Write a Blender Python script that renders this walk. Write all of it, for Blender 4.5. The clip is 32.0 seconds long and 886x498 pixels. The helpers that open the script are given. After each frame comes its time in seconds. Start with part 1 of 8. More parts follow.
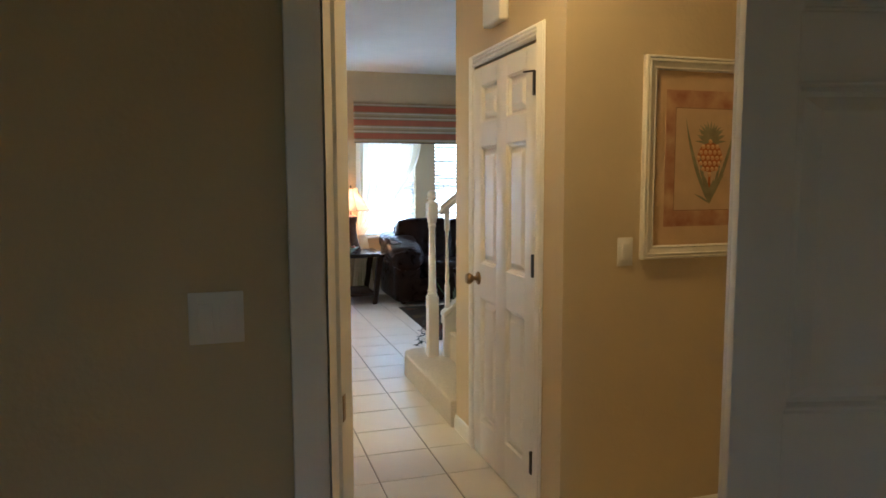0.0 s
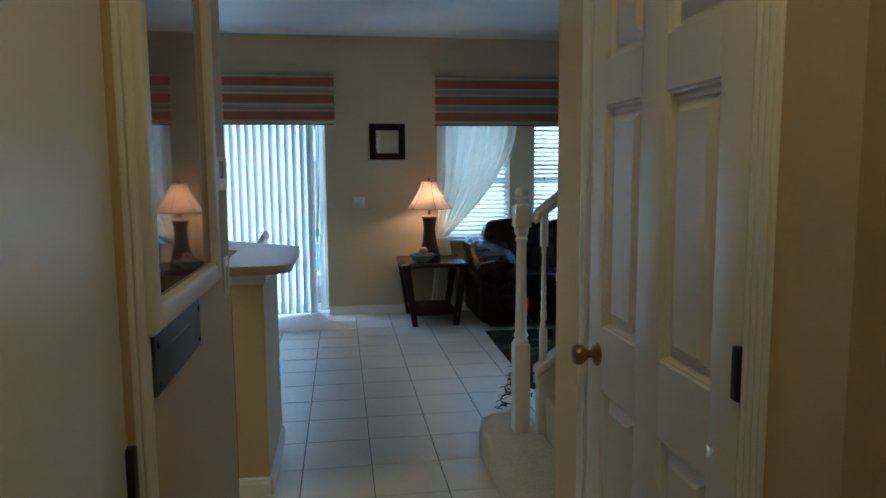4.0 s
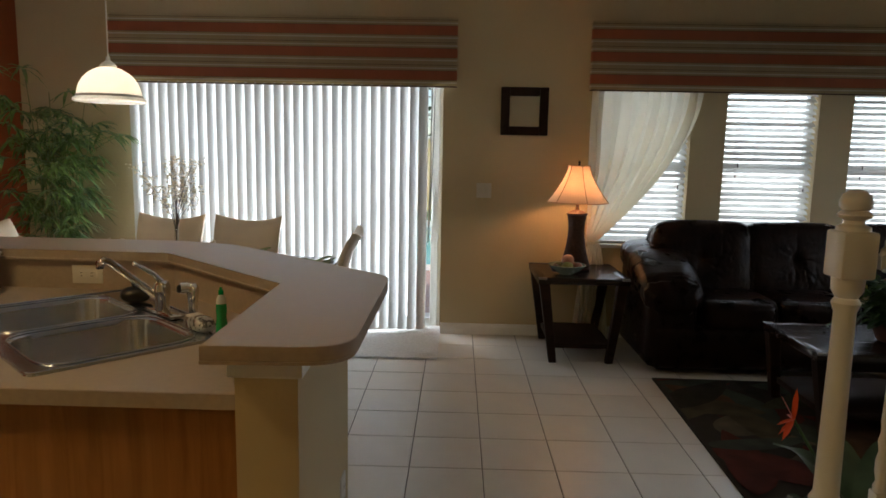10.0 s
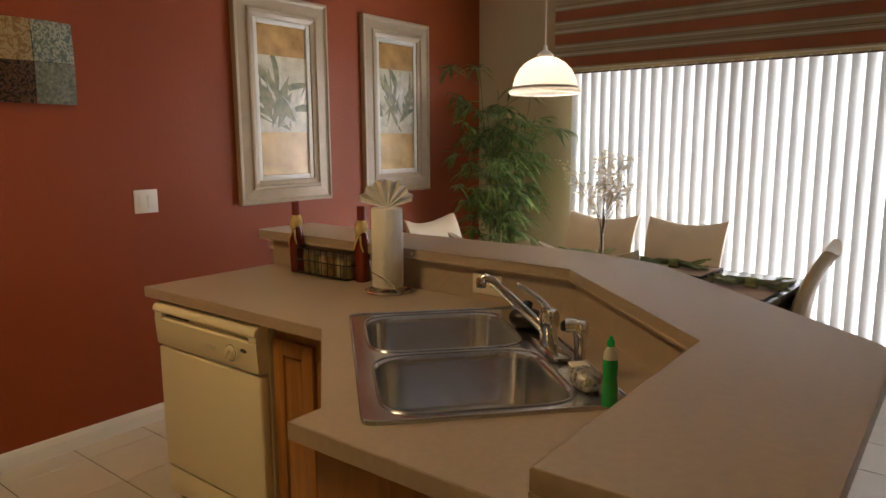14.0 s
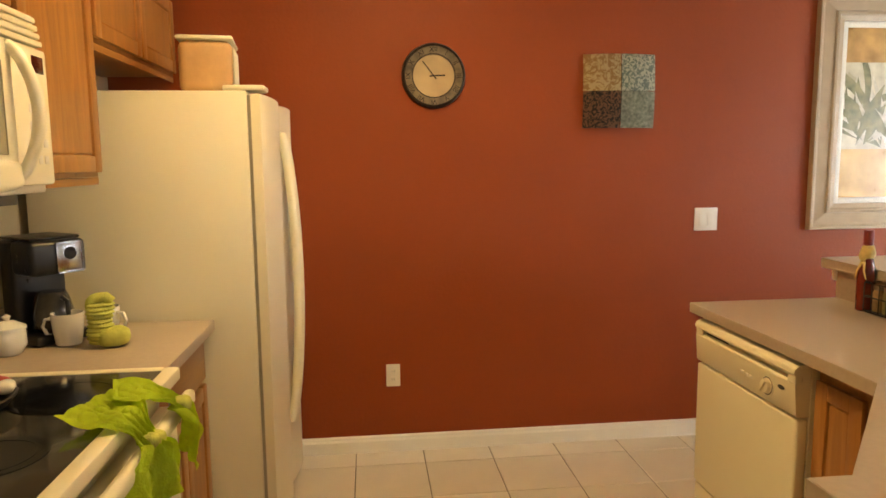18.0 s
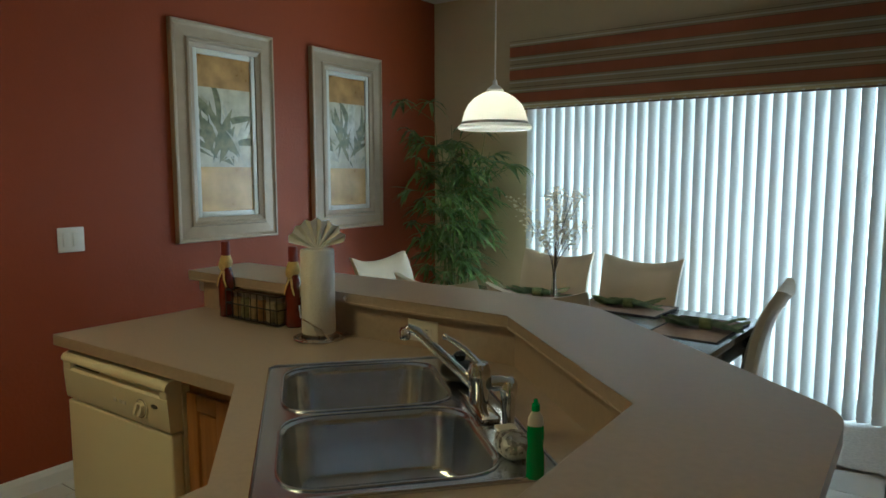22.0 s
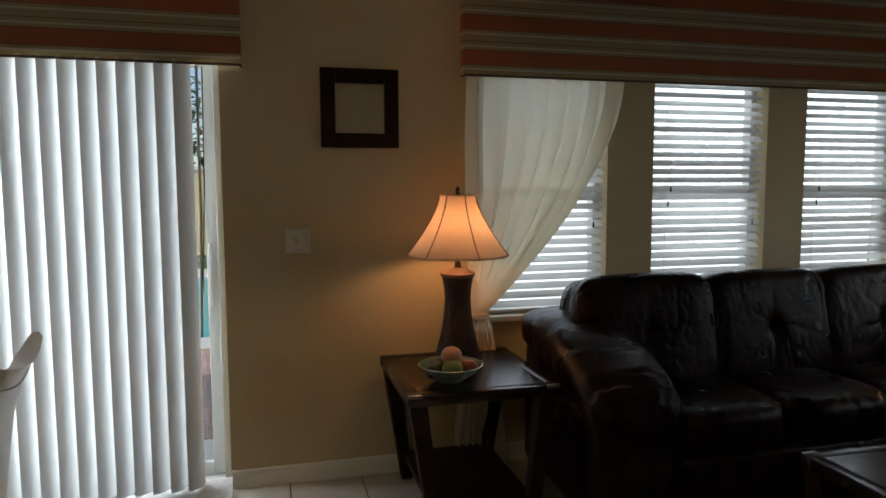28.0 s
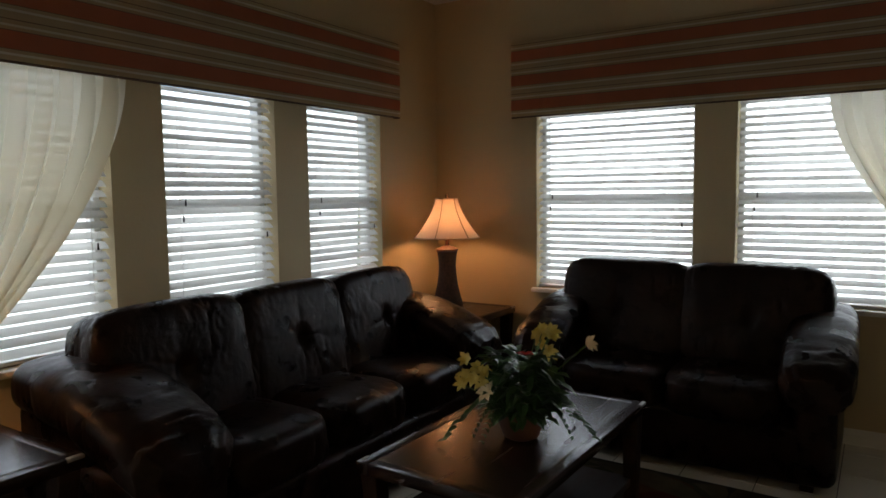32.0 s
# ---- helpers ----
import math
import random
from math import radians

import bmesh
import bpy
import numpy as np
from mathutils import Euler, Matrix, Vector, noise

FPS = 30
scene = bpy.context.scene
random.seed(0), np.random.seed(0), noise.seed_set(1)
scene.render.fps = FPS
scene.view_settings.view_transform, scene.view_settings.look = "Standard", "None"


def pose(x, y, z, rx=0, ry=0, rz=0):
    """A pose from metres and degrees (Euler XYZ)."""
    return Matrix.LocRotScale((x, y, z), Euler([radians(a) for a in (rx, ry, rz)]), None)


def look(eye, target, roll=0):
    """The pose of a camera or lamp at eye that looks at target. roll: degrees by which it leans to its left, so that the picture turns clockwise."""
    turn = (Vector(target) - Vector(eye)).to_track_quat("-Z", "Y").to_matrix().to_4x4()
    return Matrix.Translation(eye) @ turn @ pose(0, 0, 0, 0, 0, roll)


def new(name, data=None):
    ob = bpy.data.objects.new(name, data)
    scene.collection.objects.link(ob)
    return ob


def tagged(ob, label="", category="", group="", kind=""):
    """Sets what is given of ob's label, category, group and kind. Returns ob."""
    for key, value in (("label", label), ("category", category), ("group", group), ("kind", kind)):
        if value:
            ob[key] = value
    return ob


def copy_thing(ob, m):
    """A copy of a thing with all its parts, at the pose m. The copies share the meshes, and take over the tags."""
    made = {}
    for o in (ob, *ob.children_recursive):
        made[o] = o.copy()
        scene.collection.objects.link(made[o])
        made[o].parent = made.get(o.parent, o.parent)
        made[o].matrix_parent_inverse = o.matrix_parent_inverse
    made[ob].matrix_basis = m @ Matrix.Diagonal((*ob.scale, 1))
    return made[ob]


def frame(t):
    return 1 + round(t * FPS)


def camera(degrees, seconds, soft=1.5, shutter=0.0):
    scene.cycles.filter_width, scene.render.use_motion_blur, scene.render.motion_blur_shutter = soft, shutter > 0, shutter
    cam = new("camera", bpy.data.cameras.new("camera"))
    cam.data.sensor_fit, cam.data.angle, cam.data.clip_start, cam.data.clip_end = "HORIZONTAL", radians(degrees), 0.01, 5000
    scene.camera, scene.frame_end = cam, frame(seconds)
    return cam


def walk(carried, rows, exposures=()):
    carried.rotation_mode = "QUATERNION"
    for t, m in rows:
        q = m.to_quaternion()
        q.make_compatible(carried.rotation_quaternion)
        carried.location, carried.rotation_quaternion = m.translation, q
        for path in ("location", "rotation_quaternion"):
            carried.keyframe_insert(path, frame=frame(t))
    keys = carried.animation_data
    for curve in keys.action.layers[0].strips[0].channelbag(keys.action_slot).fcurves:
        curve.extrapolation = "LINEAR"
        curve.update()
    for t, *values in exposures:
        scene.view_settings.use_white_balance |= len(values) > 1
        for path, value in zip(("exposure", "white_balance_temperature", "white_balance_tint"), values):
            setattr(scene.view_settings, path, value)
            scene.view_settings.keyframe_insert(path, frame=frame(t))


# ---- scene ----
cam = camera(66.1, 32.0, soft=1.6)
PATH = [
    (0, (0.702, 0.507, 1.465), (1.292, 2.407, 1.264), -0.2),
    (0.5, (0.808, 0.765, 1.457), (1.332, 2.685, 1.258), -1.4),
    (1, (0.892, 0.976, 1.46), (1.407, 2.899, 1.266), -1.4),
    (1.5, (0.928, 1.201, 1.468), (1.507, 3.105, 1.27), -1.5),
    (2, (0.985, 1.38, 1.463), (1.625, 3.263, 1.25), -1.4),
    (2.5, (1.078, 1.565, 1.467), (1.746, 3.437, 1.24), -1.7),
    (3, (1.155, 1.739, 1.461), (1.73, 3.64, 1.222), -1.6),
    (3.5, (1.204, 1.919, 1.46), (1.658, 3.852, 1.224), -1.5),
    (4, (1.226, 2.046, 1.462), (1.52, 4.012, 1.238), -0.4),
    (4.5, (1.225, 2.151, 1.462), (1.382, 4.133, 1.241), 0.0),
    (6.5, (1.269, 2.53, 1.452), (1.128, 4.506, 1.181), 0.1),
    (7, (1.274, 2.739, 1.459), (1.201, 4.719, 1.183), -0.1),
    (7.5, (1.24, 2.905, 1.469), (1.232, 4.888, 1.207), 0.8),
    (8, (1.24, 3.045, 1.45), (1.254, 5.029, 1.2), 0.9),
    (8.5, (1.25, 3.224, 1.465), (1.278, 5.207, 1.209), 0.3),
    (9, (1.234, 3.38, 1.443), (1.266, 5.362, 1.18), 0.4),
    (9.5, (1.218, 3.592, 1.46), (1.218, 5.573, 1.184), 0.7),
    (10, (1.208, 3.72, 1.458), (1.169, 5.699, 1.174), 1.1),
    (10.5, (1.191, 3.881, 1.446), (1.066, 5.856, 1.159), 0.6),
    (11, (1.184, 4.014, 1.446), (0.912, 5.974, 1.16), 0.5),
    (11.5, (1.177, 4.077, 1.443), (0.738, 6.008, 1.16), 0.8),
    (12, (1.153, 4.13, 1.437), (0.547, 6.015, 1.154), 0.2),
    (12.5, (1.126, 4.214, 1.435), (0.352, 6.034, 1.142), 0.6),
    (13, (1.114, 4.269, 1.443), (0.174, 6.008, 1.141), 0.2),
    (13.5, (1.086, 4.32, 1.444), (-0.008, 5.966, 1.14), -0.3),
    (15.5, (1.126, 4.428, 1.469), (-0.452, 5.616, 1.156), -0.4),
    (16, (1.147, 4.437, 1.471), (-0.577, 5.41, 1.187), -1.1),
    (16.5, (1.157, 4.439, 1.464), (-0.678, 5.191, 1.206), -1.4),
    (17, (1.142, 4.431, 1.452), (-0.768, 4.972, 1.213), -1.5),
    (17.5, (1.144, 4.426, 1.464), (-0.803, 4.816, 1.222), -0.9),
    (18, (1.125, 4.417, 1.464), (-0.847, 4.631, 1.212), -0.6),
    (18.5, (1.124, 4.407, 1.462), (-0.859, 4.463, 1.207), -0.7),
    (19, (1.123, 4.411, 1.463), (-0.86, 4.426, 1.203), -1.4),
    (19.5, (1.125, 4.43, 1.471), (-0.853, 4.572, 1.207), -1.1),
    (20, (1.133, 4.448, 1.471), (-0.818, 4.807, 1.211), -0.8),
    (20.5, (1.138, 4.484, 1.459), (-0.717, 5.19, 1.214), -1.3),
    (21, (1.131, 4.502, 1.441), (-0.528, 5.597, 1.218), -1.1),
    (21.5, (1.099, 4.518, 1.452), (-0.334, 5.896, 1.233), -0.3),
    (22, (1.089, 4.548, 1.459), (-0.064, 6.168, 1.245), -0.1),
    (22.5, (1.102, 4.711, 1.444), (0.146, 6.454, 1.226), -0.4),
    (23, (1.12, 4.933, 1.436), (0.226, 6.709, 1.22), -0.7),
    (23.5, (1.092, 5.17, 1.424), (0.183, 6.939, 1.211), 0.2),
    (24, (1.074, 5.369, 1.41), (0.146, 7.128, 1.199), 0.5),
    (24.5, (1.111, 5.584, 1.426), (0.181, 7.342, 1.206), 0.3),
    (26.5, (1.214, 5.938, 1.403), (1.089, 7.923, 1.197), 0.2),
    (28, (1.274, 5.855, 1.415), (1.774, 7.783, 1.229), -0.2),
    (28.5, (1.292, 5.815, 1.415), (1.968, 7.689, 1.249), -0.2),
    (29, (1.318, 5.815, 1.403), (2.196, 7.605, 1.252), -0.3),
    (29.5, (1.333, 5.835, 1.4), (2.417, 7.508, 1.243), -0.2),
    (30, (1.37, 5.889, 1.395), (2.611, 7.449, 1.232), 0.3),
    (30.5, (1.419, 5.967, 1.393), (2.782, 7.421, 1.229), 0.5),
    (31, (1.415, 6.051, 1.399), (2.876, 7.41, 1.261), 0.1),
    (31.5, (1.332, 6.158, 1.413), (2.893, 7.403, 1.284), 0.0),
    (32, (1.26, 6.237, 1.422), (2.934, 7.318, 1.26), -0.7),
]
# seconds, stops, kelvin, tint
EXPOSE = [(0.0, 2.05, 4750, 6), (2.0, 1.77, 4250, 0), (3.0, 0.95, 4100, -6), (4.0, 0.45, 4080, -5), (7.0, 0.42, 5050, -1), (9.0, 0.15, 5900, 7), (12.0, 0.15, 6550, 13), (13.0, 0.06, 6700, 16), (14.5, 0.7, 6700, 16),
          (16.0, 1.12, 6900, 14), (17.0, 1.3, 7200, 14), (19.0, 1.53, 6600, 9), (20.0, 1.43, 6300, 5), (21.0, 1.43, 5600, -4), (21.6, 0.83, 5350, -4), (22.0, -0.03, 5150, -9), (23.0, -0.47, 4800, -17), (24.5, -0.48, 4900, -14),
          (26.5, -0.58, 5750, 2), (27.3, -0.6, 5950, 5), (28.0, -0.4, 6100, 7), (29.0, 0.22, 6550, 9), (30.0, 0.25, 6650, 9), (32.0, -0.15, 6300, 9)]
walk(cam, [(t, look(eye, target, roll)) for t, eye, target, roll in PATH], EXPOSE)

# ---- world, sun and lamps ----
world = bpy.data.worlds.new("sky")
scene.world = world
world.use_nodes = True
wn = world.node_tree.nodes
sky = wn.new("ShaderNodeTexSky")
sky.sky_type, sky.sun_disc = "NISHITA", False
sky.sun_elevation, sky.sun_rotation = radians(55), radians(200)
world.node_tree.links.new(sky.outputs[0], wn["Background"].inputs[0])
wn["Background"].inputs[1].default_value = 0.15


def lamp(name, kind, m, energy, color, size=0.1, size_y=0.0):
    data = bpy.data.lights.new(name, kind)
    data.energy, data.color = energy, color
    if kind == "AREA":
        data.size = size
        if size_y:
            data.shape, data.size_y = "RECTANGLE", size_y
    elif kind == "SUN":
        data.angle = radians(size)
    else:
        data.shadow_soft_size = size
    ob = new(name, data)
    ob.matrix_basis = m
    return ob


SUN_DIR = Vector((math.sin(radians(200)) * math.cos(radians(55)), math.cos(radians(200)) * math.cos(radians(55)), math.sin(radians(55))))
lamp("sun", "SUN", look(SUN_DIR * 30, (0, 0, 0)), 3.0, (1.0, 0.96, 0.9), 0.5)
# daylight in the openings
DAY = (0.93, 0.97, 1.0)
lamp("slider_daylight", "AREA", look((-0.26, 9.45, 1.02), (-0.26, 5.0, 0.9)), 100, DAY, 2.15, 1.95)
for wx in (2.65, 3.61, 4.565):
    lamp("window_daylight", "AREA", look((wx, 9.42, 1.35), (wx, 5.0, 1.1)), 9, DAY, 1.0, 1.25)
for wy in (7.73, 6.45):
    lamp("window_daylight", "AREA", look((5.95, wy, 1.35), (0, wy, 1.1)), 17, DAY, 1.2, 1.25)

# ---- materials ----
def mat(name, color, rough=0.6, metal=0.0, color2=None, scale=6.0, vary=0.12, bump=0.0, bump_scale=120.0, spec=0.5,
        per_object=0.0, stretch=(1, 1, 1), coat=0.0, rough_vary=0.08):
    """A plain surface: colour with soft mottling at two scales, fine relief, and uneven gloss."""
    m = bpy.data.materials.new(name)
    m.use_nodes = True
    nt = m.node_tree
    n, l = nt.nodes, nt.links
    b = n["Principled BSDF"]
    b.inputs["Metallic"].default_value = metal
    b.inputs["Specular IOR Level"].default_value = spec
    b.inputs["Coat Weight"].default_value = coat
    tc = n.new("ShaderNodeTexCoord")
    mp = n.new("ShaderNodeMapping")
    mp.inputs["Scale"].default_value = stretch
    l.new(tc.outputs["Object"], mp.inputs[0])
    n1 = n.new("ShaderNodeTexNoise")
    n1.inputs["Scale"].default_value, n1.inputs["Detail"].default_value = scale, 6
    l.new(mp.outputs[0], n1.inputs[0])
    ramp = n.new("ShaderNodeValToRGB")
    ramp.color_ramp.elements[0].position, ramp.color_ramp.elements[1].position = 0.3, 0.7
    c1 = [c * (1 - vary) for c in color]
    c2 = color2 or [min(1, c * (1 + vary * 0.6)) for c in color]
    ramp.color_ramp.elements[0].color, ramp.color_ramp.elements[1].color = (*c1, 1), (*c2, 1)
    l.new(n1.outputs[0], ramp.inputs[0])
    out = ramp.outputs[0]
    if per_object:
        oi = n.new("ShaderNodeObjectInfo")
        hs = n.new("ShaderNodeHueSaturation")
        mr = n.new("ShaderNodeMapRange")
        mr.inputs[3].default_value, mr.inputs[4].default_value = 1 - per_object, 1 + per_object
        l.new(oi.outputs["Random"], mr.inputs[0])
        l.new(mr.outputs[0], hs.inputs["Value"])
        l.new(out, hs.inputs["Color"])
        out = hs.outputs[0]
    l.new(out, b.inputs["Base Color"])
    n2 = n.new("ShaderNodeTexNoise")
    n2.inputs["Scale"].default_value, n2.inputs["Detail"].default_value = bump_scale, 4
    l.new(mp.outputs[0], n2.inputs[0])
    rr = n.new("ShaderNodeMapRange")
    rr.inputs[3].default_value, rr.inputs[4].default_value = max(0.02, rough - rough_vary), min(1, rough + rough_vary)
    l.new(n1.outputs[0], rr.inputs[0])
    l.new(rr.outputs[0], b.inputs["Roughness"])
    if bump:
        bp = n.new("ShaderNodeBump")
        bp.inputs["Strength"].default_value, bp.inputs["Distance"].default_value = bump, 0.004
        l.new(n2.outputs[0], bp.inputs["Height"])
        l.new(bp.outputs[0], b.inputs["Normal"])
    return m


def wood(name, dark, light, rough=0.4, axis=2, scale=9.0, coat=0.0, bump=0.15):
    """Grain that runs along one axis, with slow bands and fine pores."""
    st = [scale, scale, scale]
    st[axis] = scale * 0.09
    m = mat(name, dark, rough, color2=light, scale=1.6, vary=0.0, bump=bump, bump_scale=22, stretch=st, coat=coat)
    m.node_tree.nodes["Noise Texture"].inputs["Distortion"].default_value = 1.2
    return m


def emitter(name, color, strength):
    m = bpy.data.materials.new(name)
    m.use_nodes = True
    b = m.node_tree.nodes["Principled BSDF"]
    b.inputs["Base Color"].default_value = (*color, 1)
    b.inputs["Emission Color"].default_value, b.inputs["Emission Strength"].default_value = (*color, 1), strength
    return m


def translucent(name, color, amount=0.5, rough=0.8, weave=0.0, clear=0.0):
    """Thin cloth or plastic that lets light through."""
    m = bpy.data.materials.new(name)
    m.use_nodes = True
    n, l = m.node_tree.nodes, m.node_tree.links
    b = n["Principled BSDF"]
    b.inputs["Base Color"].default_value, b.inputs["Roughness"].default_value = (*color, 1), rough
    t = n.new("ShaderNodeBsdfTranslucent")
    t.inputs[0].default_value = (*color, 1)
    mx = n.new("ShaderNodeMixShader")
    mx.inputs[0].default_value = amount
    l.new(b.outputs[0], mx.inputs[1])
    l.new(t.outputs[0], mx.inputs[2])
    last = mx
    if clear:
        tr = n.new("ShaderNodeBsdfTransparent")
        m2 = n.new("ShaderNodeMixShader")
        m2.inputs[0].default_value = clear
        l.new(mx.outputs[0], m2.inputs[1])
        l.new(tr.outputs[0], m2.inputs[2])
        last = m2
    if weave:
        tc, ns, bp = n.new("ShaderNodeTexCoord"), n.new("ShaderNodeTexNoise"), n.new("ShaderNodeBump")
        ns.inputs["Scale"].default_value = 260
        bp.inputs["Strength"].default_value = weave
        l.new(tc.outputs["Object"], ns.inputs[0])
        l.new(ns.outputs[0], bp.inputs["Height"])
        l.new(bp.outputs[0], b.inputs["Normal"])
    l.new(last.outputs[0], n["Material Output"].inputs[0])
    return m


def glass(name, color=(1, 1, 1), rough=0.0):
    m = bpy.data.materials.new(name)
    m.use_nodes = True
    b = m.node_tree.nodes["Principled BSDF"]
    b.inputs["Base Color"].default_value, b.inputs["Roughness"].default_value = (*color, 1), rough
    b.inputs["Transmission Weight"].default_value = 1.0
    b.inputs["IOR"].default_value = 1.45
    return m


def striped(name, bands, axis=2, rough=0.85, period=1.0, offset=0.0):
    """Woven cloth with printed stripes: bands are (start, colour) in metres along one axis of the thing."""
    m = mat(name, bands[0][1], rough, bump=0.25, bump_scale=420, spec=0.2)
    n, l = m.node_tree.nodes, m.node_tree.links
    sep = n.new("ShaderNodeSeparateXYZ")
    l.new(n["Texture Coordinate"].outputs["Object"], sep.inputs[0])
    ma = n.new("ShaderNodeMath")
    ma.operation = "MULTIPLY_ADD"
    ma.inputs[1].default_value, ma.inputs[2].default_value = 1 / period, offset / period
    l.new(sep.outputs[axis], ma.inputs[0])
    fr = n.new("ShaderNodeMath")
    fr.operation = "FRACT"
    l.new(ma.outputs[0], fr.inputs[0])
    ramp = n.new("ShaderNodeValToRGB")
    ramp.color_ramp.interpolation = "CONSTANT"
    els = ramp.color_ramp.elements
    els[0].position, els[0].color = 0.0, (*bands[0][1], 1)
    els.remove(els[1])
    for p, c in bands[1:]:
        e = els.new(p / period)
        e.color = (*c, 1)
    l.new(fr.outputs[0], ramp.inputs[0])
    mul = n.new("ShaderNodeMixRGB")
    mul.blend_type, mul.inputs[0].default_value = "MULTIPLY", 0.25
    l.new(ramp.outputs[0], mul.inputs[1])
    l.new(n["Noise Texture"].outputs[0], mul.inputs[2])
    l.new(mul.outputs[0], n["Principled BSDF"].inputs["Base Color"])
    return m


M_TAN = mat("tan_wall_paint", (0.57, 0.465, 0.275), 0.7, scale=1.5, vary=0.05, bump=0.35, bump_scale=55)
M_RED = mat("terracotta_wall_paint", (0.262, 0.05, 0.0095), 0.55, scale=1.3, vary=0.07, bump=0.3, bump_scale=60, spec=0.28)
M_WHITE = mat("white_trim_paint", (0.8, 0.79, 0.75), 0.35, scale=4, vary=0.04, bump=0.08, bump_scale=90)
M_DOORW = mat("white_door_paint", (0.78, 0.76, 0.7), 0.36, scale=3, vary=0.04, bump=0.12, bump_scale=60, stretch=(1, 1, 0.06))
M_CEIL = mat("ceiling_paint", (0.78, 0.78, 0.76), 0.9, scale=3, vary=0.04, bump=0.7, bump_scale=70)
M_GROUT = mat("floor_grout", (0.15, 0.128, 0.1), 0.9, scale=30, vary=0.2, bump=0.3)
M_TILE = mat("cream_floor_tile", (0.66, 0.615, 0.535), 0.33, scale=5, vary=0.05, bump=0.04, bump_scale=40, per_object=0.025)
M_LAMI = mat("taupe_laminate", (0.42, 0.34, 0.27), 0.38, scale=60, vary=0.07, bump=0.05, bump_scale=300)
M_OAK = wood("honey_oak", (0.27, 0.112, 0.026), (0.41, 0.19, 0.052), 0.36, 2, 18)
M_OAKH = wood("honey_oak_across", (0.27, 0.112, 0.026), (0.41, 0.19, 0.052), 0.36, 0, 18)
M_DARKW = wood("espresso_wood", (0.013, 0.0065, 0.004), (0.032, 0.015, 0.009), 0.5, 0, 8)
M_BLKW = wood("black_table_wood", (0.012, 0.009, 0.008), (0.03, 0.022, 0.018), 0.16, 0, 8, coat=0.3)
M_DARKW.node_tree.nodes["Principled BSDF"].inputs["Specular IOR Level"].default_value = 0.15
M_LEATH = mat("black_brown_leather", (0.006, 0.0034, 0.0024), 0.29, color2=(0.02, 0.0095, 0.006), scale=9, vary=0.2, bump=0.3, bump_scale=170, rough_vary=0.1, spec=0.11)
lt = M_LEATH.node_tree
fold, fold_b = lt.nodes.new("ShaderNodeTexNoise"), lt.nodes.new("ShaderNodeBump")
fold.inputs["Scale"].default_value, fold.inputs["Detail"].default_value, fold.inputs["Distortion"].default_value = 11, 3, 1.6
fold_b.inputs["Strength"].default_value, fold_b.inputs["Distance"].default_value = 0.22, 0.012
lt.links.new(lt.nodes["Mapping"].outputs[0], fold.inputs[0])
lt.links.new(fold.outputs[0], fold_b.inputs["Height"])
lt.links.new(fold_b.outputs[0], lt.nodes["Bump"].inputs["Normal"])
M_APPL = mat("cream_appliance_enamel", (0.77, 0.72, 0.54), 0.34, scale=2, vary=0.02, bump=0.04, bump_scale=200, rough_vary=0.015)
M_STEEL = mat("brushed_steel", (0.57, 0.605, 0.67), 0.2, 1.0, scale=3, vary=0.05, bump=0.012, bump_scale=180, stretch=(1, 8, 8))
M_CHROME = mat("chrome", (0.75, 0.75, 0.75), 0.1, 1.0, scale=5, vary=0.04, rough_vary=0.04)
M_BRASS = mat("aged_brass", (0.32, 0.22, 0.1), 0.35, 1.0, scale=20, vary=0.15)
M_BRONZE = mat("dark_bronze", (0.045, 0.035, 0.028), 0.4, 0.8, scale=30, vary=0.2)
M_BLACK = mat("black_plastic", (0.014, 0.014, 0.015), 0.3, scale=20, vary=0.15, bump=0.05)
M_CREAM = mat("cream_chair_leather", (0.62, 0.51, 0.35), 0.4, scale=6, vary=0.06, bump=0.2, bump_scale=150)
M_PLATE = mat("ivory_switch_plastic", (0.72, 0.69, 0.62), 0.35, scale=6, vary=0.03)
M_CARPET = mat("beige_carpet", (0.64, 0.58, 0.47), 0.95, scale=90, vary=0.14, bump=0.6, bump_scale=420, spec=0.1)
M_BLIND = translucent("white_blind_vane", (0.72, 0.73, 0.72), 0.03, 0.6)
M_SLAT = translucent("white_blind_slat", (0.8, 0.8, 0.78), 0.2, 0.5)
M_SHEER = translucent("ivory_sheer", (0.9, 0.85, 0.7), 0.42, 0.9, 0.2, 0.045)
M_GLASS = glass("clear_glass")
M_LEAF = mat("plant_leaf", (0.04, 0.1, 0.02), 0.45, color2=(0.08, 0.17, 0.04), scale=14, vary=0.3, per_object=0.2)


# ---- building tools ----
def part(name, bm, material, parent=None, label="", smooth=40):
    """Links a bmesh as one mesh object under a thing or a part."""
    me = bpy.data.meshes.new(name)
    bmesh.ops.recalc_face_normals(bm, faces=bm.faces[:])
    bm.to_mesh(me)
    bm.free()
    me.materials.append(material)
    if smooth:
        me.shade_smooth()
        me.set_sharp_from_angle(angle=radians(smooth))
    ob = new(name, me)
    if parent:
        ob.parent = parent
    if label:
        ob["label"] = label
    return ob


def thing(name, place, rz=0, label="", category="", group="", kind=""):
    ob = new(name)
    ob.empty_display_size = 0.1
    ob.matrix_basis = pose(*place, 0, 0, rz)
    return tagged(ob, label, category, group, kind)


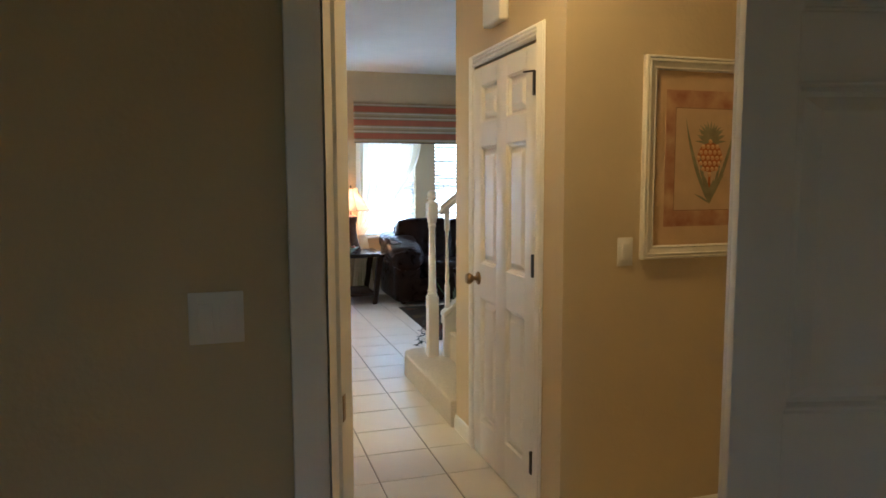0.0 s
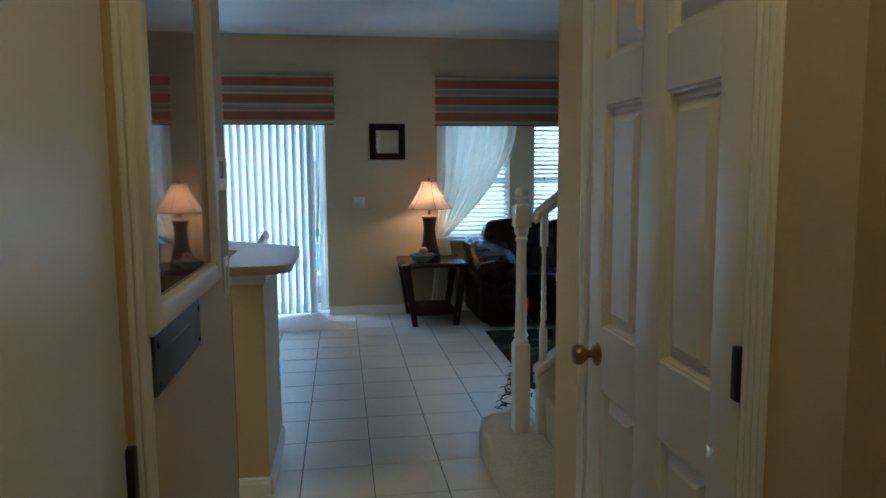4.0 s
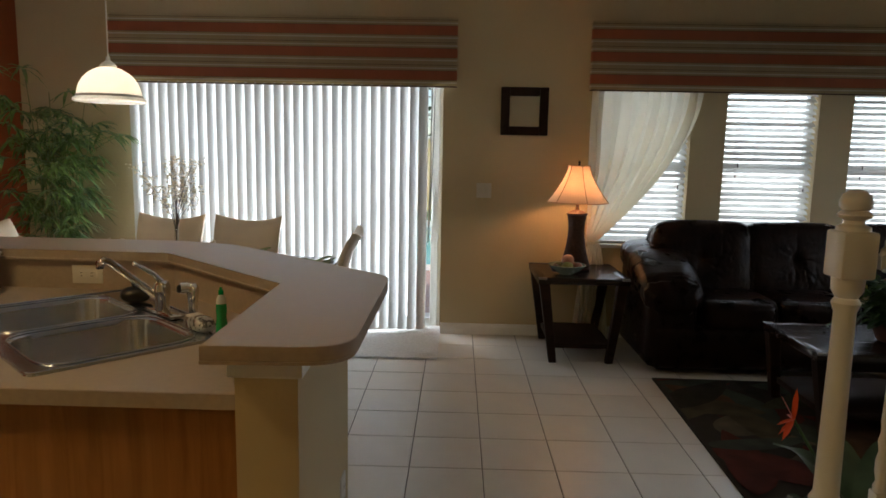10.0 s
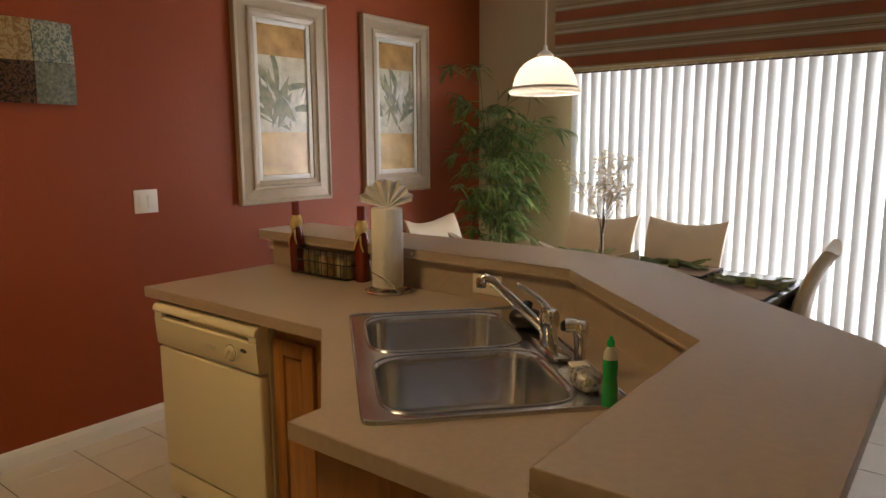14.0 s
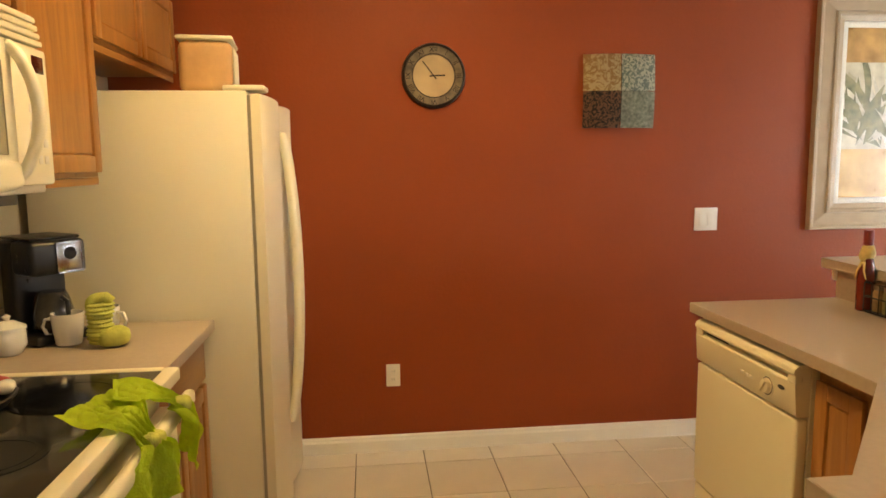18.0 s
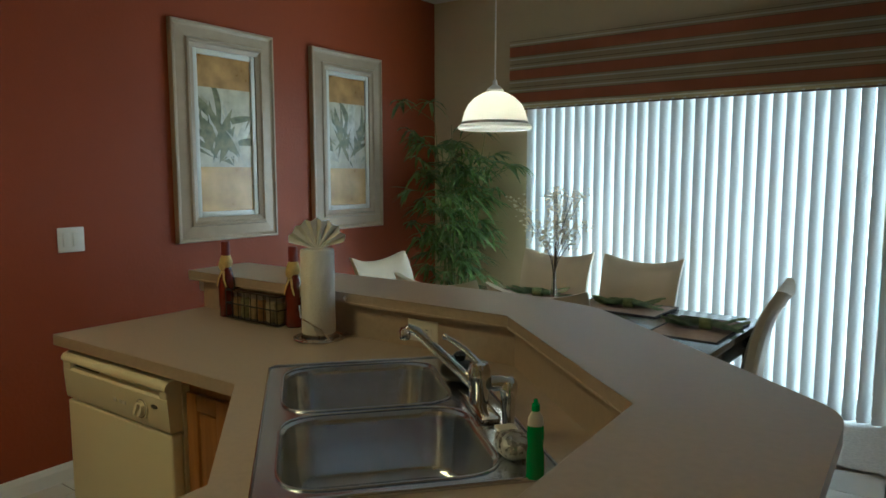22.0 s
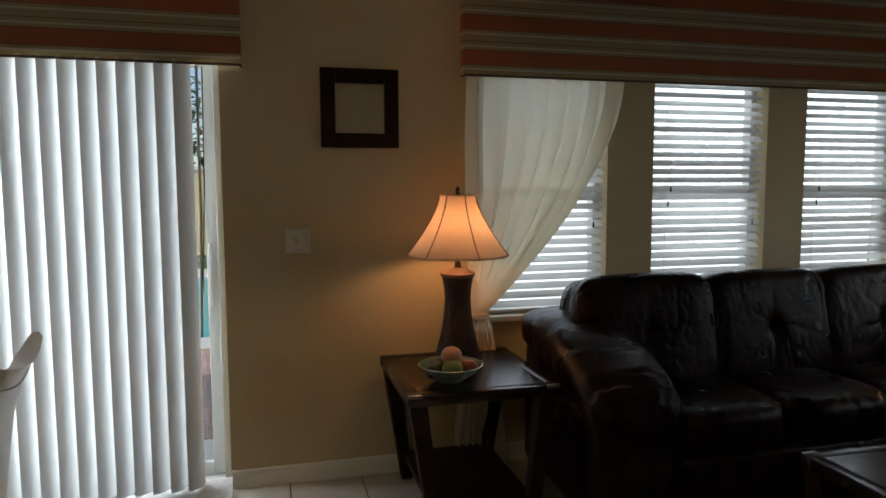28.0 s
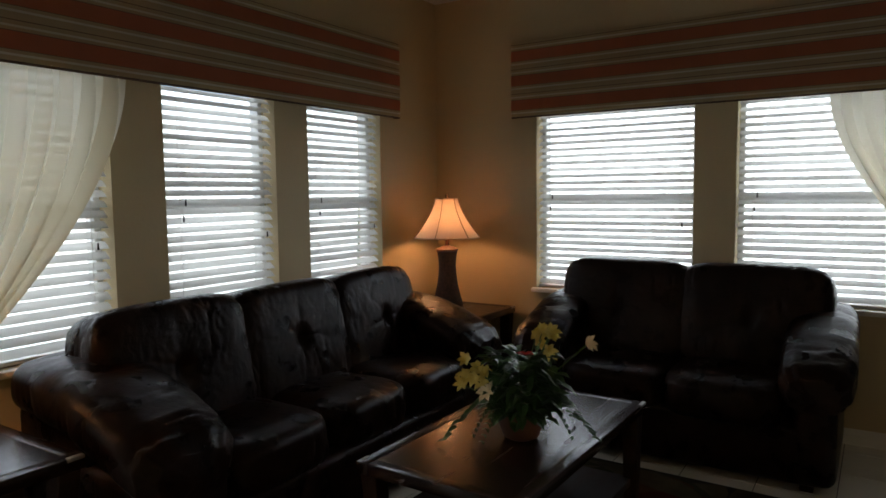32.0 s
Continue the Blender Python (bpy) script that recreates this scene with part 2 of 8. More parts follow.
def box(x0, x1, y0, y1, z0, z1, bev=0.0, bm=None, seg=2, m=None):
    bm = bm or bmesh.new()
    r = bmesh.ops.create_cube(bm, size=1.0)
    for v in r["verts"]:
        v.co = Vector((x0 + (v.co.x + 0.5) * (x1 - x0), y0 + (v.co.y + 0.5) * (y1 - y0), z0 + (v.co.z + 0.5) * (z1 - z0)))
        if m:
            v.co = m @ v.co
    if bev:
        es = {e for v in r["verts"] for e in v.link_edges}
        bmesh.ops.bevel(bm, geom=list(es), offset=bev, segments=seg, profile=0.5, affect="EDGES")
    return bm


def prism(pts, z0, z1, bev=0.0, bm=None, m=None, seg=2, top=True):
    """A flat outline, counterclockwise, raised from z0 to z1."""
    bm = bm or bmesh.new()
    lo = [bm.verts.new((x, y, z0)) for x, y in pts]
    hi = [bm.verts.new((x, y, z1)) for x, y in pts]
    n = len(pts)
    fs = [bm.faces.new(lo[::-1])] + ([bm.faces.new(hi)] if top else [])
    for i in range(n):
        fs.append(bm.faces.new((lo[i], lo[(i + 1) % n], hi[(i + 1) % n], hi[i])))
    if bev:
        es = {e for f in fs[:2] for e in f.edges}
        bmesh.ops.bevel(bm, geom=list(es), offset=bev, segments=seg, profile=0.5, affect="EDGES")
    if m:
        for v in bm.verts:
            v.co = m @ v.co
    return bm


def lathe(profile, n=24, centre=(0, 0, 0), bm=None, squash=(1, 1), close=True):
    """Turns (radius, height) pairs round the upright axis."""
    bm = bm or bmesh.new()
    rings = []
    for r, z in profile:
        rings.append([bm.verts.new((centre[0] + squash[0] * r * math.cos(2 * math.pi * i / n), centre[1] + squash[1] * r * math.sin(2 * math.pi * i / n),
                                    centre[2] + z)) for i in range(n)])
    for a, b in zip(rings, rings[1:]):
        for i in range(n):
            bm.faces.new((a[i], a[(i + 1) % n], b[(i + 1) % n], b[i]))
    if close:
        if profile[0][0] > 1e-4:
            bm.faces.new(rings[0][::-1])
        if profile[-1][0] > 1e-4:
            bm.faces.new(rings[-1])
    bmesh.ops.remove_doubles(bm, verts=bm.verts[:], dist=1e-5)
    return bm


def tube(points, r, n=8, bm=None, r_end=None):
    """A round bar along a line of points."""
    bm = bm or bmesh.new()
    pts = [Vector(p) for p in points]
    rings, q, last = [], None, None
    for i, p in enumerate(pts):
        d = (pts[min(i + 1, len(pts) - 1)] - pts[max(i - 1, 0)]).normalized()
        q = d.to_track_quat("Z", "Y") if q is None else last.rotation_difference(d) @ q
        last = d
        rad = r if r_end is None else r + (r_end - r) * i / (len(pts) - 1)
        rings.append([bm.verts.new(p + q @ Vector((rad * math.cos(2 * math.pi * k / n), rad * math.sin(2 * math.pi * k / n), 0))) for k in range(n)])
    for a, b in zip(rings, rings[1:]):
        for k in range(n):
            bm.faces.new((a[k], a[(k + 1) % n], b[(k + 1) % n], b[k]))
    bm.faces.new(rings[0][::-1])
    bm.faces.new(rings[-1])
    return bm


def cushion(cx, cy, cz, sx, sy, sz, power=3.2, bm=None, nu=28, nv=16, wrinkle=0.0, seed=0.0, m=None, tuft=()):
    """A soft rounded block, with creases; tuft points (u, v, depth) pull its front in."""
    bm = bm or bmesh.new()

    def sp(c):
        return math.copysign(abs(c) ** (2 / power), c)
    rows = []
    for j in range(nv + 1):
        ph = -math.pi / 2 + math.pi * j / nv
        row = []
        for i in range(nu):
            th = 2 * math.pi * i / nu
            p = Vector((sp(math.cos(ph)) * sp(math.cos(th)), sp(math.cos(ph)) * sp(math.sin(th)), sp(math.sin(ph))))
            q = Vector((p.x * sx / 2, p.y * sy / 2, p.z * sz / 2))
            if wrinkle:
                k = noise.noise(q * 7 + Vector((seed, seed * 2, 0))) + 0.6 * noise.noise(Vector((q.x * 22 + seed, q.y * 9, q.z * 9)))
                q *= 1 + wrinkle * k
            for u, v, depth in tuft:
                if p.y < 0:
                    d2 = ((q.x - u) / 0.1) ** 2 + ((q.z - v) / 0.09) ** 2
                    q.y += depth * math.exp(-d2)
            q += Vector((cx, cy, cz))
            row.append(bm.verts.new(m @ q if m else q))
        rows.append(row)
    for a, b in zip(rows, rows[1:]):
        for i in range(nu):
            bm.faces.new((a[i], a[(i + 1) % nu], b[(i + 1) % nu], b[i]))
    bmesh.ops.remove_doubles(bm, verts=bm.verts[:], dist=1e-4)
    return bm


def wall_with_holes(axis, at, thick, a0, a1, z1, holes):
    """A wall along x ("y" plane) or y ("x" plane) whose openings (from, to, bottom, top) go right through it."""
    bm = bmesh.new()
    cuts = sorted({a0, a1, *[h[0] for h in holes], *[h[1] for h in holes]})
    levels = sorted({0.0, z1, *[h[2] for h in holes], *[h[3] for h in holes]})
    for u0, u1 in zip(cuts, cuts[1:]):
        for v0, v1 in zip(levels, levels[1:]):
            um, vm = (u0 + u1) / 2, (v0 + v1) / 2
            if any(h[0] < um < h[1] and h[2] < vm < h[3] for h in holes):
                continue
            if axis == "y":
                box(u0, u1, at, at + thick, v0, v1, bm=bm)
            else:
                box(at, at + thick, u0, u1, v0, v1, bm=bm)
    bmesh.ops.remove_doubles(bm, verts=bm.verts[:], dist=1e-4)
    seen = {}
    for f in bm.faces:
        c = f.calc_center_median()
        seen.setdefault((round(c.x, 3), round(c.y, 3), round(c.z, 3)), []).append(f)
    bmesh.ops.delete(bm, geom=[f for fs in seen.values() if len(fs) > 1 for f in fs], context="FACES")
    return bm


def structure(name, bm, material, label="", category="", smooth=0):
    return tagged(part(name, bm, material, None, "", smooth), label, category, kind="structure")

# ---- the rooms ----
YN, XE, XW, CEIL = 9.085, 5.6, -2.22, 2.82
SLIDER = (-1.36, 1.085, 0.0, 2.05)
NWIN = [(2.3, 2.995), (3.262, 3.965), (4.22, 4.91)]
EWIN = [(5.92, 6.97), (7.21, 8.26)]
SILL, HEAD = 0.76, 2.05
structure("floor", box(-2.6, 5.9, -1.6, 9.3, -0.12, -0.004), M_GROUT, "grouted concrete slab under cream ceramic tiles", "floor")
structure("ceiling", box(-2.6, 5.9, -1.6, 9.4, CEIL, CEIL + 0.15), M_CEIL, "white textured ceiling", "ceiling")
structure("wall_north", wall_with_holes("y", YN, 0.2, XW, XE + 0.2, CEIL, [SLIDER] + [(a, b, SILL, HEAD) for a, b in NWIN]), M_TAN, "tan painted wall with sliding door and three windows", "wall")
structure("wall_east", wall_with_holes("x", XE, 0.2, 4.4, YN, CEIL, [(a, b, SILL, HEAD) for a, b in EWIN]), M_TAN, "tan painted wall with two windows", "wall")
structure("wall_west", box(XW - 0.14, XW, 3.1, YN + 0.2, 0, CEIL), M_RED, "terracotta red painted kitchen and dining wall", "wall")
structure("wall_kitchen", box(XW, 0.63, 3.1, 3.24, 0, CEIL), M_TAN, "tan painted wall behind the stove", "wall")
structure("wall_hall_left", wall_with_holes("x", 0.63, 0.265, 2.15, 4.12, CEIL, [(2.345, 3.145, 0.0, 2.05)]), M_TAN, "tan painted hall wall with thermostat and framed print", "wall")
structure("wall_hall_right", wall_with_holes("x", 1.935, 0.115, 2.895, 4.22, CEIL, [(3.13, 3.9, 0.0, 2.06)]), M_TAN, "tan painted hall wall with a closet door", "wall")
structure("wall_foyer", box(2.05, 3.12, 2.895, 3.0, 0, CEIL), M_TAN, "tan painted foyer wall with a pineapple print", "wall")
structure("wall_entry", box(-0.7, 0.905, 2.07, 2.15, 0, CEIL), M_TAN, "tan painted wall beside the entry opening", "wall")
structure("wall_stair", box(2.05, 5.6, 4.1, 4.22, 0, CEIL), M_TAN, "tan painted wall along the stairs", "wall")
structure("wall_foyer_east", box(3.12, 3.24, -1.5, 4.1, 0, CEIL), M_TAN, "tan painted foyer wall", "wall")
# unseen wall; its narrow opening is added to let a little daylight in
structure("wall_entry_south", wall_with_holes("y", -1.5, 0.1, -0.7, 3.12, CEIL, [(0.4, 0.78, 0.0, 2.05)]), M_TAN, "unseen tan wall closing off the entry", "wall")
# unseen slab, added to keep sun and most sky out of that opening
structure("entry_shade_roof", box(-1.6, 3.6, -6.5, -1.5, 2.3, 2.4), M_CEIL, "unseen roof added to shade the entry opening", "roof")
structure("wall_entry_west", box(-0.8, -0.7, -1.5, 2.15, 0, CEIL), M_TAN, "unseen tan wall closing off the entry", "wall")
structure("wall_closet_back", box(0.51, 0.63, 2.15, 3.1, 0, CEIL), M_TAN, "tan painted closet wall", "wall")


def baseboard(x0, y0, x1, y1, side):
    """A moulded white board along a wall, on the side that faces the room."""
    a, b = Vector((x0, y0)), Vector((x1, y1))
    d = (b - a).normalized()
    n = Vector((-d.y, d.x)) * side
    bm = bmesh.new()
    prof = [(0.0, 0.0), (0.014, 0.0), (0.014, 0.06), (0.010, 0.072), (0.009, 0.08), (0.004, 0.088), (0.0, 0.088)]
    ends = [[bm.verts.new((p.x + n.x * o, p.y + n.y * o, z)) for o, z in prof] for p in (a, b)]
    k = len(prof)
    for i in range(k):
        bm.faces.new((ends[0][i], ends[0][(i + 1) % k], ends[1][(i + 1) % k], ends[1][i]))
    bm.faces.new(ends[0])
    bm.faces.new(ends[1][::-1])
    return structure("baseboard", bm, M_WHITE, "white moulded baseboard along the wall", "baseboard")


for run in ((1.09, YN, 5.6, YN, -1), (XW, YN, -1.365, YN, -1), (XW, 3.9, XW, YN - 0.015, -1), (XE, 4.3, XE, YN - 0.015, 1),
            (1.935, 2.895, 1.935, 3.065, 1), (1.935, 3.965, 1.935, 4.22, 1), (1.95, 2.895, 3.1, 2.895, -1), (0.895, 3.225, 0.895, 4.12, -1),
            (0.63, 4.12, 0.895, 4.12, 1), (-0.7, 2.07, 0.82, 2.07, -1)):
    baseboard(*run)

# ---- doors, windows, blinds and valances ----
def door_knob(parent, at, z=0.955):
    """A round knob on its rosette."""
    r = part("rosette", lathe([(0.0, 0.0), (0.034, 0.0), (0.035, 0.004), (0.028, 0.009), (0.016, 0.012), (0.0, 0.012)], 24), M_BRASS, parent, "round brass rosette")
    r.matrix_basis = pose(at, 0, z, -90, 0, 0)
    part("knob", lathe([(0.012, 0.0122), (0.011, 0.028), (0.02, 0.036), (0.029, 0.048), (0.03, 0.058), (0.024, 0.068), (0.0, 0.072)], 24), M_BRASS, r, "round antique brass knob")


def panel_door(name, width, height, place, rz, knob_at, hinge_at, label, knob=True, hinges=(0.23, 1.1, 1.865)):
    """A six-panel door in its own plane: x along its width, y out of its face."""
    d = thing(name, place, rz, label, "door")
    bm = box(0, width, -0.035, -0.024, 0.008, height)
    st, mid = 0.1, 0.125
    pw = (width - 2 * st - mid) / 2
    rows = [(0.2, 0.86), (1.035, 1.635), (1.753, height - 0.09)]
    cols = [(st, st + pw), (st + pw + mid, width - st)]
    box(0, st, -0.024, 0, 0.008, height, 0.002, bm)
    box(width - st, width, -0.024, 0, 0.008, height, 0.002, bm)
    box(st + pw, st + pw + mid, -0.024, 0, 0.008, height, 0.002, bm)
    zs = [0.008] + [z for r in rows for z in r] + [height]
    for z0, z1 in zip(zs[0::2], zs[1::2]):
        for x0, x1 in cols:
            box(x0, x1, -0.024, -0.0005, z0, z1, bm=bm)
    part("door_slab", bm, M_DOORW, d)
    for z0, z1 in rows:
        for x0, x1 in cols:
            b = bmesh.new()
            rims = [[b.verts.new(v) for v in ((x0 + i, y, z0 + i), (x1 - i, y, z0 + i), (x1 - i, y, z1 - i), (x0 + i, y, z1 - i))]
                    for i, y in ((0.0, -0.001), (0.004, -0.006), (0.009, -0.007), (0.015, -0.02), (0.024, -0.0215), (0.046, -0.007), (0.05, -0.005))]
            for a, c in zip(rims, rims[1:]):
                for k in range(4):
                    b.faces.new((a[k], a[(k + 1) % 4], c[(k + 1) % 4], c[k]))
            b.faces.new(rims[-1])
            part("panel", b, M_DOORW, d, smooth=0)
    if knob:
        door_knob(d, knob_at)
    if name == "door_1":
        part("hinge_stop", tube([(hinge_at, 0.006, 1.915), (hinge_at + 0.05, 0.035, 1.915)], 0.004, 8), M_BRONZE, d, "small door stop on the top hinge")
    for z in hinges:
        part("hinge", box(hinge_at - 0.012, hinge_at + 0.012, -0.004, 0.012, z - 0.05, z + 0.05, 0.003), M_BRONZE, d, "dark bronze hinge")
    return d


def flush_door(name, width, height, place, rz, knob_at, hinge_at, label):
    """A plain smooth door leaf in its own plane, with knob and hinges."""
    d = thing(name, place, rz, label, "door")
    part("door_slab", box(0, width, -0.035, 0, 0.008, height, 0.002), M_DOORW, d)
    door_knob(d, knob_at)
    for z in (0.23, 0.99, 1.8):
        part("hinge", box(hinge_at - 0.014, hinge_at + 0.012, -0.004, 0.012, z - 0.045, z + 0.045, 0.003), M_BRONZE, d, "dark bronze hinge")
    return d


def casing(name, width, height, place, rz, label):
    """A door surround: left, right and head boards, each with three reeds along it."""
    c = thing(name, place, rz, label, "door casing", kind="structure")
    w = 0.062
    for x0, x1, z0, z1 in ((-w, 0, 0, height + w), (width, width + w, 0, height + w), (0, width, height, height + w)):
        b = box(x0, x1, 0.0, 0.009, z0, z1, 0.002)
        for k in range(3):
            o = 0.006 + 0.018 * k
            if x0 == 0:
                box(x0, x1, 0.009, 0.018, z0 + o, z0 + o + 0.014, 0.0055, b, 3)
            else:
                box(x0 + o, x0 + o + 0.014, 0.009, 0.018, z0, z1 - 0.004, 0.0055, b, 3)
        part("casing_board", b, M_WHITE, c)
    return c


# closet door in the right-hand hall wall; the door faces the hall, which lies towards -x
panel_door("door_1", 0.755, 2.03, (1.926, 3.14, 0), 90, 0.682, 0.0, "white six-panel closet door, shut, with brass knob")
casing("trim_closet", 0.77, 2.045, (1.935, 3.1325, 0), 90, "white moulded casing round the closet door")
flush_door("door_2", 0.785, 2.03, (0.885, 3.137, 0), -90, 0.72, 0.0, "smooth white flush hall door, shut, with dark hinges")
casing("trim_hall_door", 0.8, 2.045, (0.895, 3.145, 0), -90, "white moulded casing round the hall door")
# the entry opening: jamb and casing on its left side, and the open leaf of the entry door
jamb = thing("trim_entry", (0.905, 2.06, 0), 0, "white door jamb and casing with a brass strike plate", "door casing", kind="structure")
part("casing_board", box(-0.085, -0.005, -0.026, -0.01, 0, CEIL, 0.004), M_WHITE, jamb)
part("jamb_board", prism([(0.0, -0.024), (0.024, 0.03), (0.021, 0.042), (0.036, 0.046), (0.08, 0.155), (0.08, 0.19), (0.0, 0.19)], 0, CEIL, 0.003), M_WHITE, jamb, smooth=0)
plate_m = part("strike_plate", box(-0.014, 0.014, -0.002, 0.0, 0.88, 0.945, 0.0008), M_BRASS, jamb, "brass strike plate")
plate_m.matrix_basis = pose(0.044, 0.064, 0, 0, 0, 68)
panel_door("entry_door", 0.8, 2.03, (2.3375, 1.3125, 0), 166, 0.74, 0.01, "white six-panel entry door standing open", knob=False)

# the sliding glass door
sl = thing("door_slider", (0, YN + 0.1, 0), 0, "white aluminium sliding glass door behind vertical blinds", "sliding door", kind="structure")
x0, x1, _, zt = SLIDER
for a, b in ((x0, x0 + 0.03), (x1 - 0.03, x1)):
    part("jamb", box(a, b, -0.06, 0.06, 0, zt, 0.004), M_WHITE, sl)
part("head", box(x0 + 0.03, x1 - 0.03, -0.06, 0.06, zt - 0.04, zt, 0.004), M_WHITE, sl)
part("track", box(x0 + 0.03, x1 - 0.03, -0.06, 0.06, 0, 0.035, 0.004), M_WHITE, sl)
xm = (x0 + x1) / 2
for k, (a, b, y) in enumerate(((x0 + 0.03, xm + 0.03, -0.02), (xm - 0.03, x1 - 0.03, 0.022))):
    leaf = part("leaf_frame", box(a, a + 0.055, y - 0.015, y + 0.015, 0.036, zt - 0.041, 0.003), M_WHITE, sl)
    bm = box(b - 0.055, b, y - 0.015, y + 0.015, 0.036, zt - 0.041, 0.003)
    box(a + 0.055, b - 0.055, y - 0.015, y + 0.015, 0.036, 0.1, 0.003, bm)
    box(a + 0.055, b - 0.055, y - 0.015, y + 0.015, zt - 0.1, zt - 0.041, 0.003, bm)
    part("leaf_rails", bm, M_WHITE, sl)
    g = part("pane", box(a + 0.055, b - 0.055, y - 0.003, y + 0.003, 0.1, zt - 0.1), M_GLASS, sl)
    g.visible_shadow = False
part("pull_handle", box(x1 - 0.075, x1 - 0.06, -0.012, 0.006, 0.85, 1.15, 0.005), M_WHITE, sl)

# vertical blinds in front of it
vb = thing("vertical_blinds", (0, 9.045, 0), 0, "white vertical blinds drawn across the sliding door, slightly open", "blinds")
part("headrail", box(-1.36, 1.06, -0.02, 0.02, 1.955, 1.99, 0.004), M_WHITE, vb)


def vane_mesh():
    bm = bmesh.new()
    n, w = 6, 0.089
    lo = [bm.verts.new((w * (i / n - 0.5), -0.014 * (1 - (2 * i / n - 1) ** 2), 0.0)) for i in range(n + 1)]
    hi = [bm.verts.new((v.co.x, v.co.y, 1.915)) for v in lo]
    for i in range(n):
        bm.faces.new((lo[i], lo[i + 1], hi[i + 1], hi[i]))
    return bm


vane = part("vane", vane_mesh(), M_BLIND, vb)
N_VANES = 31
for i in range(N_VANES):
    o = vane if i == 0 else new("vane", vane.data)
    o.parent = vb
    o.matrix_basis = pose(-1.3 + i * (2.235 / (N_VANES - 1)), 0, 0.04, 0, 0, 40)
part("wand", tube([(1.0, -0.05, 1.93), (1.0, -0.052, 1.3), (0.985, -0.05, 0.75)], 0.006), M_WHITE, vb, "white tilt wand")
part("cord_chain", tube([(1.022, -0.03, 1.93), (1.015, -0.035, 1.4), (0.995, -0.035, 0.95)], 0.0025, 6), M_BLACK, vb, "thin dark pull cord")

# striped cornice valances
RED_S, OLIVE_S, CREAM_S, DARK_S = (0.66, 0.23, 0.125), (0.68, 0.56, 0.34), (0.93, 0.89, 0.76), (0.26, 0.17, 0.1)
STRIPES = [(0.0, OLIVE_S), (0.022, CREAM_S), (0.031, OLIVE_S), (0.044, DARK_S), (0.047, RED_S), (0.114, DARK_S), (0.117, OLIVE_S), (0.13, CREAM_S), (0.139, OLIVE_S), (0.155, DARK_S), (0.159, OLIVE_S)]
M_STRIPE = striped("striped_upholstery", STRIPES, 2, 0.8, 0.165, 0.0)


M_PIPING = mat("dark_cord_piping", (0.12, 0.075, 0.045), 0.8, scale=90, vary=0.2, bump=0.4, bump_scale=300)


def valance(name, length, place, rz, label):
    """A padded box cornice: front board with three soft folds, two end returns, and a top board."""
    v = thing(name, place, rz, label, "valance")
    bm = bmesh.new()
    h, n = 0.505, 36
    ys, zs = [], []
    for i in range(n + 1):
        z = h * i / n
        f = (z / 0.1683) % 1.0
        zs.append(z)
        ys.append(-0.006 * math.sin(math.pi * f) ** 0.6)
    m = 40
    rows = [[bm.verts.new((length * j / m, y + 0.0015 * noise.noise(Vector((j * 0.4, z * 9, length))), z)) for j in range(m + 1)] for y, z in zip(ys, zs)]
    for a, b in zip(rows, rows[1:]):
        for j in range(m):
            bm.faces.new((a[j], a[j + 1], b[j + 1], b[j]))
    bmesh.ops.solidify(bm, geom=bm.faces[:], thickness=0.012)
    part("front", bm, M_STRIPE, v)
    for x in (0.0005, length - 0.0125):
        part("return", box(x, x + 0.012, 0.013, 0.062, 0.0, h, 0.002), M_STRIPE, v)
    part("top_board", box(0.013, length - 0.013, 0.013, 0.06, h - 0.014, h - 0.001), M_STRIPE, v)
    part("piping", tube([(0.004, 0.05, 0.0), (0.004, -0.001, -0.002), (length - 0.004, -0.001, -0.002), (length - 0.004, 0.05, 0.0)], 0.0055, 8), M_PIPING, v, "dark corded bottom edge")
    part("lining", box(0.013, length - 0.013, 0.0135, 0.016, 0.004, h - 0.015), M_WHITE, v, "pale lining cloth")
    return v


VT = "padded red, olive and cream striped valance"
valance("valance", 2.67, (-1.485, 9.022, 1.945), 0, VT + " over the sliding door")
valance("valance", 2.85, (2.2, 9.022, 1.94), 0, VT + " over three windows")
valance("valance", 2.75, (5.536, 8.42, 1.94), -90, VT + " over two side windows")

# windows with frames, sashes and wooden blinds
M_WINW = mat("white_window_vinyl", (0.82, 0.82, 0.8), 0.3, vary=0.03)


def window(name, width, place, rz, label):
    """A single-hung window in an opening: x along the wall, y outwards."""
    w = thing(name, place, rz, label, "window", kind="structure")
    h = HEAD - SILL
    part("window_sill", box(-0.03, width + 0.03, -0.035, 0.1, -0.03, -0.001, 0.006), M_WHITE, w)
    fr = box(0, 0.03, 0.1, 0.17, 0, h, 0.003)
    box(width - 0.03, width, 0.1, 0.17, 0, h, 0.003, fr)
    box(0.03, width - 0.03, 0.1, 0.17, 0, 0.03, 0.003, fr)
    box(0.03, width - 0.03, 0.1, 0.17, h - 0.03, h, 0.003, fr)
    part("window_frame", fr, M_WINW, w)
    mid = 0.6
    part("meeting_rail", box(0.03, width - 0.03, 0.105, 0.15, mid - 0.022, mid + 0.022, 0.003), M_WINW, w)
    for z0, z1, y in ((0.03, mid - 0.022, 0.12), (mid + 0.022, h - 0.03, 0.14)):
        p = part("pane", box(0.03, width - 0.03, y, y + 0.004, z0, z1), M_GLASS, w)
        p.visible_shadow = False
    return w


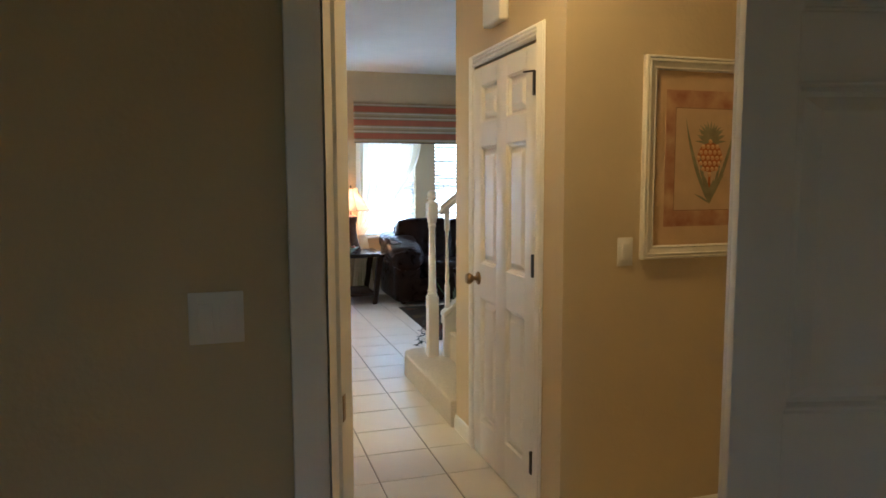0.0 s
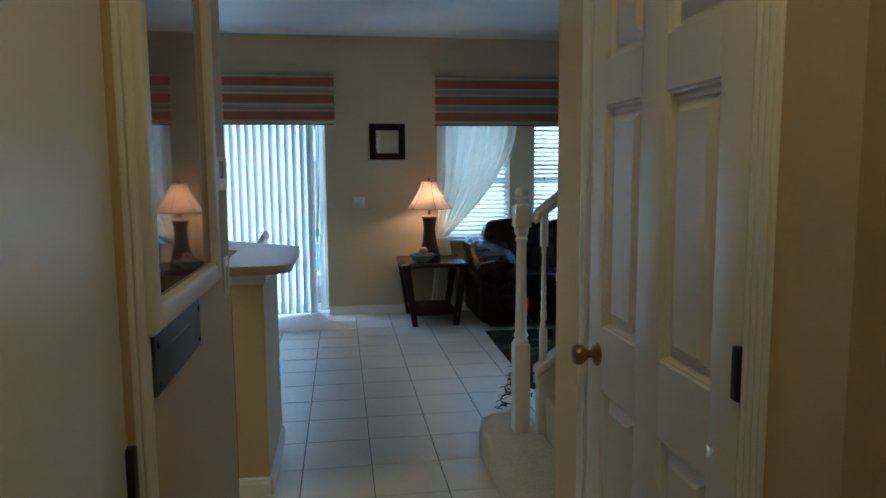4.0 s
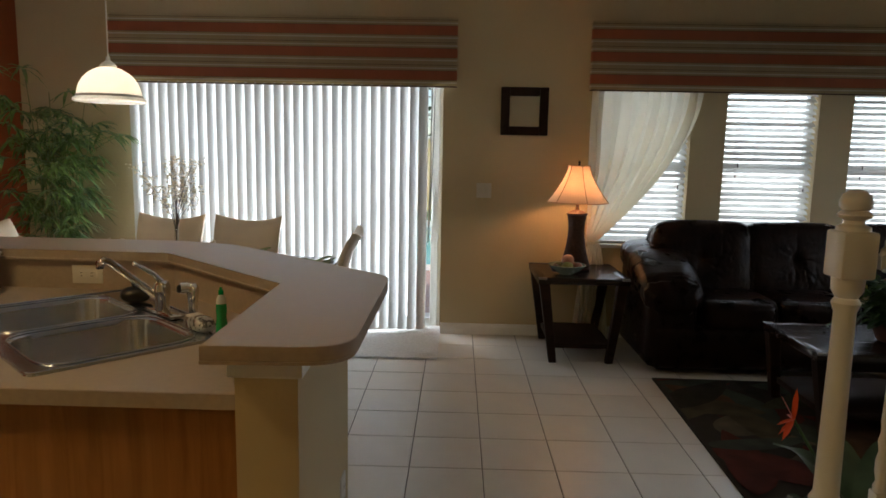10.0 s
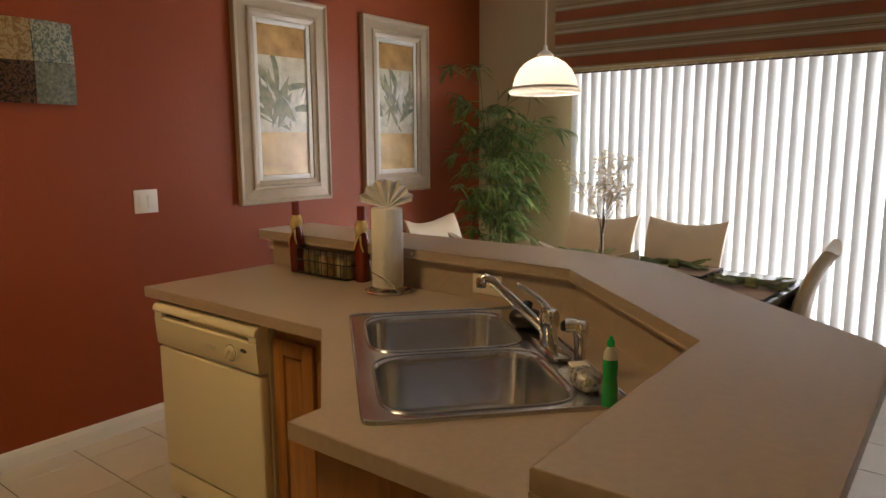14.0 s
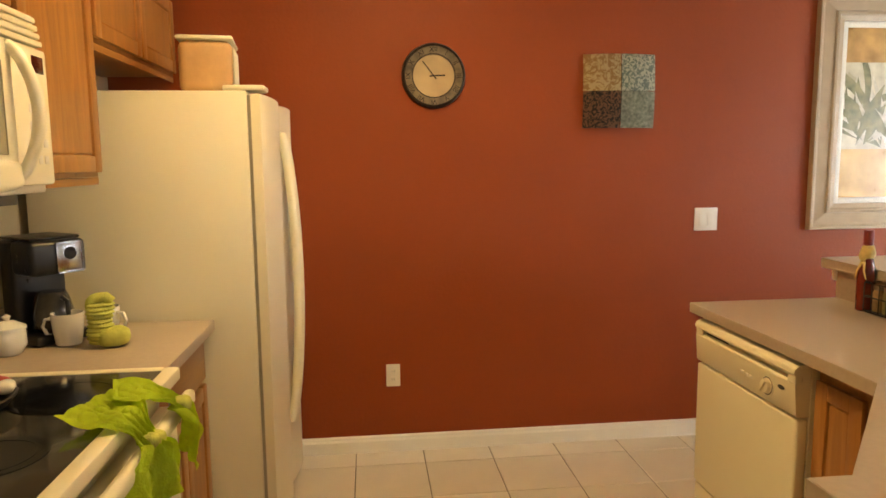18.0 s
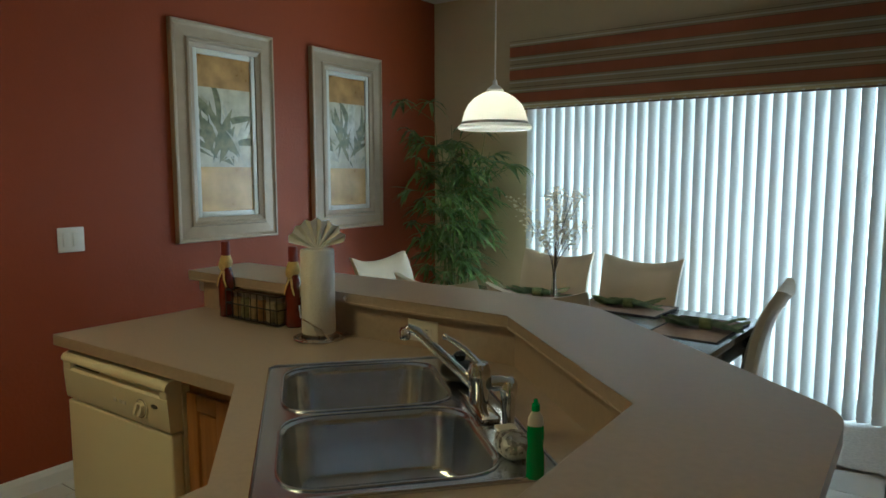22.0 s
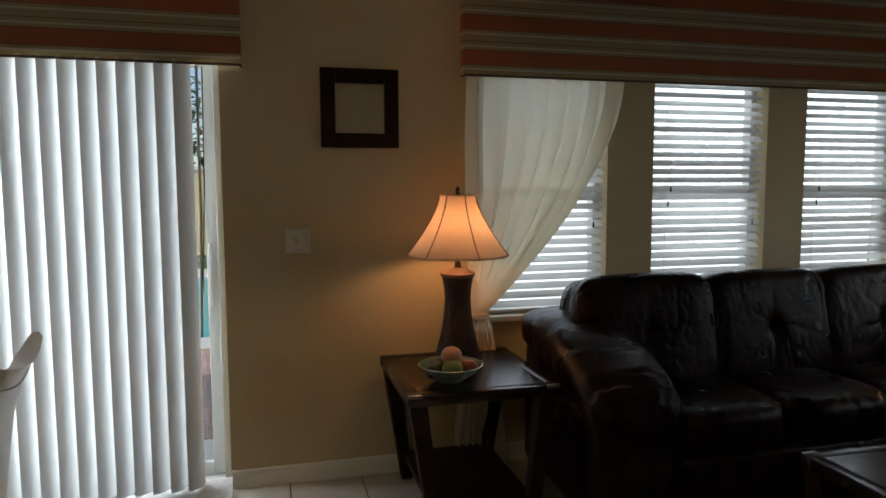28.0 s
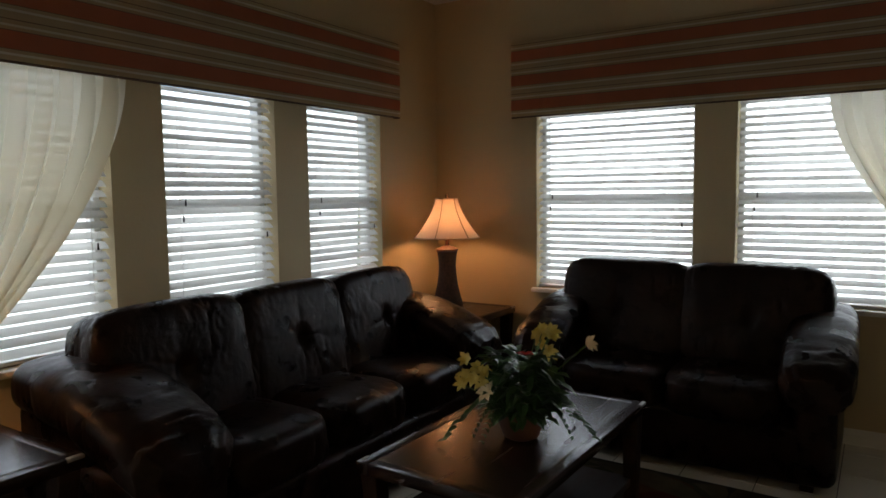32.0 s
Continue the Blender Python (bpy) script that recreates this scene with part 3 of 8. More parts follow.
def slat_mesh(width):
    bm = bmesh.new()
    n, d = 4, 0.05
    a = [bm.verts.new((0.006, d * (i / n - 0.5), 0.003 * (1 - (2 * i / n - 1) ** 2))) for i in range(n + 1)]
    b = [bm.verts.new((width - 0.006, v.co.y, v.co.z)) for v in a]
    for i in range(n):
        bm.faces.new((a[i], a[i + 1], b[i + 1], b[i]))
    bmesh.ops.solidify(bm, geom=bm.faces[:], thickness=0.0028)
    return bm


def blind(width, place, rz, tilt, label):
    """Wide-slatted horizontal blind with headrail, bottom rail, ladder cords and pull tassels."""
    b = thing("window_blind", place, rz, label, "blinds", "slatted window blinds")
    h = HEAD - SILL
    part("headrail", box(0.004, width - 0.004, 0.01, 0.06, h - 0.05, h - 0.004, 0.004), M_WHITE, b)
    part("bottom_rail", box(0.006, width - 0.006, 0.012, 0.06, 0.004, 0.022, 0.004), M_WHITE, b)
    first = None
    n = 27
    for i in range(n):
        o = part("slat", slat_mesh(width), M_SLAT, b) if first is None else new("slat", first.data)
        first = first or o
        o.parent = b
        k = tilt + 2.5 * math.sin(i * 1.7 + width * 9)
        o.matrix_basis = pose(0, 0.036, 0.045 + i * (h - 0.11) / (n - 1), k, 0, 0.12 * math.sin(i * 2.3))
    for x in (0.09, width - 0.09):
        part("ladder_cord", tube([(x, 0.008, h - 0.05), (x, 0.008, 0.01)], 0.0014, 5), M_WHITE, b)
    for x, z in ((0.1, h * 0.44), (width - 0.07, h * 0.36), (0.115, h * 0.5)):
        part("pull_cord", tube([(x, -0.003, h - 0.05), (x, -0.003, z)], 0.001, 5), M_WHITE, b)
        part("tassel", lathe([(0.0, 0.0), (0.005, 0.002), (0.0035, 0.03), (0.0, 0.034)], 8, (x, -0.003, z - 0.03)), M_BRONZE, b, "small dark pull tassel")
    return b


WB = "white wide-slatted blind, open, in a bright window"
for i, (a, b) in enumerate(NWIN):
    window("window_%d" % (i + 1), b - a, (a, YN, SILL), 0, "white single-hung window with slatted blind")
    blind(b - a, (a, YN + 0.012, SILL), 0, 39, WB)
for i, (a, b) in enumerate(EWIN):
    window("window_%d" % (i + 4), b - a, (XE, b, SILL), -90, "white single-hung window with slatted blind")
    blind(b - a, (XE + 0.012, b, SILL), -90, 34, WB)


def sheer(place, rz, label, flip=1):
    """A gathered sheer panel, swept to one side and held by a tie, with a tail below it."""
    c = thing("sheer_curtain", place, rz, label, "curtain", "sheer tied-back curtains")
    bm = bmesh.new()
    nz, nu = 56, 260
    rows = []
    for j in range(nz + 1):
        f = j / nz
        z = 1.975 - 1.2 * f
        right = 0.84 * (1 - f ** 1.7) + 0.07 * f
        row = []
        for i in range(nu + 1):
            u = i / nu
            ph = u * math.pi * 2 * 8 + 1.6 * math.sin(u * 7.3 + 0.8) + 0.5 * math.sin(f * 4 + u * 11)
            amp = (0.042 + 0.016 * math.sin(math.pi * f)) * (1 - 0.35 * f) * min(1, 0.3 + 2.4 * f) * (0.7 + 0.5 * noise.noise(Vector((u * 6, f * 1.2, 3.1))))
            y = amp * math.sin(ph)
            sway = 0.0055 * (right / 0.84) * math.sin(2 * ph) + 0.012 * noise.noise(Vector((u * 9, f * 3, 1.0))) * math.sin(math.pi * f)
            row.append(bm.verts.new((flip * (right * u + sway), y - 0.035 * min(1, f * 2.2), z)))
        rows.append(row)
    for a, b in zip(rows, rows[1:]):
        for i in range(nu):
            bm.faces.new((a[i], a[i + 1], b[i + 1], b[i]))
    part("panel", bm, M_SHEER, c, "translucent ivory sheer")
    bm = bmesh.new()
    rows = []
    for j in range(16):
        f = j / 15
        z = 0.77 - 0.76 * f
        half = 0.045 + 0.1 * f ** 0.6
        rows.append([bm.verts.new((flip * (0.06 + half * (2 * i / 40 - 1)), 0.02 * math.sin(i * 1.15 + f) * (0.4 + f) - 0.045, z)) for i in range(41)])
    for a, b in zip(rows, rows[1:]):
        for i in range(40):
            bm.faces.new((a[i], a[i + 1], b[i + 1], b[i]))
    part("tail", bm, M_SHEER, c, "gathered ivory tail")
    part("tie", lathe([(0.052, -0.012), (0.058, 0.0), (0.052, 0.012)], 20, (flip * 0.055, -0.04, 0.778), squash=(1, 0.5)), M_SHEER, c, "ivory tie-back")
    return c


sheer((2.215, 9.035, 0), 0, "ivory sheer curtain swept aside and tied low beside the window")
sheer((5.55, 5.655, 0), -90, "ivory sheer curtain swept aside at the side window", -1)

# ---- living room ----
def crease(q, seed):
    """Short valleys here and there, and soft swellings between them."""
    s = Vector((seed, seed * 1.7, seed * 0.6))
    a = abs(noise.noise(Vector((q.x * 11, q.y * 4, q.z * 2.4)) + s))
    b = abs(noise.noise(Vector((q.x * 16, q.y * 16, q.z * 6)) + s * 2))
    here = max(0.0, noise.noise(q * 4.5 + s * 3))
    fine = abs(noise.noise(Vector((q.x * 34, q.y * 15, q.z * 9)) + s))
    return -1.8 * here * max(0, 1 - a / 0.2) ** 2 - 1.1 * here * max(0, 1 - b / 0.25) ** 2 - 0.55 * max(0, 1 - fine / 0.2) * (0.25 + here) + 0.6 * noise.noise(q * 3.5 + s)


def leather_pad(size, power, m, seed, depth, tufts=(), res=44):
    """A soft leather cushion: creased all over, and gathered in radial pleats round its tufts."""
    bm = bmesh.new()
    for axis in range(3):
        for sign in (-1, 1):
            grid = []
            for j in range(res + 1):
                row = []
                for i in range(res + 1):
                    c = [0.0, 0.0, 0.0]
                    c[axis], c[(axis + 1) % 3], c[(axis + 2) % 3] = sign, 2 * i / res - 1, 2 * j / res - 1
                    k = sum(abs(v) ** power for v in c) ** (1 / power)
                    p = Vector(c) / k
                    q = Vector((p.x * size[0] / 2, p.y * size[1] / 2, p.z * size[2] / 2))
                    n = Vector([math.copysign(abs(v) ** (power - 1), v) / s for v, s in zip(p, size)]).normalized()
                    q += n * depth * crease(q, seed)
                    for u, v, dep in tufts:
                        if p.y < 0.2:
                            dx, dz = q.x - u, q.z - v
                            rad, ang = math.hypot(dx, dz * 0.8), math.atan2(dz, dx)
                            q.y += dep * math.exp(-(rad / 0.036) ** 2) + 0.16 * dep * math.exp(-(dx / 0.03) ** 2 - (dz / 0.15) ** 2)
                            fan = math.sin(ang * 6 + seed * 3 + 2.2 * noise.noise(Vector((rad * 9, ang, seed))))
                            q.y += 0.26 * dep * max(0, 0.35 + noise.noise(Vector((3 * math.cos(ang), 3 * math.sin(ang), seed)))) * (1 - abs(fan)) ** 2 * (1.3 - 0.7 * dz / (rad + 0.02)) * math.exp(-(rad / 0.15) ** 2) * min(1, rad / 0.03)
                    row.append(bm.verts.new(m @ q))
                grid.append(row)
            for a, b in zip(grid, grid[1:]):
                for i in range(res):
                    bm.faces.new((a[i], a[i + 1], b[i + 1], b[i]))
    bmesh.ops.remove_doubles(bm, verts=bm.verts[:], dist=1e-4)
    return bm


def arm_pad(x, wide, seed):
    """The padded roll over an arm: it slopes down from the back and ends in a gathered nose."""
    bm = bmesh.new()
    path = [(-0.02, 0.7, 0.02, 0.02), (-0.03, 0.71, 0.08, 0.1), (-0.08, 0.715, 0.105, 0.14), (-0.25, 0.71, 0.112, 0.155), (-0.45, 0.685, 0.112, 0.162), (-0.62, 0.632, 0.108, 0.165),
            (-0.76, 0.575, 0.108, 0.165), (-0.85, 0.53, 0.105, 0.15), (-0.9, 0.5, 0.08, 0.11), (-0.915, 0.49, 0.02, 0.03)]
    rows, n, per = [], 56, 14
    for k in range((len(path) - 1) * per + 1):
        i, f = min(k // per, len(path) - 2), (k - min(k // per, len(path) - 2) * per) / per
        y, z, h, w = [path[i][c] * (1 - f) + path[i + 1][c] * f for c in range(4)]
        w *= wide / 0.175
        nose = max(0.0, (-0.7 - y) / 0.2)
        row = []
        for j in range(n):
            a = 2 * math.pi * j / n
            ca, sa = math.cos(a), math.sin(a)
            q = Vector((x + w * math.copysign(abs(ca) ** 0.68, ca), y, z + h * math.copysign(abs(sa) ** 0.68, sa)))
            fold = 0.009 * crease(Vector((q.x * 0.8, q.y * 2.9, q.z * 0.8)), seed) + 0.006 * nose * math.sin(a * 11 + seed) * min(1, h / 0.08)
            row.append(bm.verts.new(q + Vector((ca, 0, sa)) * fold))
        rows.append(row)
    for a, b in zip(rows, rows[1:]):
        for j in range(n):
            bm.faces.new((a[j], a[(j + 1) % n], b[(j + 1) % n], b[j]))
    bm.faces.new(rows[0][::-1])
    bm.faces.new(rows[-1])
    return bm


def sofa(seats, length, place, rz, label):
    """A pillow-backed leather sofa: x along it, its front towards -y."""
    s = thing("sofa" if seats > 2 else "loveseat", place, rz, label, "sofa" if seats > 2 else "loveseat")
    D, pad = 0.88, 0.225 if seats > 2 else 0.17
    half = length / 2
    inset = 0.1 if seats > 2 else 0.13
    part("base", box(-half + inset, half - inset, -D + (-0.01 if seats > 2 else 0.06), -0.03, 0.05, 0.33, 0.03, seg=3), M_LEATH, s)
    for sx in (-1, 1):
        for y in (-D + 0.16, -0.1):
            part("foot", box(sx * (half - 0.2) - 0.03, sx * (half - 0.2) + 0.03, y - 0.03, y + 0.03, 0.0, 0.055, 0.006), M_DARKW, s)
    part("back_frame", cushion(0, -0.11, 0.5, length - 0.3, 0.2, 0.7, 6, wrinkle=0.004), M_LEATH, s)
    inner = half - 2 * pad + 0.04
    w = 2 * inner / seats
    for i in range(seats):
        x = -inner + w * (i + 0.5)
        part("seat_cushion", leather_pad((w * 1.02, 0.76, 0.24), 4.6, pose(x, -D / 2 - 0.08, 0.405), i * 3.1 + seats, 0.009, res=34), M_LEATH, s)
    span = half - (0.25 if seats > 2 else 0.17)
    bw = 2 * span / seats
    lean = Matrix.Rotation(radians(-13), 4, "X")
    for i in range(seats):
        x = -span + bw * (i + 0.5)
        m = pose(x, -0.27, 0.69 if seats > 2 else 0.72) @ lean
        tufts = [(0.02 * (i - 1), 0.0, 0.036)]
        part("back_cushion", leather_pad((bw * 1.13, 0.31, 0.59), 5.4, m, i * 5.7 + seats * 2, 0.009, tufts, 72), M_LEATH, s)
    for sx in (-1, 1):
        part("arm_panel", box(sx * (half - pad) - pad + inset * 0.6, sx * (half - pad) + pad - inset * 0.6, -D + (0.0 if seats > 2 else 0.05), -0.05, 0.05, 0.5, 0.05, seg=3), M_LEATH, s)
        part("arm_back", box(sx * (half - pad) - pad + inset * 0.6 + 0.004, sx * (half - pad) + pad - inset * 0.6 - 0.004, -0.52, -0.06, 0.48, 0.66, 0.04, seg=3), M_LEATH, s)
        part("arm_pillow", arm_pad(sx * (half - pad), pad, 9 * sx + seats), M_LEATH, s)
    return s


sofa(3, 2.46, (3.658, 9.02, 0), 0, "three-seat black-brown leather sofa with pillowed back under windows")
sofa(2, 1.72, (5.53, 7.155, 0), -90, "two-seat black-brown leather loveseat with pillowed back under windows")

M_CORNER = mat("brushed_nickel", (0.34, 0.32, 0.29), 0.45, 1.0, scale=20, vary=0.1)
M_TTOP = wood("espresso_table_top", (0.014, 0.0065, 0.004), (0.026, 0.012, 0.007), 0.25, 0, 6, coat=0.0, bump=0.05)


def slant_table(name, w, d, h, place, rz, label, cat, shelf=True, inset=0.075):
    """A dark wooden table: framed inset top with metal corners, and legs that lean inwards to the floor."""
    t = thing(name, place, rz, label, cat)
    part("top_panel", box(-w / 2 + 0.05, w / 2 - 0.05, -d / 2 + 0.05, d / 2 - 0.05, h - 0.035, h - 0.0015), M_TTOP, t)
    for a in (-1, 1):
        part("top_rail", box(-w / 2, w / 2, a * (d / 2 - 0.026) - 0.025, a * (d / 2 - 0.026) + 0.025, h - 0.045, h, 0.0015), M_TTOP, t)
        part("top_rail", box(a * (w / 2 - 0.026) - 0.025, a * (w / 2 - 0.026) + 0.025, -d / 2 + 0.052, d / 2 - 0.052, h - 0.045, h - 0.0003, 0.0015), M_TTOP, t)
    for sx in (-1, 1):
        for sy in (-1, 1):
            part("corner_plate", box(sx * (w / 2 - 0.03) - 0.028, sx * (w / 2 - 0.03) + 0.028, sy * (d / 2 - 0.008) - 0.011, sy * (d / 2 - 0.008) + 0.006, h - 0.012, h + 0.002, 0.002), M_CORNER, t, "nickel corner plate")
            bm = bmesh.new()
            tx, ty = sx * (w / 2 - 0.045), sy * (d / 2 - 0.045)
            bx, by = sx * (w / 2 - 0.045 - inset), sy * (d / 2 - 0.03)
            ring = []
            for cx, cy, z, r in ((bx, by, 0.0, 0.026), (tx, ty, h - 0.046, 0.036)):
                ring.append([bm.verts.new((cx + r * u, cy + r * v, z)) for u, v in ((-1, -1), (1, -1), (1, 1), (-1, 1))])
            for k in range(4):
                bm.faces.new((ring[0][k], ring[0][(k + 1) % 4], ring[1][(k + 1) % 4], ring[1][k]))
            bm.faces.new(ring[0][::-1])
            bm.faces.new(ring[1])
            bmesh.ops.bevel(bm, geom=bm.edges[:], offset=0.003, segments=1, affect="EDGES")
            part("leg", bm, M_DARKW, t)
    if shelf:
        k = inset * 0.72
        part("shelf", box(-w / 2 + 0.05 + k, w / 2 - 0.05 - k, -d / 2 + 0.03, d / 2 - 0.03, 0.1, 0.135, 0.004), M_DARKW, t)
    return t


slant_table("end_table", 0.635, 0.67, 0.605, (2.1, 8.695, 0), 0, "espresso wood end table with slanted legs beside the sofa", "end table")
slant_table("end_table", 0.6, 0.62, 0.62, (5.265, 8.72, 0), 0, "espresso wood end table in the corner between sofas", "end table")
slant_table("coffee_table", 1.22, 0.66, 0.46, (3.68, 7.45, 0.012), -1, "espresso wood coffee table with nickel corners on the rug", "coffee table", inset=0.05)

M_SHADE = translucent("lamp_shade_silk", (0.8, 0.58, 0.4), 0.22, 0.8, 0.15)
M_LBASE = mat("lamp_base_bronze", (0.03, 0.014, 0.008), 0.6, 0.0, spec=0.2, color2=(0.062, 0.03, 0.017), scale=60, vary=0.3, bump=0.6, bump_scale=90)
M_LNECK = mat("lamp_copper_trim", (0.085, 0.038, 0.024), 0.5, 0.3, scale=30, vary=0.2)
M_TRIM = mat("shade_binding", (0.5, 0.33, 0.2), 0.8, vary=0.1)
M_RIB = mat("shade_braid", (0.3, 0.16, 0.085), 0.8, vary=0.2)
M_BULB = emitter("lamp_bulb_glow", (1.0, 0.5, 0.21), 100)


def table_lamp(place, label, turn):
    """A flared square vase base under a six-sided bell shade with braided ribs."""
    l = thing("table_lamp", place, turn, label, "lamp", "bell-shaded table lamps")
    n = 16
    prof = [(0.108, 0.0), (0.112, 0.012), (0.104, 0.03), (0.09, 0.08), (0.074, 0.15), (0.064, 0.22), (0.06, 0.28), (0.063, 0.33), (0.071, 0.375), (0.073, 0.39)]
    part("foot", lathe([(0.1, 0.0), (0.112, 0.004), (0.112, 0.016), (0.1, 0.022)], n), M_LNECK, l)
    part("body", lathe([(r * 0.98, z + 0.022) for r, z in prof], n), M_LBASE, l)
    part("collar", lathe([(0.06, 0.40), (0.078, 0.408), (0.078, 0.42), (0.045, 0.436), (0.016, 0.445), (0.013, 0.47)], n), M_LNECK, l)
    part("stem", lathe([(0.011, 0.46), (0.014, 0.48), (0.011, 0.5), (0.011, 0.55)], 12), M_LNECK, l)
    part("bulb", lathe([(0.0, 0.55), (0.016, 0.555), (0.03, 0.6), (0.028, 0.625), (0.0, 0.645)], 14), M_BULB, l, "glowing bulb")
    sides = 12
    bm = bmesh.new()
    rings = []
    z0, z1 = 0.5, 0.765
    for j in range(15):
        f = j / 14
        r = 0.078 + 0.147 * (1 - f) ** 1.45
        z = z0 + (z1 - z0) * f
        row = []
        for i in range(48):
            a = 2 * math.pi * i / 48
            k = (i % 8) / 8
            scallop = 1 - 0.045 * math.sin(math.pi * k)
            row.append(bm.verts.new((r * scallop * math.cos(a), r * scallop * math.sin(a), z)))
        rings.append(row)
    for a, b in zip(rings, rings[1:]):
        for i in range(48):
            bm.faces.new((a[i], a[(i + 1) % 48], b[(i + 1) % 48], b[i]))
    sh = part("shade", bm, M_SHADE, l, "cream bell shade with dark ribs")
    for i in range(6):
        a = 2 * math.pi * i / 6
        pts = []
        for j in range(10):
            f = j / 9
            r = 0.08 + 0.147 * (1 - f) ** 1.45
            pts.append((r * math.cos(a), r * math.sin(a), z0 + (z1 - z0) * f))
        part("rib", tube(pts, 0.0027, 6), M_RIB, sh, "dark braid rib")
    for z, r in ((z0, 0.2245), (z1, 0.0785)):
        part("rim", lathe([(r - 0.004, z - 0.003), (r + 0.003, z - 0.003), (r + 0.003, z + 0.004), (r - 0.004, z + 0.004)], 48, close=False), M_TRIM, sh, "cream bound edge")
    part("harp", tube([(0.03, 0, 0.54), (0.055, 0, 0.64), (0.03, 0, 0.75), (0, 0, 0.772), (-0.03, 0, 0.75), (-0.055, 0, 0.64), (-0.03, 0, 0.54)], 0.002, 6), M_BRASS, l)
    part("finial", lathe([(0.0, 0.765), (0.012, 0.77), (0.007, 0.78), (0.011, 0.79), (0.004, 0.803), (0.0, 0.805)], 12), M_BRONZE, l)
    return l


table_lamp((2.095, 8.76, 0.606), "lit table lamp with cream bell shade and dark flared base", 38)
table_lamp((5.22, 8.76, 0.621), "lit corner table lamp with cream bell shade and dark base", 12)
M_RUG = mat("leaf_patterned_rug", (0.03, 0.026, 0.02), 0.95, scale=3, vary=0.3, bump=0.8, bump_scale=380, spec=0.1)
RUG_COLS = [(0.045, 0.043, 0.022), (0.085, 0.042, 0.02), (0.04, 0.048, 0.034), (0.085, 0.068, 0.042), (0.075, 0.017, 0.011), (0.06, 0.048, 0.025), (0.024, 0.02, 0.014)]
M_RUGC = [mat("rug_leaf_wool", c, 0.95, scale=7, vary=0.45, bump=0.8, bump_scale=380, spec=0.1) for c in RUG_COLS]
rug = thing("area_rug", (3.57, 7.2, 0.0), -1.5, "dark area rug woven with large tropical leaves on tile floor", "rug")
part("woven_base", box(-1.08, 1.08, -0.84, 0.84, 0.0, 0.011, 0.004), M_RUG, rug)
rr = random.Random(5)
for i in range(74):
    L, W = rr.uniform(0.35, 0.85), rr.uniform(0.12, 0.3)
    cx, cy, a = rr.uniform(-1.0, 1.0), rr.uniform(-0.75, 0.75), rr.uniform(0, math.pi)
    pts = []
    for k in range(16):
        f = k / 16 * 2 * math.pi
        x = L / 2 * math.cos(f)
        y = W / 2 * math.sin(f) * abs(math.sin(f)) ** 0.6 * (1 - 0.35 * math.cos(f)) + 0.25 * x * x / L
        pts.append((cx + x * math.cos(a) - y * math.sin(a), cy + x * math.sin(a) + y * math.cos(a)))
    pts = [(max(-1.06, min(1.06, x)), max(-0.82, min(0.82, y))) for x, y in pts]
    if len({(round(x, 3), round(y, 3)) for x, y in pts}) < 16:
        pts = [(x + 1e-4 * k, y + 1e-4 * ((k * 7) % 16)) for k, (x, y) in enumerate(pts)]
    bm = bmesh.new()
    bm.faces.new([bm.verts.new((x, y, 0.0115 + 0.00008 * i)) for x, y in pts])
    part("woven_leaf", bm, M_RUGC[i % len(M_RUGC)], rug, smooth=0)
mat_d = thing("door_mat", (0.76, 8.73, 0), 0, "pale woven door mat with a curled corner by the sliding door", "mat")
bm = bmesh.new()


def mat_height(i, j):
    return 0.012 + 0.05 * max(0.0, (j - 20) / 4) * max(0.0, (i - 9) / 15)


for lift in (0.0, -0.008):
    g = [[bm.verts.new((-0.56 + 0.89 * i / 24, -0.37 + 0.72 * j / 24, mat_height(i, j) + lift)) for i in range(25)] for j in range(25)]
    for a, b in zip(g, g[1:]):
        for i in range(24):
            bm.faces.new((a[i], a[i + 1], b[i + 1], b[i]) if lift == 0 else (a[i], b[i], b[i + 1], a[i + 1]))
part("weave", bm, mat("pale_mat_weave", (0.7, 0.69, 0.67), 0.9, scale=60, vary=0.15, bump=0.5, bump_scale=200, spec=0.1), mat_d)

# ---- kitchen: bar, counters, cabinets, appliances ----
def rounded(pts, radii, seg=8):
    """An outline with some of its corners rounded."""
    out = []
    n = len(pts)
    for i, (p, r) in enumerate(zip(pts, radii)):
        p0, p, p1 = Vector(pts[i - 1]), Vector(p), Vector(pts[(i + 1) % n])
        if not r:
            out.append(tuple(p))
            continue
        d0, d1 = (p0 - p).normalized(), (p1 - p).normalized()
        a = p + d0 * r
        b = p + d1 * r
        for k in range(seg + 1):
            f = k / seg
            q = a * (1 - f) ** 2 + p * 2 * f * (1 - f) + b * f ** 2
            out.append(tuple(q))
    return out


BAR = [(-1.435, 6.235), (0.14, 6.195), (0.697, 5.67), (0.7, 5.022), (1.002, 5.035), (1.002, 5.825), (0.31, 6.445), (0.05, 6.525), (-1.435, 6.545)]
bar_top = thing("bar_top", (0, 0, 0), 0, "raised taupe laminate bar top with rounded corners on a half wall", "countertop")
part("slab", prism(rounded(BAR, [0.02, 0, 0, 0, 0.1, 0.07, 0.05, 0.05, 0.02]), 1.034, 1.066, 0.003), M_LAMI, bar_top, smooth=15)
part("build_up_strip", prism(rounded([(x * 0.998, y) for x, y in BAR], [0.02, 0, 0, 0, 0.1, 0.07, 0.05, 0.05, 0.02]), 1.027, 1.0336), M_LAMI, bar_top, smooth=15)
HALF = [(-1.4, 6.29), (0.16, 6.25), (0.742, 5.7), (0.742, 5.105), (0.878, 5.105), (0.878, 5.76), (0.23, 6.375), (-1.4, 6.42)]
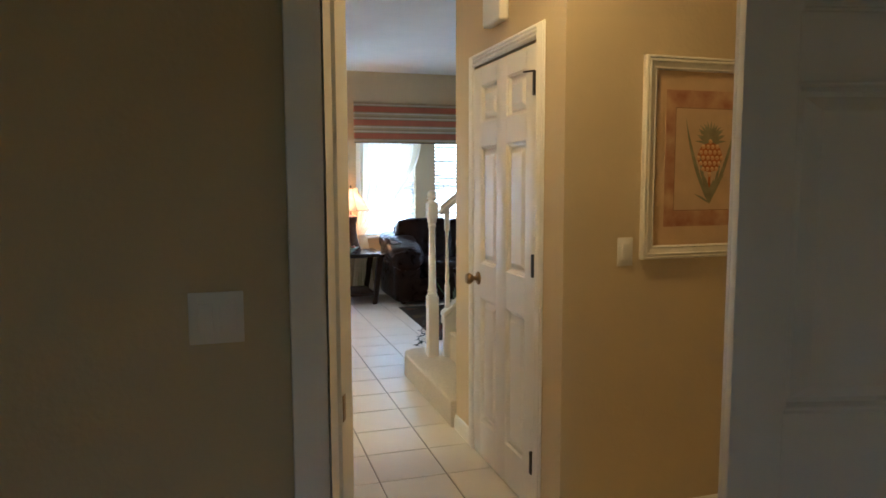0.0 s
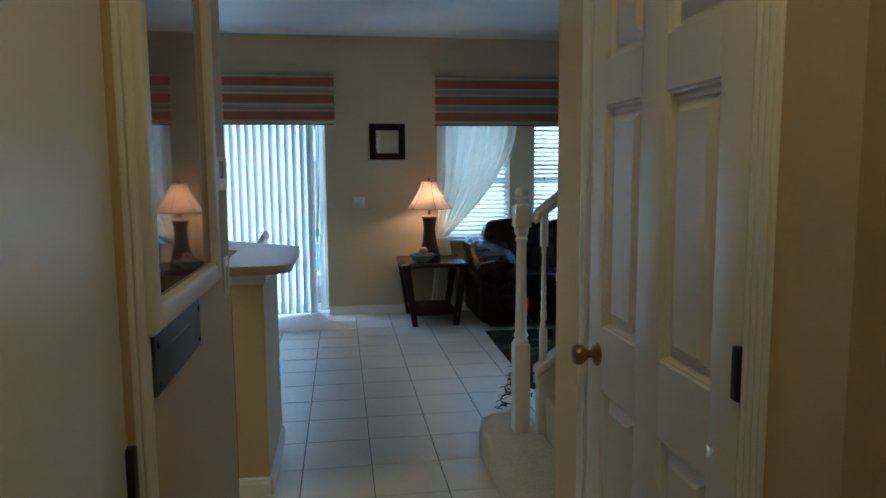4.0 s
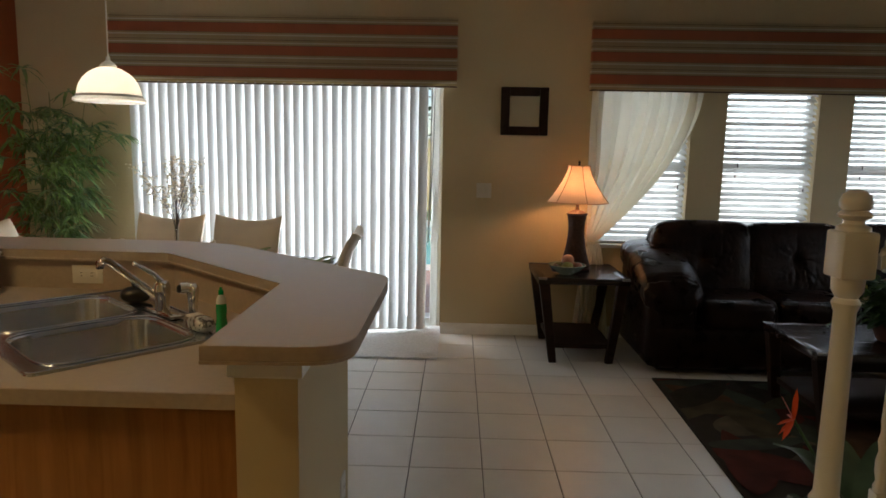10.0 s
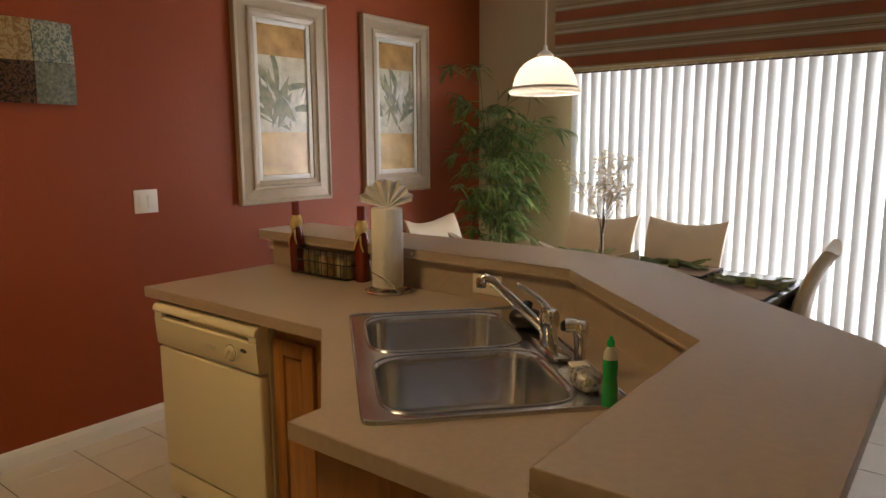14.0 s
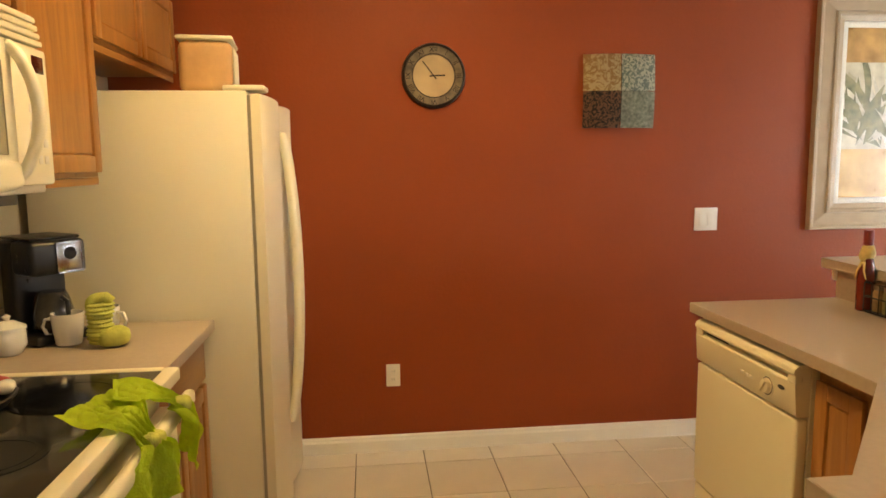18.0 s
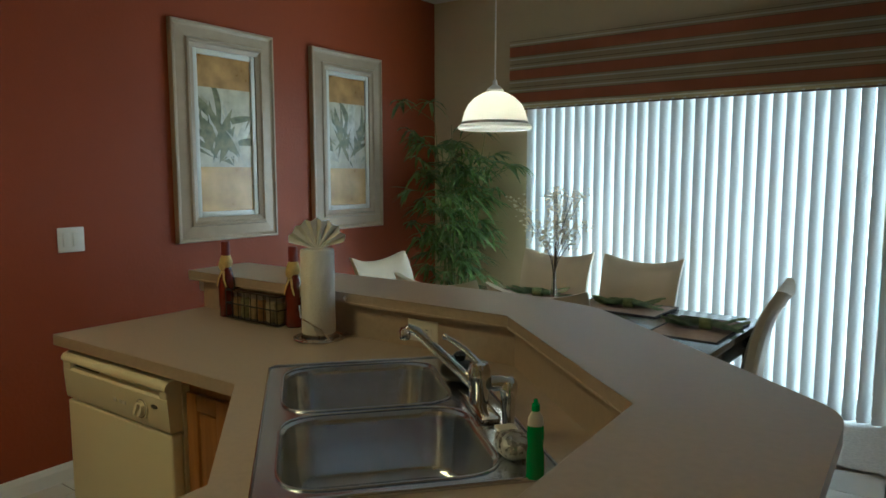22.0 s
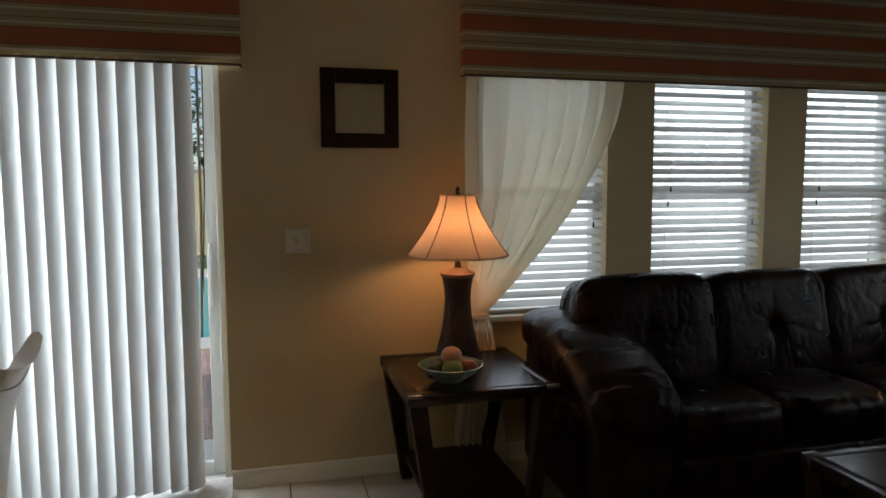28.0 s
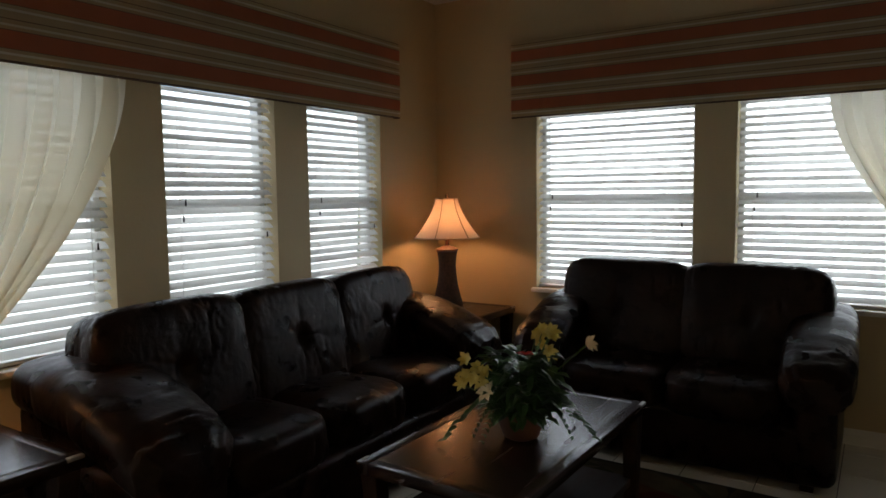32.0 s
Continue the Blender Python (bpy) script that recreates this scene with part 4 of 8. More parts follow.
structure("wall_half", prism(HALF, 0, 1.0), M_TAN, "tan painted half wall that carries the bar", "half wall")
MOULD = [(-1.412, 6.278), (0.155, 6.238), (0.73, 5.695), (0.73, 5.093), (0.89, 5.093), (0.89, 5.765), (0.235, 6.388), (-1.412, 6.432)]
structure("trim_bar", prism(MOULD, 0.975, 1.0265, 0.006), M_WHITE, "white moulding under the bar top", "trim")
bs = thing("backsplash", (0, 0, 0), 0, "taupe laminate backsplash between counter and bar", "backsplash")
for run in ([(-1.36, 6.262), (0.148, 6.222), (0.159, 6.2485), (-1.36, 6.2885)], [(0.1482, 6.2219), (0.716, 5.687), (0.74, 5.699), (0.1592, 6.2484)], [(0.716, 5.6868), (0.716, 5.182), (0.74, 5.182), (0.74, 5.6988)]):
    part("strip", prism(run, 0.9145, 1.0262), M_LAMI, bs)
for run in ((0.878, 5.105, 0.878, 5.76, -1), (0.742, 5.105, 0.878, 5.105, -1), (0.878, 5.76, 0.23, 6.375, -1), (0.23, 6.375, -1.4, 6.42, -1)):
    baseboard(*run)

o = part("screw_head", lathe([(0.009, 0.0), (0.0085, 0.004), (0.005, 0.007), (0.0, 0.008)], 14), M_CHROME, bar_top, "small steel screw head")
o.matrix_basis = pose(-0.5, 6.2108, 1.047, 90, 0, 1.5)
COUNTER = [(-1.36, 5.655), (-0.37, 5.655), (0.078, 5.25), (0.078, 5.165), (0.74, 5.165), (0.722, 5.687), (0.151, 6.229), (-1.36, 6.268)]


def ring_cut(outer, hole, z0, z1, bev=0.0):
    """A slab with one opening in it, bridged from the outer outline to the hole."""
    bm = bmesh.new()
    for z in (z0, z1):
        o = [bm.verts.new((x, y, z)) for x, y in outer]
        h = [bm.verts.new((x, y, z)) for x, y in hole]
        es = [bm.edges.new((a[i], a[(i + 1) % len(a)])) for a in (o, h) for i in range(len(a))]
        bmesh.ops.triangle_fill(bm, use_beauty=True, use_dissolve=False, edges=es)
    for src in (outer, hole):
        n = len(src)
        for i in range(n):
            a, b = src[i], src[(i + 1) % n]
            bm.faces.new([bm.verts.new(v) for v in ((a[0], a[1], z0), (b[0], b[1], z0), (b[0], b[1], z1), (a[0], a[1], z1))])
    bmesh.ops.remove_doubles(bm, verts=bm.verts[:], dist=1e-5)
    return bm


# sink frame: corner A and its two directions
SA = Vector((-0.407, 5.80))
SU = Vector((0.735, -0.678)).normalized()
SV = Vector((0.678, 0.735)).normalized()


def sk(u, v):
    p = SA + SU * u + SV * v
    return (p.x, p.y)


counter = thing("sink_counter", (0, 0, 0), 0, "taupe laminate counter with angled sink corner", "countertop")
part("slab", ring_cut(COUNTER, [sk(0.02, 0.02), sk(0.816, 0.02), sk(0.816, 0.53), sk(0.02, 0.53)], 0.876, 0.914), M_LAMI, counter, smooth=0)
part("front_edge", prism([(-1.36, 5.652), (-0.3712, 5.652), (0.075, 5.2487), (0.075, 5.162), (0.74, 5.162), (0.74, 5.1648), (0.0778, 5.1648), (0.0778, 5.25), (-0.37, 5.6548), (-1.36, 5.6548)], 0.877, 0.913), M_LAMI, counter, "laminate front edge")

sink = thing("kitchen_sink", (SA.x, SA.y, 0.914), math.degrees(math.atan2(SU.y, SU.x)), "double-bowl brushed stainless steel drop-in sink", "sink")


def rrect(u0, u1, v0, v1, r, seg=6):
    return rounded([(u0, v0), (u1, v0), (u1, v1), (u0, v1)], [r] * 4, seg)


# the deck is built as nested rings: rim, deck, lip, bowl walls, bowl floor
def bowl(u0, u1, v0, v1, depth):
    bm = bmesh.new()
    rings = []
    for inset, z, r in ((0.0, 0.006, 0.095), (0.008, 0.0, 0.095), (0.012, -0.015, 0.09), (0.02, -depth * 0.84, 0.085), (0.034, -depth * 0.96, 0.075), (0.06, -depth, 0.06)):
        rings.append([bm.verts.new((x, y, z)) for x, y in rrect(u0 + inset, u1 - inset, v0 + inset, v1 - inset, r)])
    for a, b in zip(rings, rings[1:]):
        for i in range(len(a)):
            bm.faces.new((a[i], a[(i + 1) % len(a)], b[(i + 1) % len(a)], b[i]))
    bm.faces.new(rings[-1])
    return bm


BOWLS = [(0.03, 0.406, 0.04, 0.458), (0.43, 0.81, 0.04, 0.458)]
for b in BOWLS:
    o = part("bowl", bowl(*b, 0.15), M_STEEL, sink, "brushed steel bowl")
    u, v = (b[0] + b[1]) / 2, (b[2] + b[3]) / 2
    part("drain", lathe([(0.0, -0.146), (0.02, -0.147), (0.045, -0.145), (0.05, -0.148)], 20, (u, v, 0)), M_CHROME, o, "chrome drain")
deck = bmesh.new()
outer = rrect(0, 0.838, 0, 0.553, 0.03)
holes = [rrect(*b, 0.095) for b in BOWLS]
o = [deck.verts.new((x, y, 0.006)) for x, y in outer]
es = [deck.edges.new((o[i], o[(i + 1) % len(o)])) for i in range(len(o))]
for h in holes:
    hv = [deck.verts.new((x, y, 0.006)) for x, y in h]
    es += [deck.edges.new((hv[i], hv[(i + 1) % len(hv)])) for i in range(len(hv))]
bmesh.ops.triangle_fill(deck, use_beauty=True, use_dissolve=False, edges=es)
lo = [deck.verts.new((x * 1.004 - 0.0017, y * 1.006 - 0.0017, 0.0)) for x, y in outer]
for i in range(len(o)):
    deck.faces.new((o[i], o[(i + 1) % len(o)], lo[(i + 1) % len(o)], lo[i]))
part("deck", deck, M_STEEL, sink, smooth=20)
for name, loop in [("outer_rim", outer)] + [("bowl_rim", h) for h in holes]:
    part(name, tube([(x, y, 0.0072) for x, y in loop + loop[:1]], 0.003, 8), M_STEEL, sink, "rolled steel edge")

fx, fy = 0.457, 0.492
faucet = thing("kitchen_faucet", (*sk(fx, fy), 0.9205), math.degrees(math.atan2(SU.y, SU.x)), "chrome single-lever kitchen faucet on the sink deck", "faucet")
part("escutcheon", box(-0.125, 0.125, -0.027, 0.027, 0.0, 0.016, 0.012, seg=3), M_CHROME, faucet)
part("body", lathe([(0.026, 0.014), (0.026, 0.05), (0.03, 0.07), (0.031, 0.1), (0.024, 0.118), (0.0, 0.126)], 20), M_CHROME, faucet)
part("spout", tube([(0, 0, 0.045), (-0.016, -0.045, 0.092), (-0.037, -0.105, 0.148), (-0.055, -0.158, 0.198), (-0.062, -0.176, 0.205), (-0.065, -0.184, 0.196)], 0.0145, 12, r_end=0.012), M_CHROME, faucet)
lever = part("lever", tube([(0, 0, 0.118), (-0.004, -0.03, 0.15), (-0.01, -0.065, 0.175), (-0.013, -0.085, 0.188)], 0.0095, 12, r_end=0.005), M_CHROME, faucet)
part("lever_tip", cushion(-0.0135, -0.088, 0.189, 0.017, 0.017, 0.017, 2, nu=14, nv=10), M_CHROME, lever)
part("aerator", lathe([(0.0, -0.016), (0.0125, -0.016), (0.0155, -0.012), (0.0155, 0.008), (0.012, 0.014), (0.0, 0.014)], 18, (-0.065, -0.186, 0.191)), M_CHROME, faucet)
faucet.scale = (0.88, 0.88, 0.9)
spr = thing("sink_sprayer", (*sk(0.645, 0.505), 0.9205), 0, "chrome side sprayer standing on the sink deck", "sprayer")
part("base", lathe([(0.024, 0.0), (0.024, 0.012), (0.016, 0.02), (0.016, 0.03)], 16), M_CHROME, spr)
part("body", lathe([(0.0125, 0.03), (0.0135, 0.06), (0.0165, 0.085), (0.019, 0.1), (0.0185, 0.115), (0.012, 0.125), (0.0, 0.128)], 18), M_CHROME, spr)
part("head", tube([(0.004, 0.002, 0.108), (-0.014, -0.007, 0.114), (-0.03, -0.015, 0.113)], 0.015, 14, r_end=0.0165), M_CHROME, spr)
part("nozzle", cushion(-0.033, -0.0165, 0.112, 0.014, 0.027, 0.026, 2.6, nu=18, nv=10), M_BLACK, spr, "dark nozzle")
M_PAPER = mat("white_paper_towel", (0.82, 0.81, 0.78), 0.9, scale=8, vary=0.04, bump=0.8, bump_scale=160, spec=0.1)
M_SOAP = mat("green_dish_soap", (0.006, 0.36, 0.085), 0.12, vary=0.08, coat=0.4)
M_SOAPW = mat("pale_bottle_shoulder", (0.72, 0.74, 0.68), 0.3, vary=0.03)
soap = thing("dish_soap_bottle", (0.545, 5.595, 0.9205), 35, "green dish soap bottle with green cap on the counter", "soap bottle")
part("bottle", lathe([(0.028, 0.0), (0.031, 0.006), (0.03, 0.06), (0.026, 0.085), (0.029, 0.115), (0.027, 0.14)], 20, squash=(1, 0.65)), M_SOAP, soap)
part("shoulder", lathe([(0.027, 0.1402), (0.025, 0.16), (0.014, 0.175), (0.011, 0.178)], 20, squash=(1, 0.7)), M_SOAPW, soap)
part("cap", lathe([(0.014, 0.178), (0.014, 0.195), (0.008, 0.199), (0.007, 0.208), (0.0, 0.21)], 14), M_SOAP, soap, "green cap")
soap.scale = (0.54, 0.54, 0.7)
spg = thing("scrub_pad", (*sk(0.728, 0.487), 0.9205), -40, "crumpled silver scrubbing pad beside the faucet", "scrubber")
part("pad", cushion(0, 0, 0.022, 0.095, 0.06, 0.044, 2.8, nu=44, nv=26, wrinkle=0.16, seed=7), mat("crumpled_silver_mesh", (0.5, 0.5, 0.48), 0.28, 0.7, scale=60, vary=0.4, bump=1.0, bump_scale=120), spg)
part("tag", box(-0.05, -0.02, -0.02, 0.02, 0.036, 0.043, 0.002), M_PAPER, spg, "white paper tag")
scrub = thing("dish_brush", (*sk(0.24, 0.498), 0.9205), 10, "round black dish scrubber by the faucet", "scrubber")
part("pad", cushion(0, 0, 0.028, 0.1, 0.085, 0.055, 2.4, wrinkle=0.12, seed=3), M_BLACK, scrub)
part("grip", lathe([(0.012, 0.052), (0.018, 0.07), (0.01, 0.078), (0.0, 0.08)], 12), M_BLACK, scrub)


def plate(kind, place, rz, label, w=0.07, h=0.115, mark="rocker", lay=False):
    """A wall plate, x along the wall, y out of it: a switch, an outlet, or a coaxial socket."""
    p = thing(kind, place, rz, label, "light switch" if "switch" in kind else "outlet")
    part("plate", box(-w / 2, w / 2, 0.0, 0.006, -h / 2, h / 2, 0.003), M_PLATE, p)
    if mark == "rocker":
        n = max(1, round((w - 0.02) / 0.046))
        for k in range(n):
            c = (k - (n - 1) / 2) * 0.046
            part("rocker", box(c - 0.0165, c + 0.0165, 0.006, 0.0105, -0.033, 0.033, 0.002), M_PLATE, p)
    elif mark == "outlet":
        for z in (-0.02, 0.02):
            f = part("socket", cushion(z if lay else 0, 0.006, 0 if lay else z, 0.034, 0.005, 0.028, 4, nu=16, nv=8), M_PLATE, p)
            for x in (-0.006, 0.006):
                part("slot", box(z - 0.003, z + 0.006, 0.0083, 0.0088, x - 0.001, x + 0.001) if lay else box(x - 0.001, x + 0.001, 0.0083, 0.0088, z - 0.003, z + 0.006), M_BLACK, f, "dark slot")
    elif mark == "dial":
        part("dial", lathe([(0.0, 0.0), (0.021, 0.0), (0.02, 0.008), (0.017, 0.01), (0.0, 0.01)], 24), M_PLATE, p, "round dimmer dial").matrix_basis = pose(0.022, 0.006, 0, -90)
        part("rocker", box(-0.04, -0.007, 0.006, 0.0105, -0.033, 0.033, 0.002), M_PLATE, p)
    else:
        part("socket", lathe([(0.008, 0.0), (0.008, 0.004), (0.004, 0.005), (0.004, 0.012), (0.0, 0.012)], 12), M_BRASS, p).matrix_basis = pose(0, 0.006, 0, -90)
    return p


plate("light_switch", (1.415, YN, 1.16), 180, "ivory wall plate with a round dial on the tan wall", 0.115, 0.115, "dial")
plate("light_switch", (XW, 6.147, 1.16), -90, "ivory two-gang switch on the red wall", 0.125, 0.118)
plate("wall_outlet", (XW, 4.52, 0.4), -90, "ivory duplex outlet low on the red wall", 0.07, 0.115, "outlet")
plate("light_switch", (2.209, 2.895, 1.176), 180, "ivory rocker switch beside the pineapple print", 0.07, 0.115)
plate("light_switch", (0.663, 2.07, 1.165), 180, "ivory two-gang rocker switch on the dark entry wall", 0.116, 0.115)
plate("light_switch", (0.895, 4.035, 1.17), -90, "ivory rocker switch at the end of the hall wall", 0.07, 0.115)
plate("wall_outlet", (0.878, 5.648, 0.43), -90, "ivory outlet on the side of the half wall", 0.07, 0.115, "outlet")
plate("wall_outlet", (-0.185, 6.231, 0.972), 181, "ivory sideways outlet on the backsplash", 0.115, 0.07, "outlet", True)

# base cabinets under the sink counter
def cab_door(name, w, h, place, rz, parent, mat_v=None):
    """A framed cabinet door with a raised panel: x along it, y out of its face."""
    s = 0.05
    b = box(0, s, 0, 0.018, 0, h, 0.003)
    box(w - s, w, 0, 0.018, 0, h, 0.003, b)
    box(s, w - s, 0, 0.018, 0, s, 0.003, b)
    box(s, w - s, 0, 0.018, h - s, h, 0.003, b)
    d = part(name, b, M_OAK, parent)
    d.matrix_basis = pose(*place, 0, 0, rz)
    part("door_panel", box(s, w - s, 0.002, 0.012, s, h - s, 0.008, seg=1), M_OAK, d)
    return d


cab = thing("sink_cabinet", (0, 0, 0), 0, "honey oak base cabinets under the angled sink counter", "base cabinet")
part("carcass", prism([(-0.676, 5.72), (-0.4, 5.72), (0.115, 5.24), (0.115, 5.205), (0.73, 5.205), (0.73, 5.68), (0.14, 6.2), (-0.676, 6.22)], 0.1, 0.874, top=False), M_OAK, cab)
part("toe_kick", prism([(-0.676, 5.79), (-0.37, 5.79), (0.17, 5.29), (0.17, 5.27), (0.72, 5.27), (0.72, 5.66), (0.13, 6.19), (-0.676, 6.2)], 0.0, 0.099), M_BLACK, cab)
cab_door("cabinet_door", 0.19, 0.695, (-0.478, 5.7195, 0.13), 180, cab)
ang = math.degrees(math.atan2(-0.48, 0.515))
cab_door("cabinet_door", 0.32, 0.72, (0.075, 5.276, 0.13), ang + 180, cab)
cab_door("cabinet_door", 0.32, 0.72, (-0.165, 5.5, 0.13), ang + 180, cab)
part("end_panel", box(0.12, 0.73, 5.193, 5.2045, 0.0, 0.873, 0.002), M_OAK, cab, "honey oak end panel")

# dark trim parts, and the shade painted into vent slot and dispenser niche
M_DWG = mat("appliance_dark_trim_and_shade", (0.06, 0.055, 0.045), 0.6)
dw = thing("dishwasher", (-1.3, 5.7, 0), 0, "cream dishwasher with dial under the counter", "dishwasher")
part("body", box(0.0, 0.618, 0.0, 0.52, 0.1, 0.868), M_APPL, dw)
part("door", box(0.003, 0.615, -0.04, -0.001, 0.222, 0.695, 0.008, seg=3), M_APPL, dw)


def panel_profile():
    """The control panel in section: a flat face under a recessed grip and a rounded top lip."""
    pts = [(-0.001, 0.703), (-0.038, 0.703), (-0.043, 0.71), (-0.05, 0.805), (-0.044, 0.812), (-0.028, 0.814), (-0.028, 0.826), (-0.048, 0.829),
           (-0.055, 0.836), (-0.055, 0.846), (-0.048, 0.856), (-0.036, 0.862), (-0.001, 0.863)]
    bm = bmesh.new()
    ends = [[bm.verts.new((x, y, z)) for y, z in pts] for x in (0.003, 0.615)]
    n = len(pts)
    for i in range(n):
        bm.faces.new((ends[0][i], ends[0][(i + 1) % n], ends[1][(i + 1) % n], ends[1][i]))
    bm.faces.new(ends[0])
    bm.faces.new(ends[1][::-1])
    return bm


pan = part("control_panel", panel_profile(), M_APPL, dw)
for x0, x1 in ((0.003, 0.05), (0.575, 0.615)):
    part("grip_end", box(x0, x1, -0.0505, -0.028, 0.806, 0.835, 0.004), M_APPL, pan)
# the slot's inner shade is a dark strip on the grip's back face
part("vent_slot", box(0.05, 0.2, -0.031, -0.0282, 0.8145, 0.8255), M_DWG, pan, "dark strip painted as the vent slot's shade")
dial = part("dial", lathe([(0.0, 0.0), (0.03, 0.0), (0.031, 0.004), (0.027, 0.006), (0.023, 0.007), (0.021, 0.018), (0.0, 0.02)], 28), M_APPL, pan, "round cycle dial")
dial.matrix_basis = pose(0.478, -0.0455, 0.757, 86)
ring = part("dial_mark", lathe([(0.026, 0.0), (0.0285, 0.0), (0.0285, 0.0012), (0.026, 0.0012)], 28, (0, 0, 0.0055), close=False), M_DWG, pan, "dark dial ring")
ring.matrix_basis = dial.matrix_basis
bar = part("dial_bar", box(-0.004, 0.004, -0.02, 0.02, 0.02, 0.026, 0.001), M_APPL, pan)
bar.matrix_basis = dial.matrix_basis @ pose(0, 0, 0, 0, 0, -30)
for x in (0.318, 0.35, 0.372):
    part("button", box(x, x + 0.016, -0.05, -0.044, 0.75, 0.761, 0.001), M_PLATE, pan)
badge = part("badge", lathe([(0.0, 0.0), (0.018, 0.0), (0.017, 0.002), (0.0, 0.002)], 20, squash=(1, 0.4)), M_DWG, pan, "small dark oval badge")
badge.matrix_basis = pose(0.545, -0.0468, 0.775, 86)
part("lower_panel", box(0.004, 0.614, -0.034, -0.001, 0.105, 0.214, 0.005), M_APPL, dw)
part("kick_plate", box(0.004, 0.614, 0.02, 0.04, 0.0, 0.099), M_DWG, dw)
fill = thing("cabinet_filler", (-1.36, 5.69, 0), 0, "cream end panel beside the dishwasher", "cabinet panel")
part("panel", box(0.03, 0.048, 0.03, 0.56, 0, 0.874, 0.002), M_APPL, fill)

# things on the sink counter
pt = thing("paper_towel_roll", (-0.553, 6.135, 0.925), 0, "white paper towel roll with a fanned napkin on top", "paper towels")
part("roll", lathe([(0.02, 0.012), (0.053, 0.012), (0.056, 0.016), (0.056, 0.29), (0.053, 0.294), (0.02, 0.294)], 32), M_PAPER, pt)
fan = bmesh.new()
for s in range(2):
    base = fan.verts.new((0, 0.006 * (2 * s - 1), 0.292))
    prev = None
    for i in range(15):
        a = radians(-78 + 156 * i / 14)
        r = 0.092 + 0.01 * (i % 2)
        v = fan.verts.new((r * math.sin(a), 0.006 * (2 * s - 1) + (0.016 if i % 2 else -0.016), 0.3 + r * math.cos(a) * 0.95))
        if prev:
            fan.faces.new((base, prev, v))
        prev = v
fan_o = part("napkin_fan", fan, M_PAPER, pt, "pleated white napkin fan", smooth=0)
fan_o.matrix_basis = pose(0, 0, 0, 0, 0, 40)
holder = thing("towel_holder", (-0.553, 6.135, 0.9145), 0, "chrome wire paper towel holder", "towel holder")
ringp = [(0.082 * math.cos(2 * math.pi * i / 28), 0.082 * math.sin(2 * math.pi * i / 28), 0.006) for i in range(29)]
part("base_ring", tube(ringp, 0.004, 8), M_CHROME, holder)
part("base_ring", tube([(x * 0.8, y * 0.8, z + 0.002) for x, y, z in ringp], 0.003, 8), M_CHROME, holder)
part("base_plate", lathe([(0.0, 0.004), (0.06, 0.004), (0.06, 0.009), (0.0, 0.009)], 24), M_CHROME, holder)
part("post", tube([(0, 0, 0.009), (0, 0, 0.335)], 0.004, 8), M_CHROME, holder)
part("guard", tube([(0.075, -0.02, 0.006), (0.06, -0.05, 0.05), (-0.02, -0.062, 0.08), (-0.06, -0.03, 0.11)], 0.003, 8), M_CHROME, holder)
M_SAUCE = mat("red_sauce_glass", (0.13, 0.014, 0.007), 0.12, scale=20, vary=0.25, coat=0.5)
M_SEAL = mat("red_wax_seal", (0.2, 0.02, 0.013), 0.5, vary=0.1)
M_RAFF = mat("raffia", (0.66, 0.48, 0.18), 0.9, scale=40, vary=0.25, bump=0.5)
for bx, by in ((-1.124, 6.2), (-0.76, 6.215)):
    b = thing("sauce_bottle", (bx, by, 0.9145), -70, "tall red decorative bottle with a raffia tie", "bottle", "red decorative bottles")
    part("glass_body", lathe([(0.026, 0.0), (0.03, 0.004), (0.031, 0.12), (0.027, 0.16), (0.014, 0.205), (0.012, 0.24)], 18), M_SAUCE, b)
    part("seal", lathe([(0.0165, 0.24), (0.0165, 0.288), (0.014, 0.293), (0.0, 0.294)], 14), M_SEAL, b, "red wax cap")
    part("raffia_tie", lathe([(0.016, 0.19), (0.024, 0.198), (0.026, 0.212), (0.018, 0.238)], 14), M_RAFF, b)
    part("raffia_bow", cushion(0.018, -0.006, 0.2, 0.016, 0.03, 0.04, 2.2, wrinkle=0.2, nu=14, nv=10), M_RAFF, b)
    for s_ in (-1, 1):
        part("raffia_tail", tube([(0.024, 0.004 * s_, 0.18), (0.036, 0.012 * s_, 0.15), (0.034, 0.02 * s_, 0.12)], 0.0045, 6, r_end=0.002), M_RAFF, b)
rack = thing("spice_rack", (-0.945, 6.206, 0.9145), -1.5, "black wire spice rack with six small jars", "spice rack")
for z in (0.006, 0.06, 0.11):
    part("wire_loop", tube([(-0.15, -0.035, z), (0.15, -0.035, z), (0.15, 0.035, z), (-0.15, 0.035, z), (-0.15, -0.035, z)], 0.003, 6), M_BLACK, rack)
for i in range(9):
    part("upright", tube([(-0.15 + 0.0375 * i, -0.037, 0.006), (-0.15 + 0.0375 * i, -0.037, 0.11)], 0.0018, 5), M_BLACK, rack)
part("floor_wire", box(-0.148, 0.148, -0.033, 0.033, 0.004, 0.006), M_BLACK, rack)
SPICE = [(0.3, 0.2, 0.1), (0.2, 0.19, 0.09), (0.4, 0.3, 0.17), (0.26, 0.14, 0.06), (0.42, 0.36, 0.24), (0.18, 0.14, 0.07)]
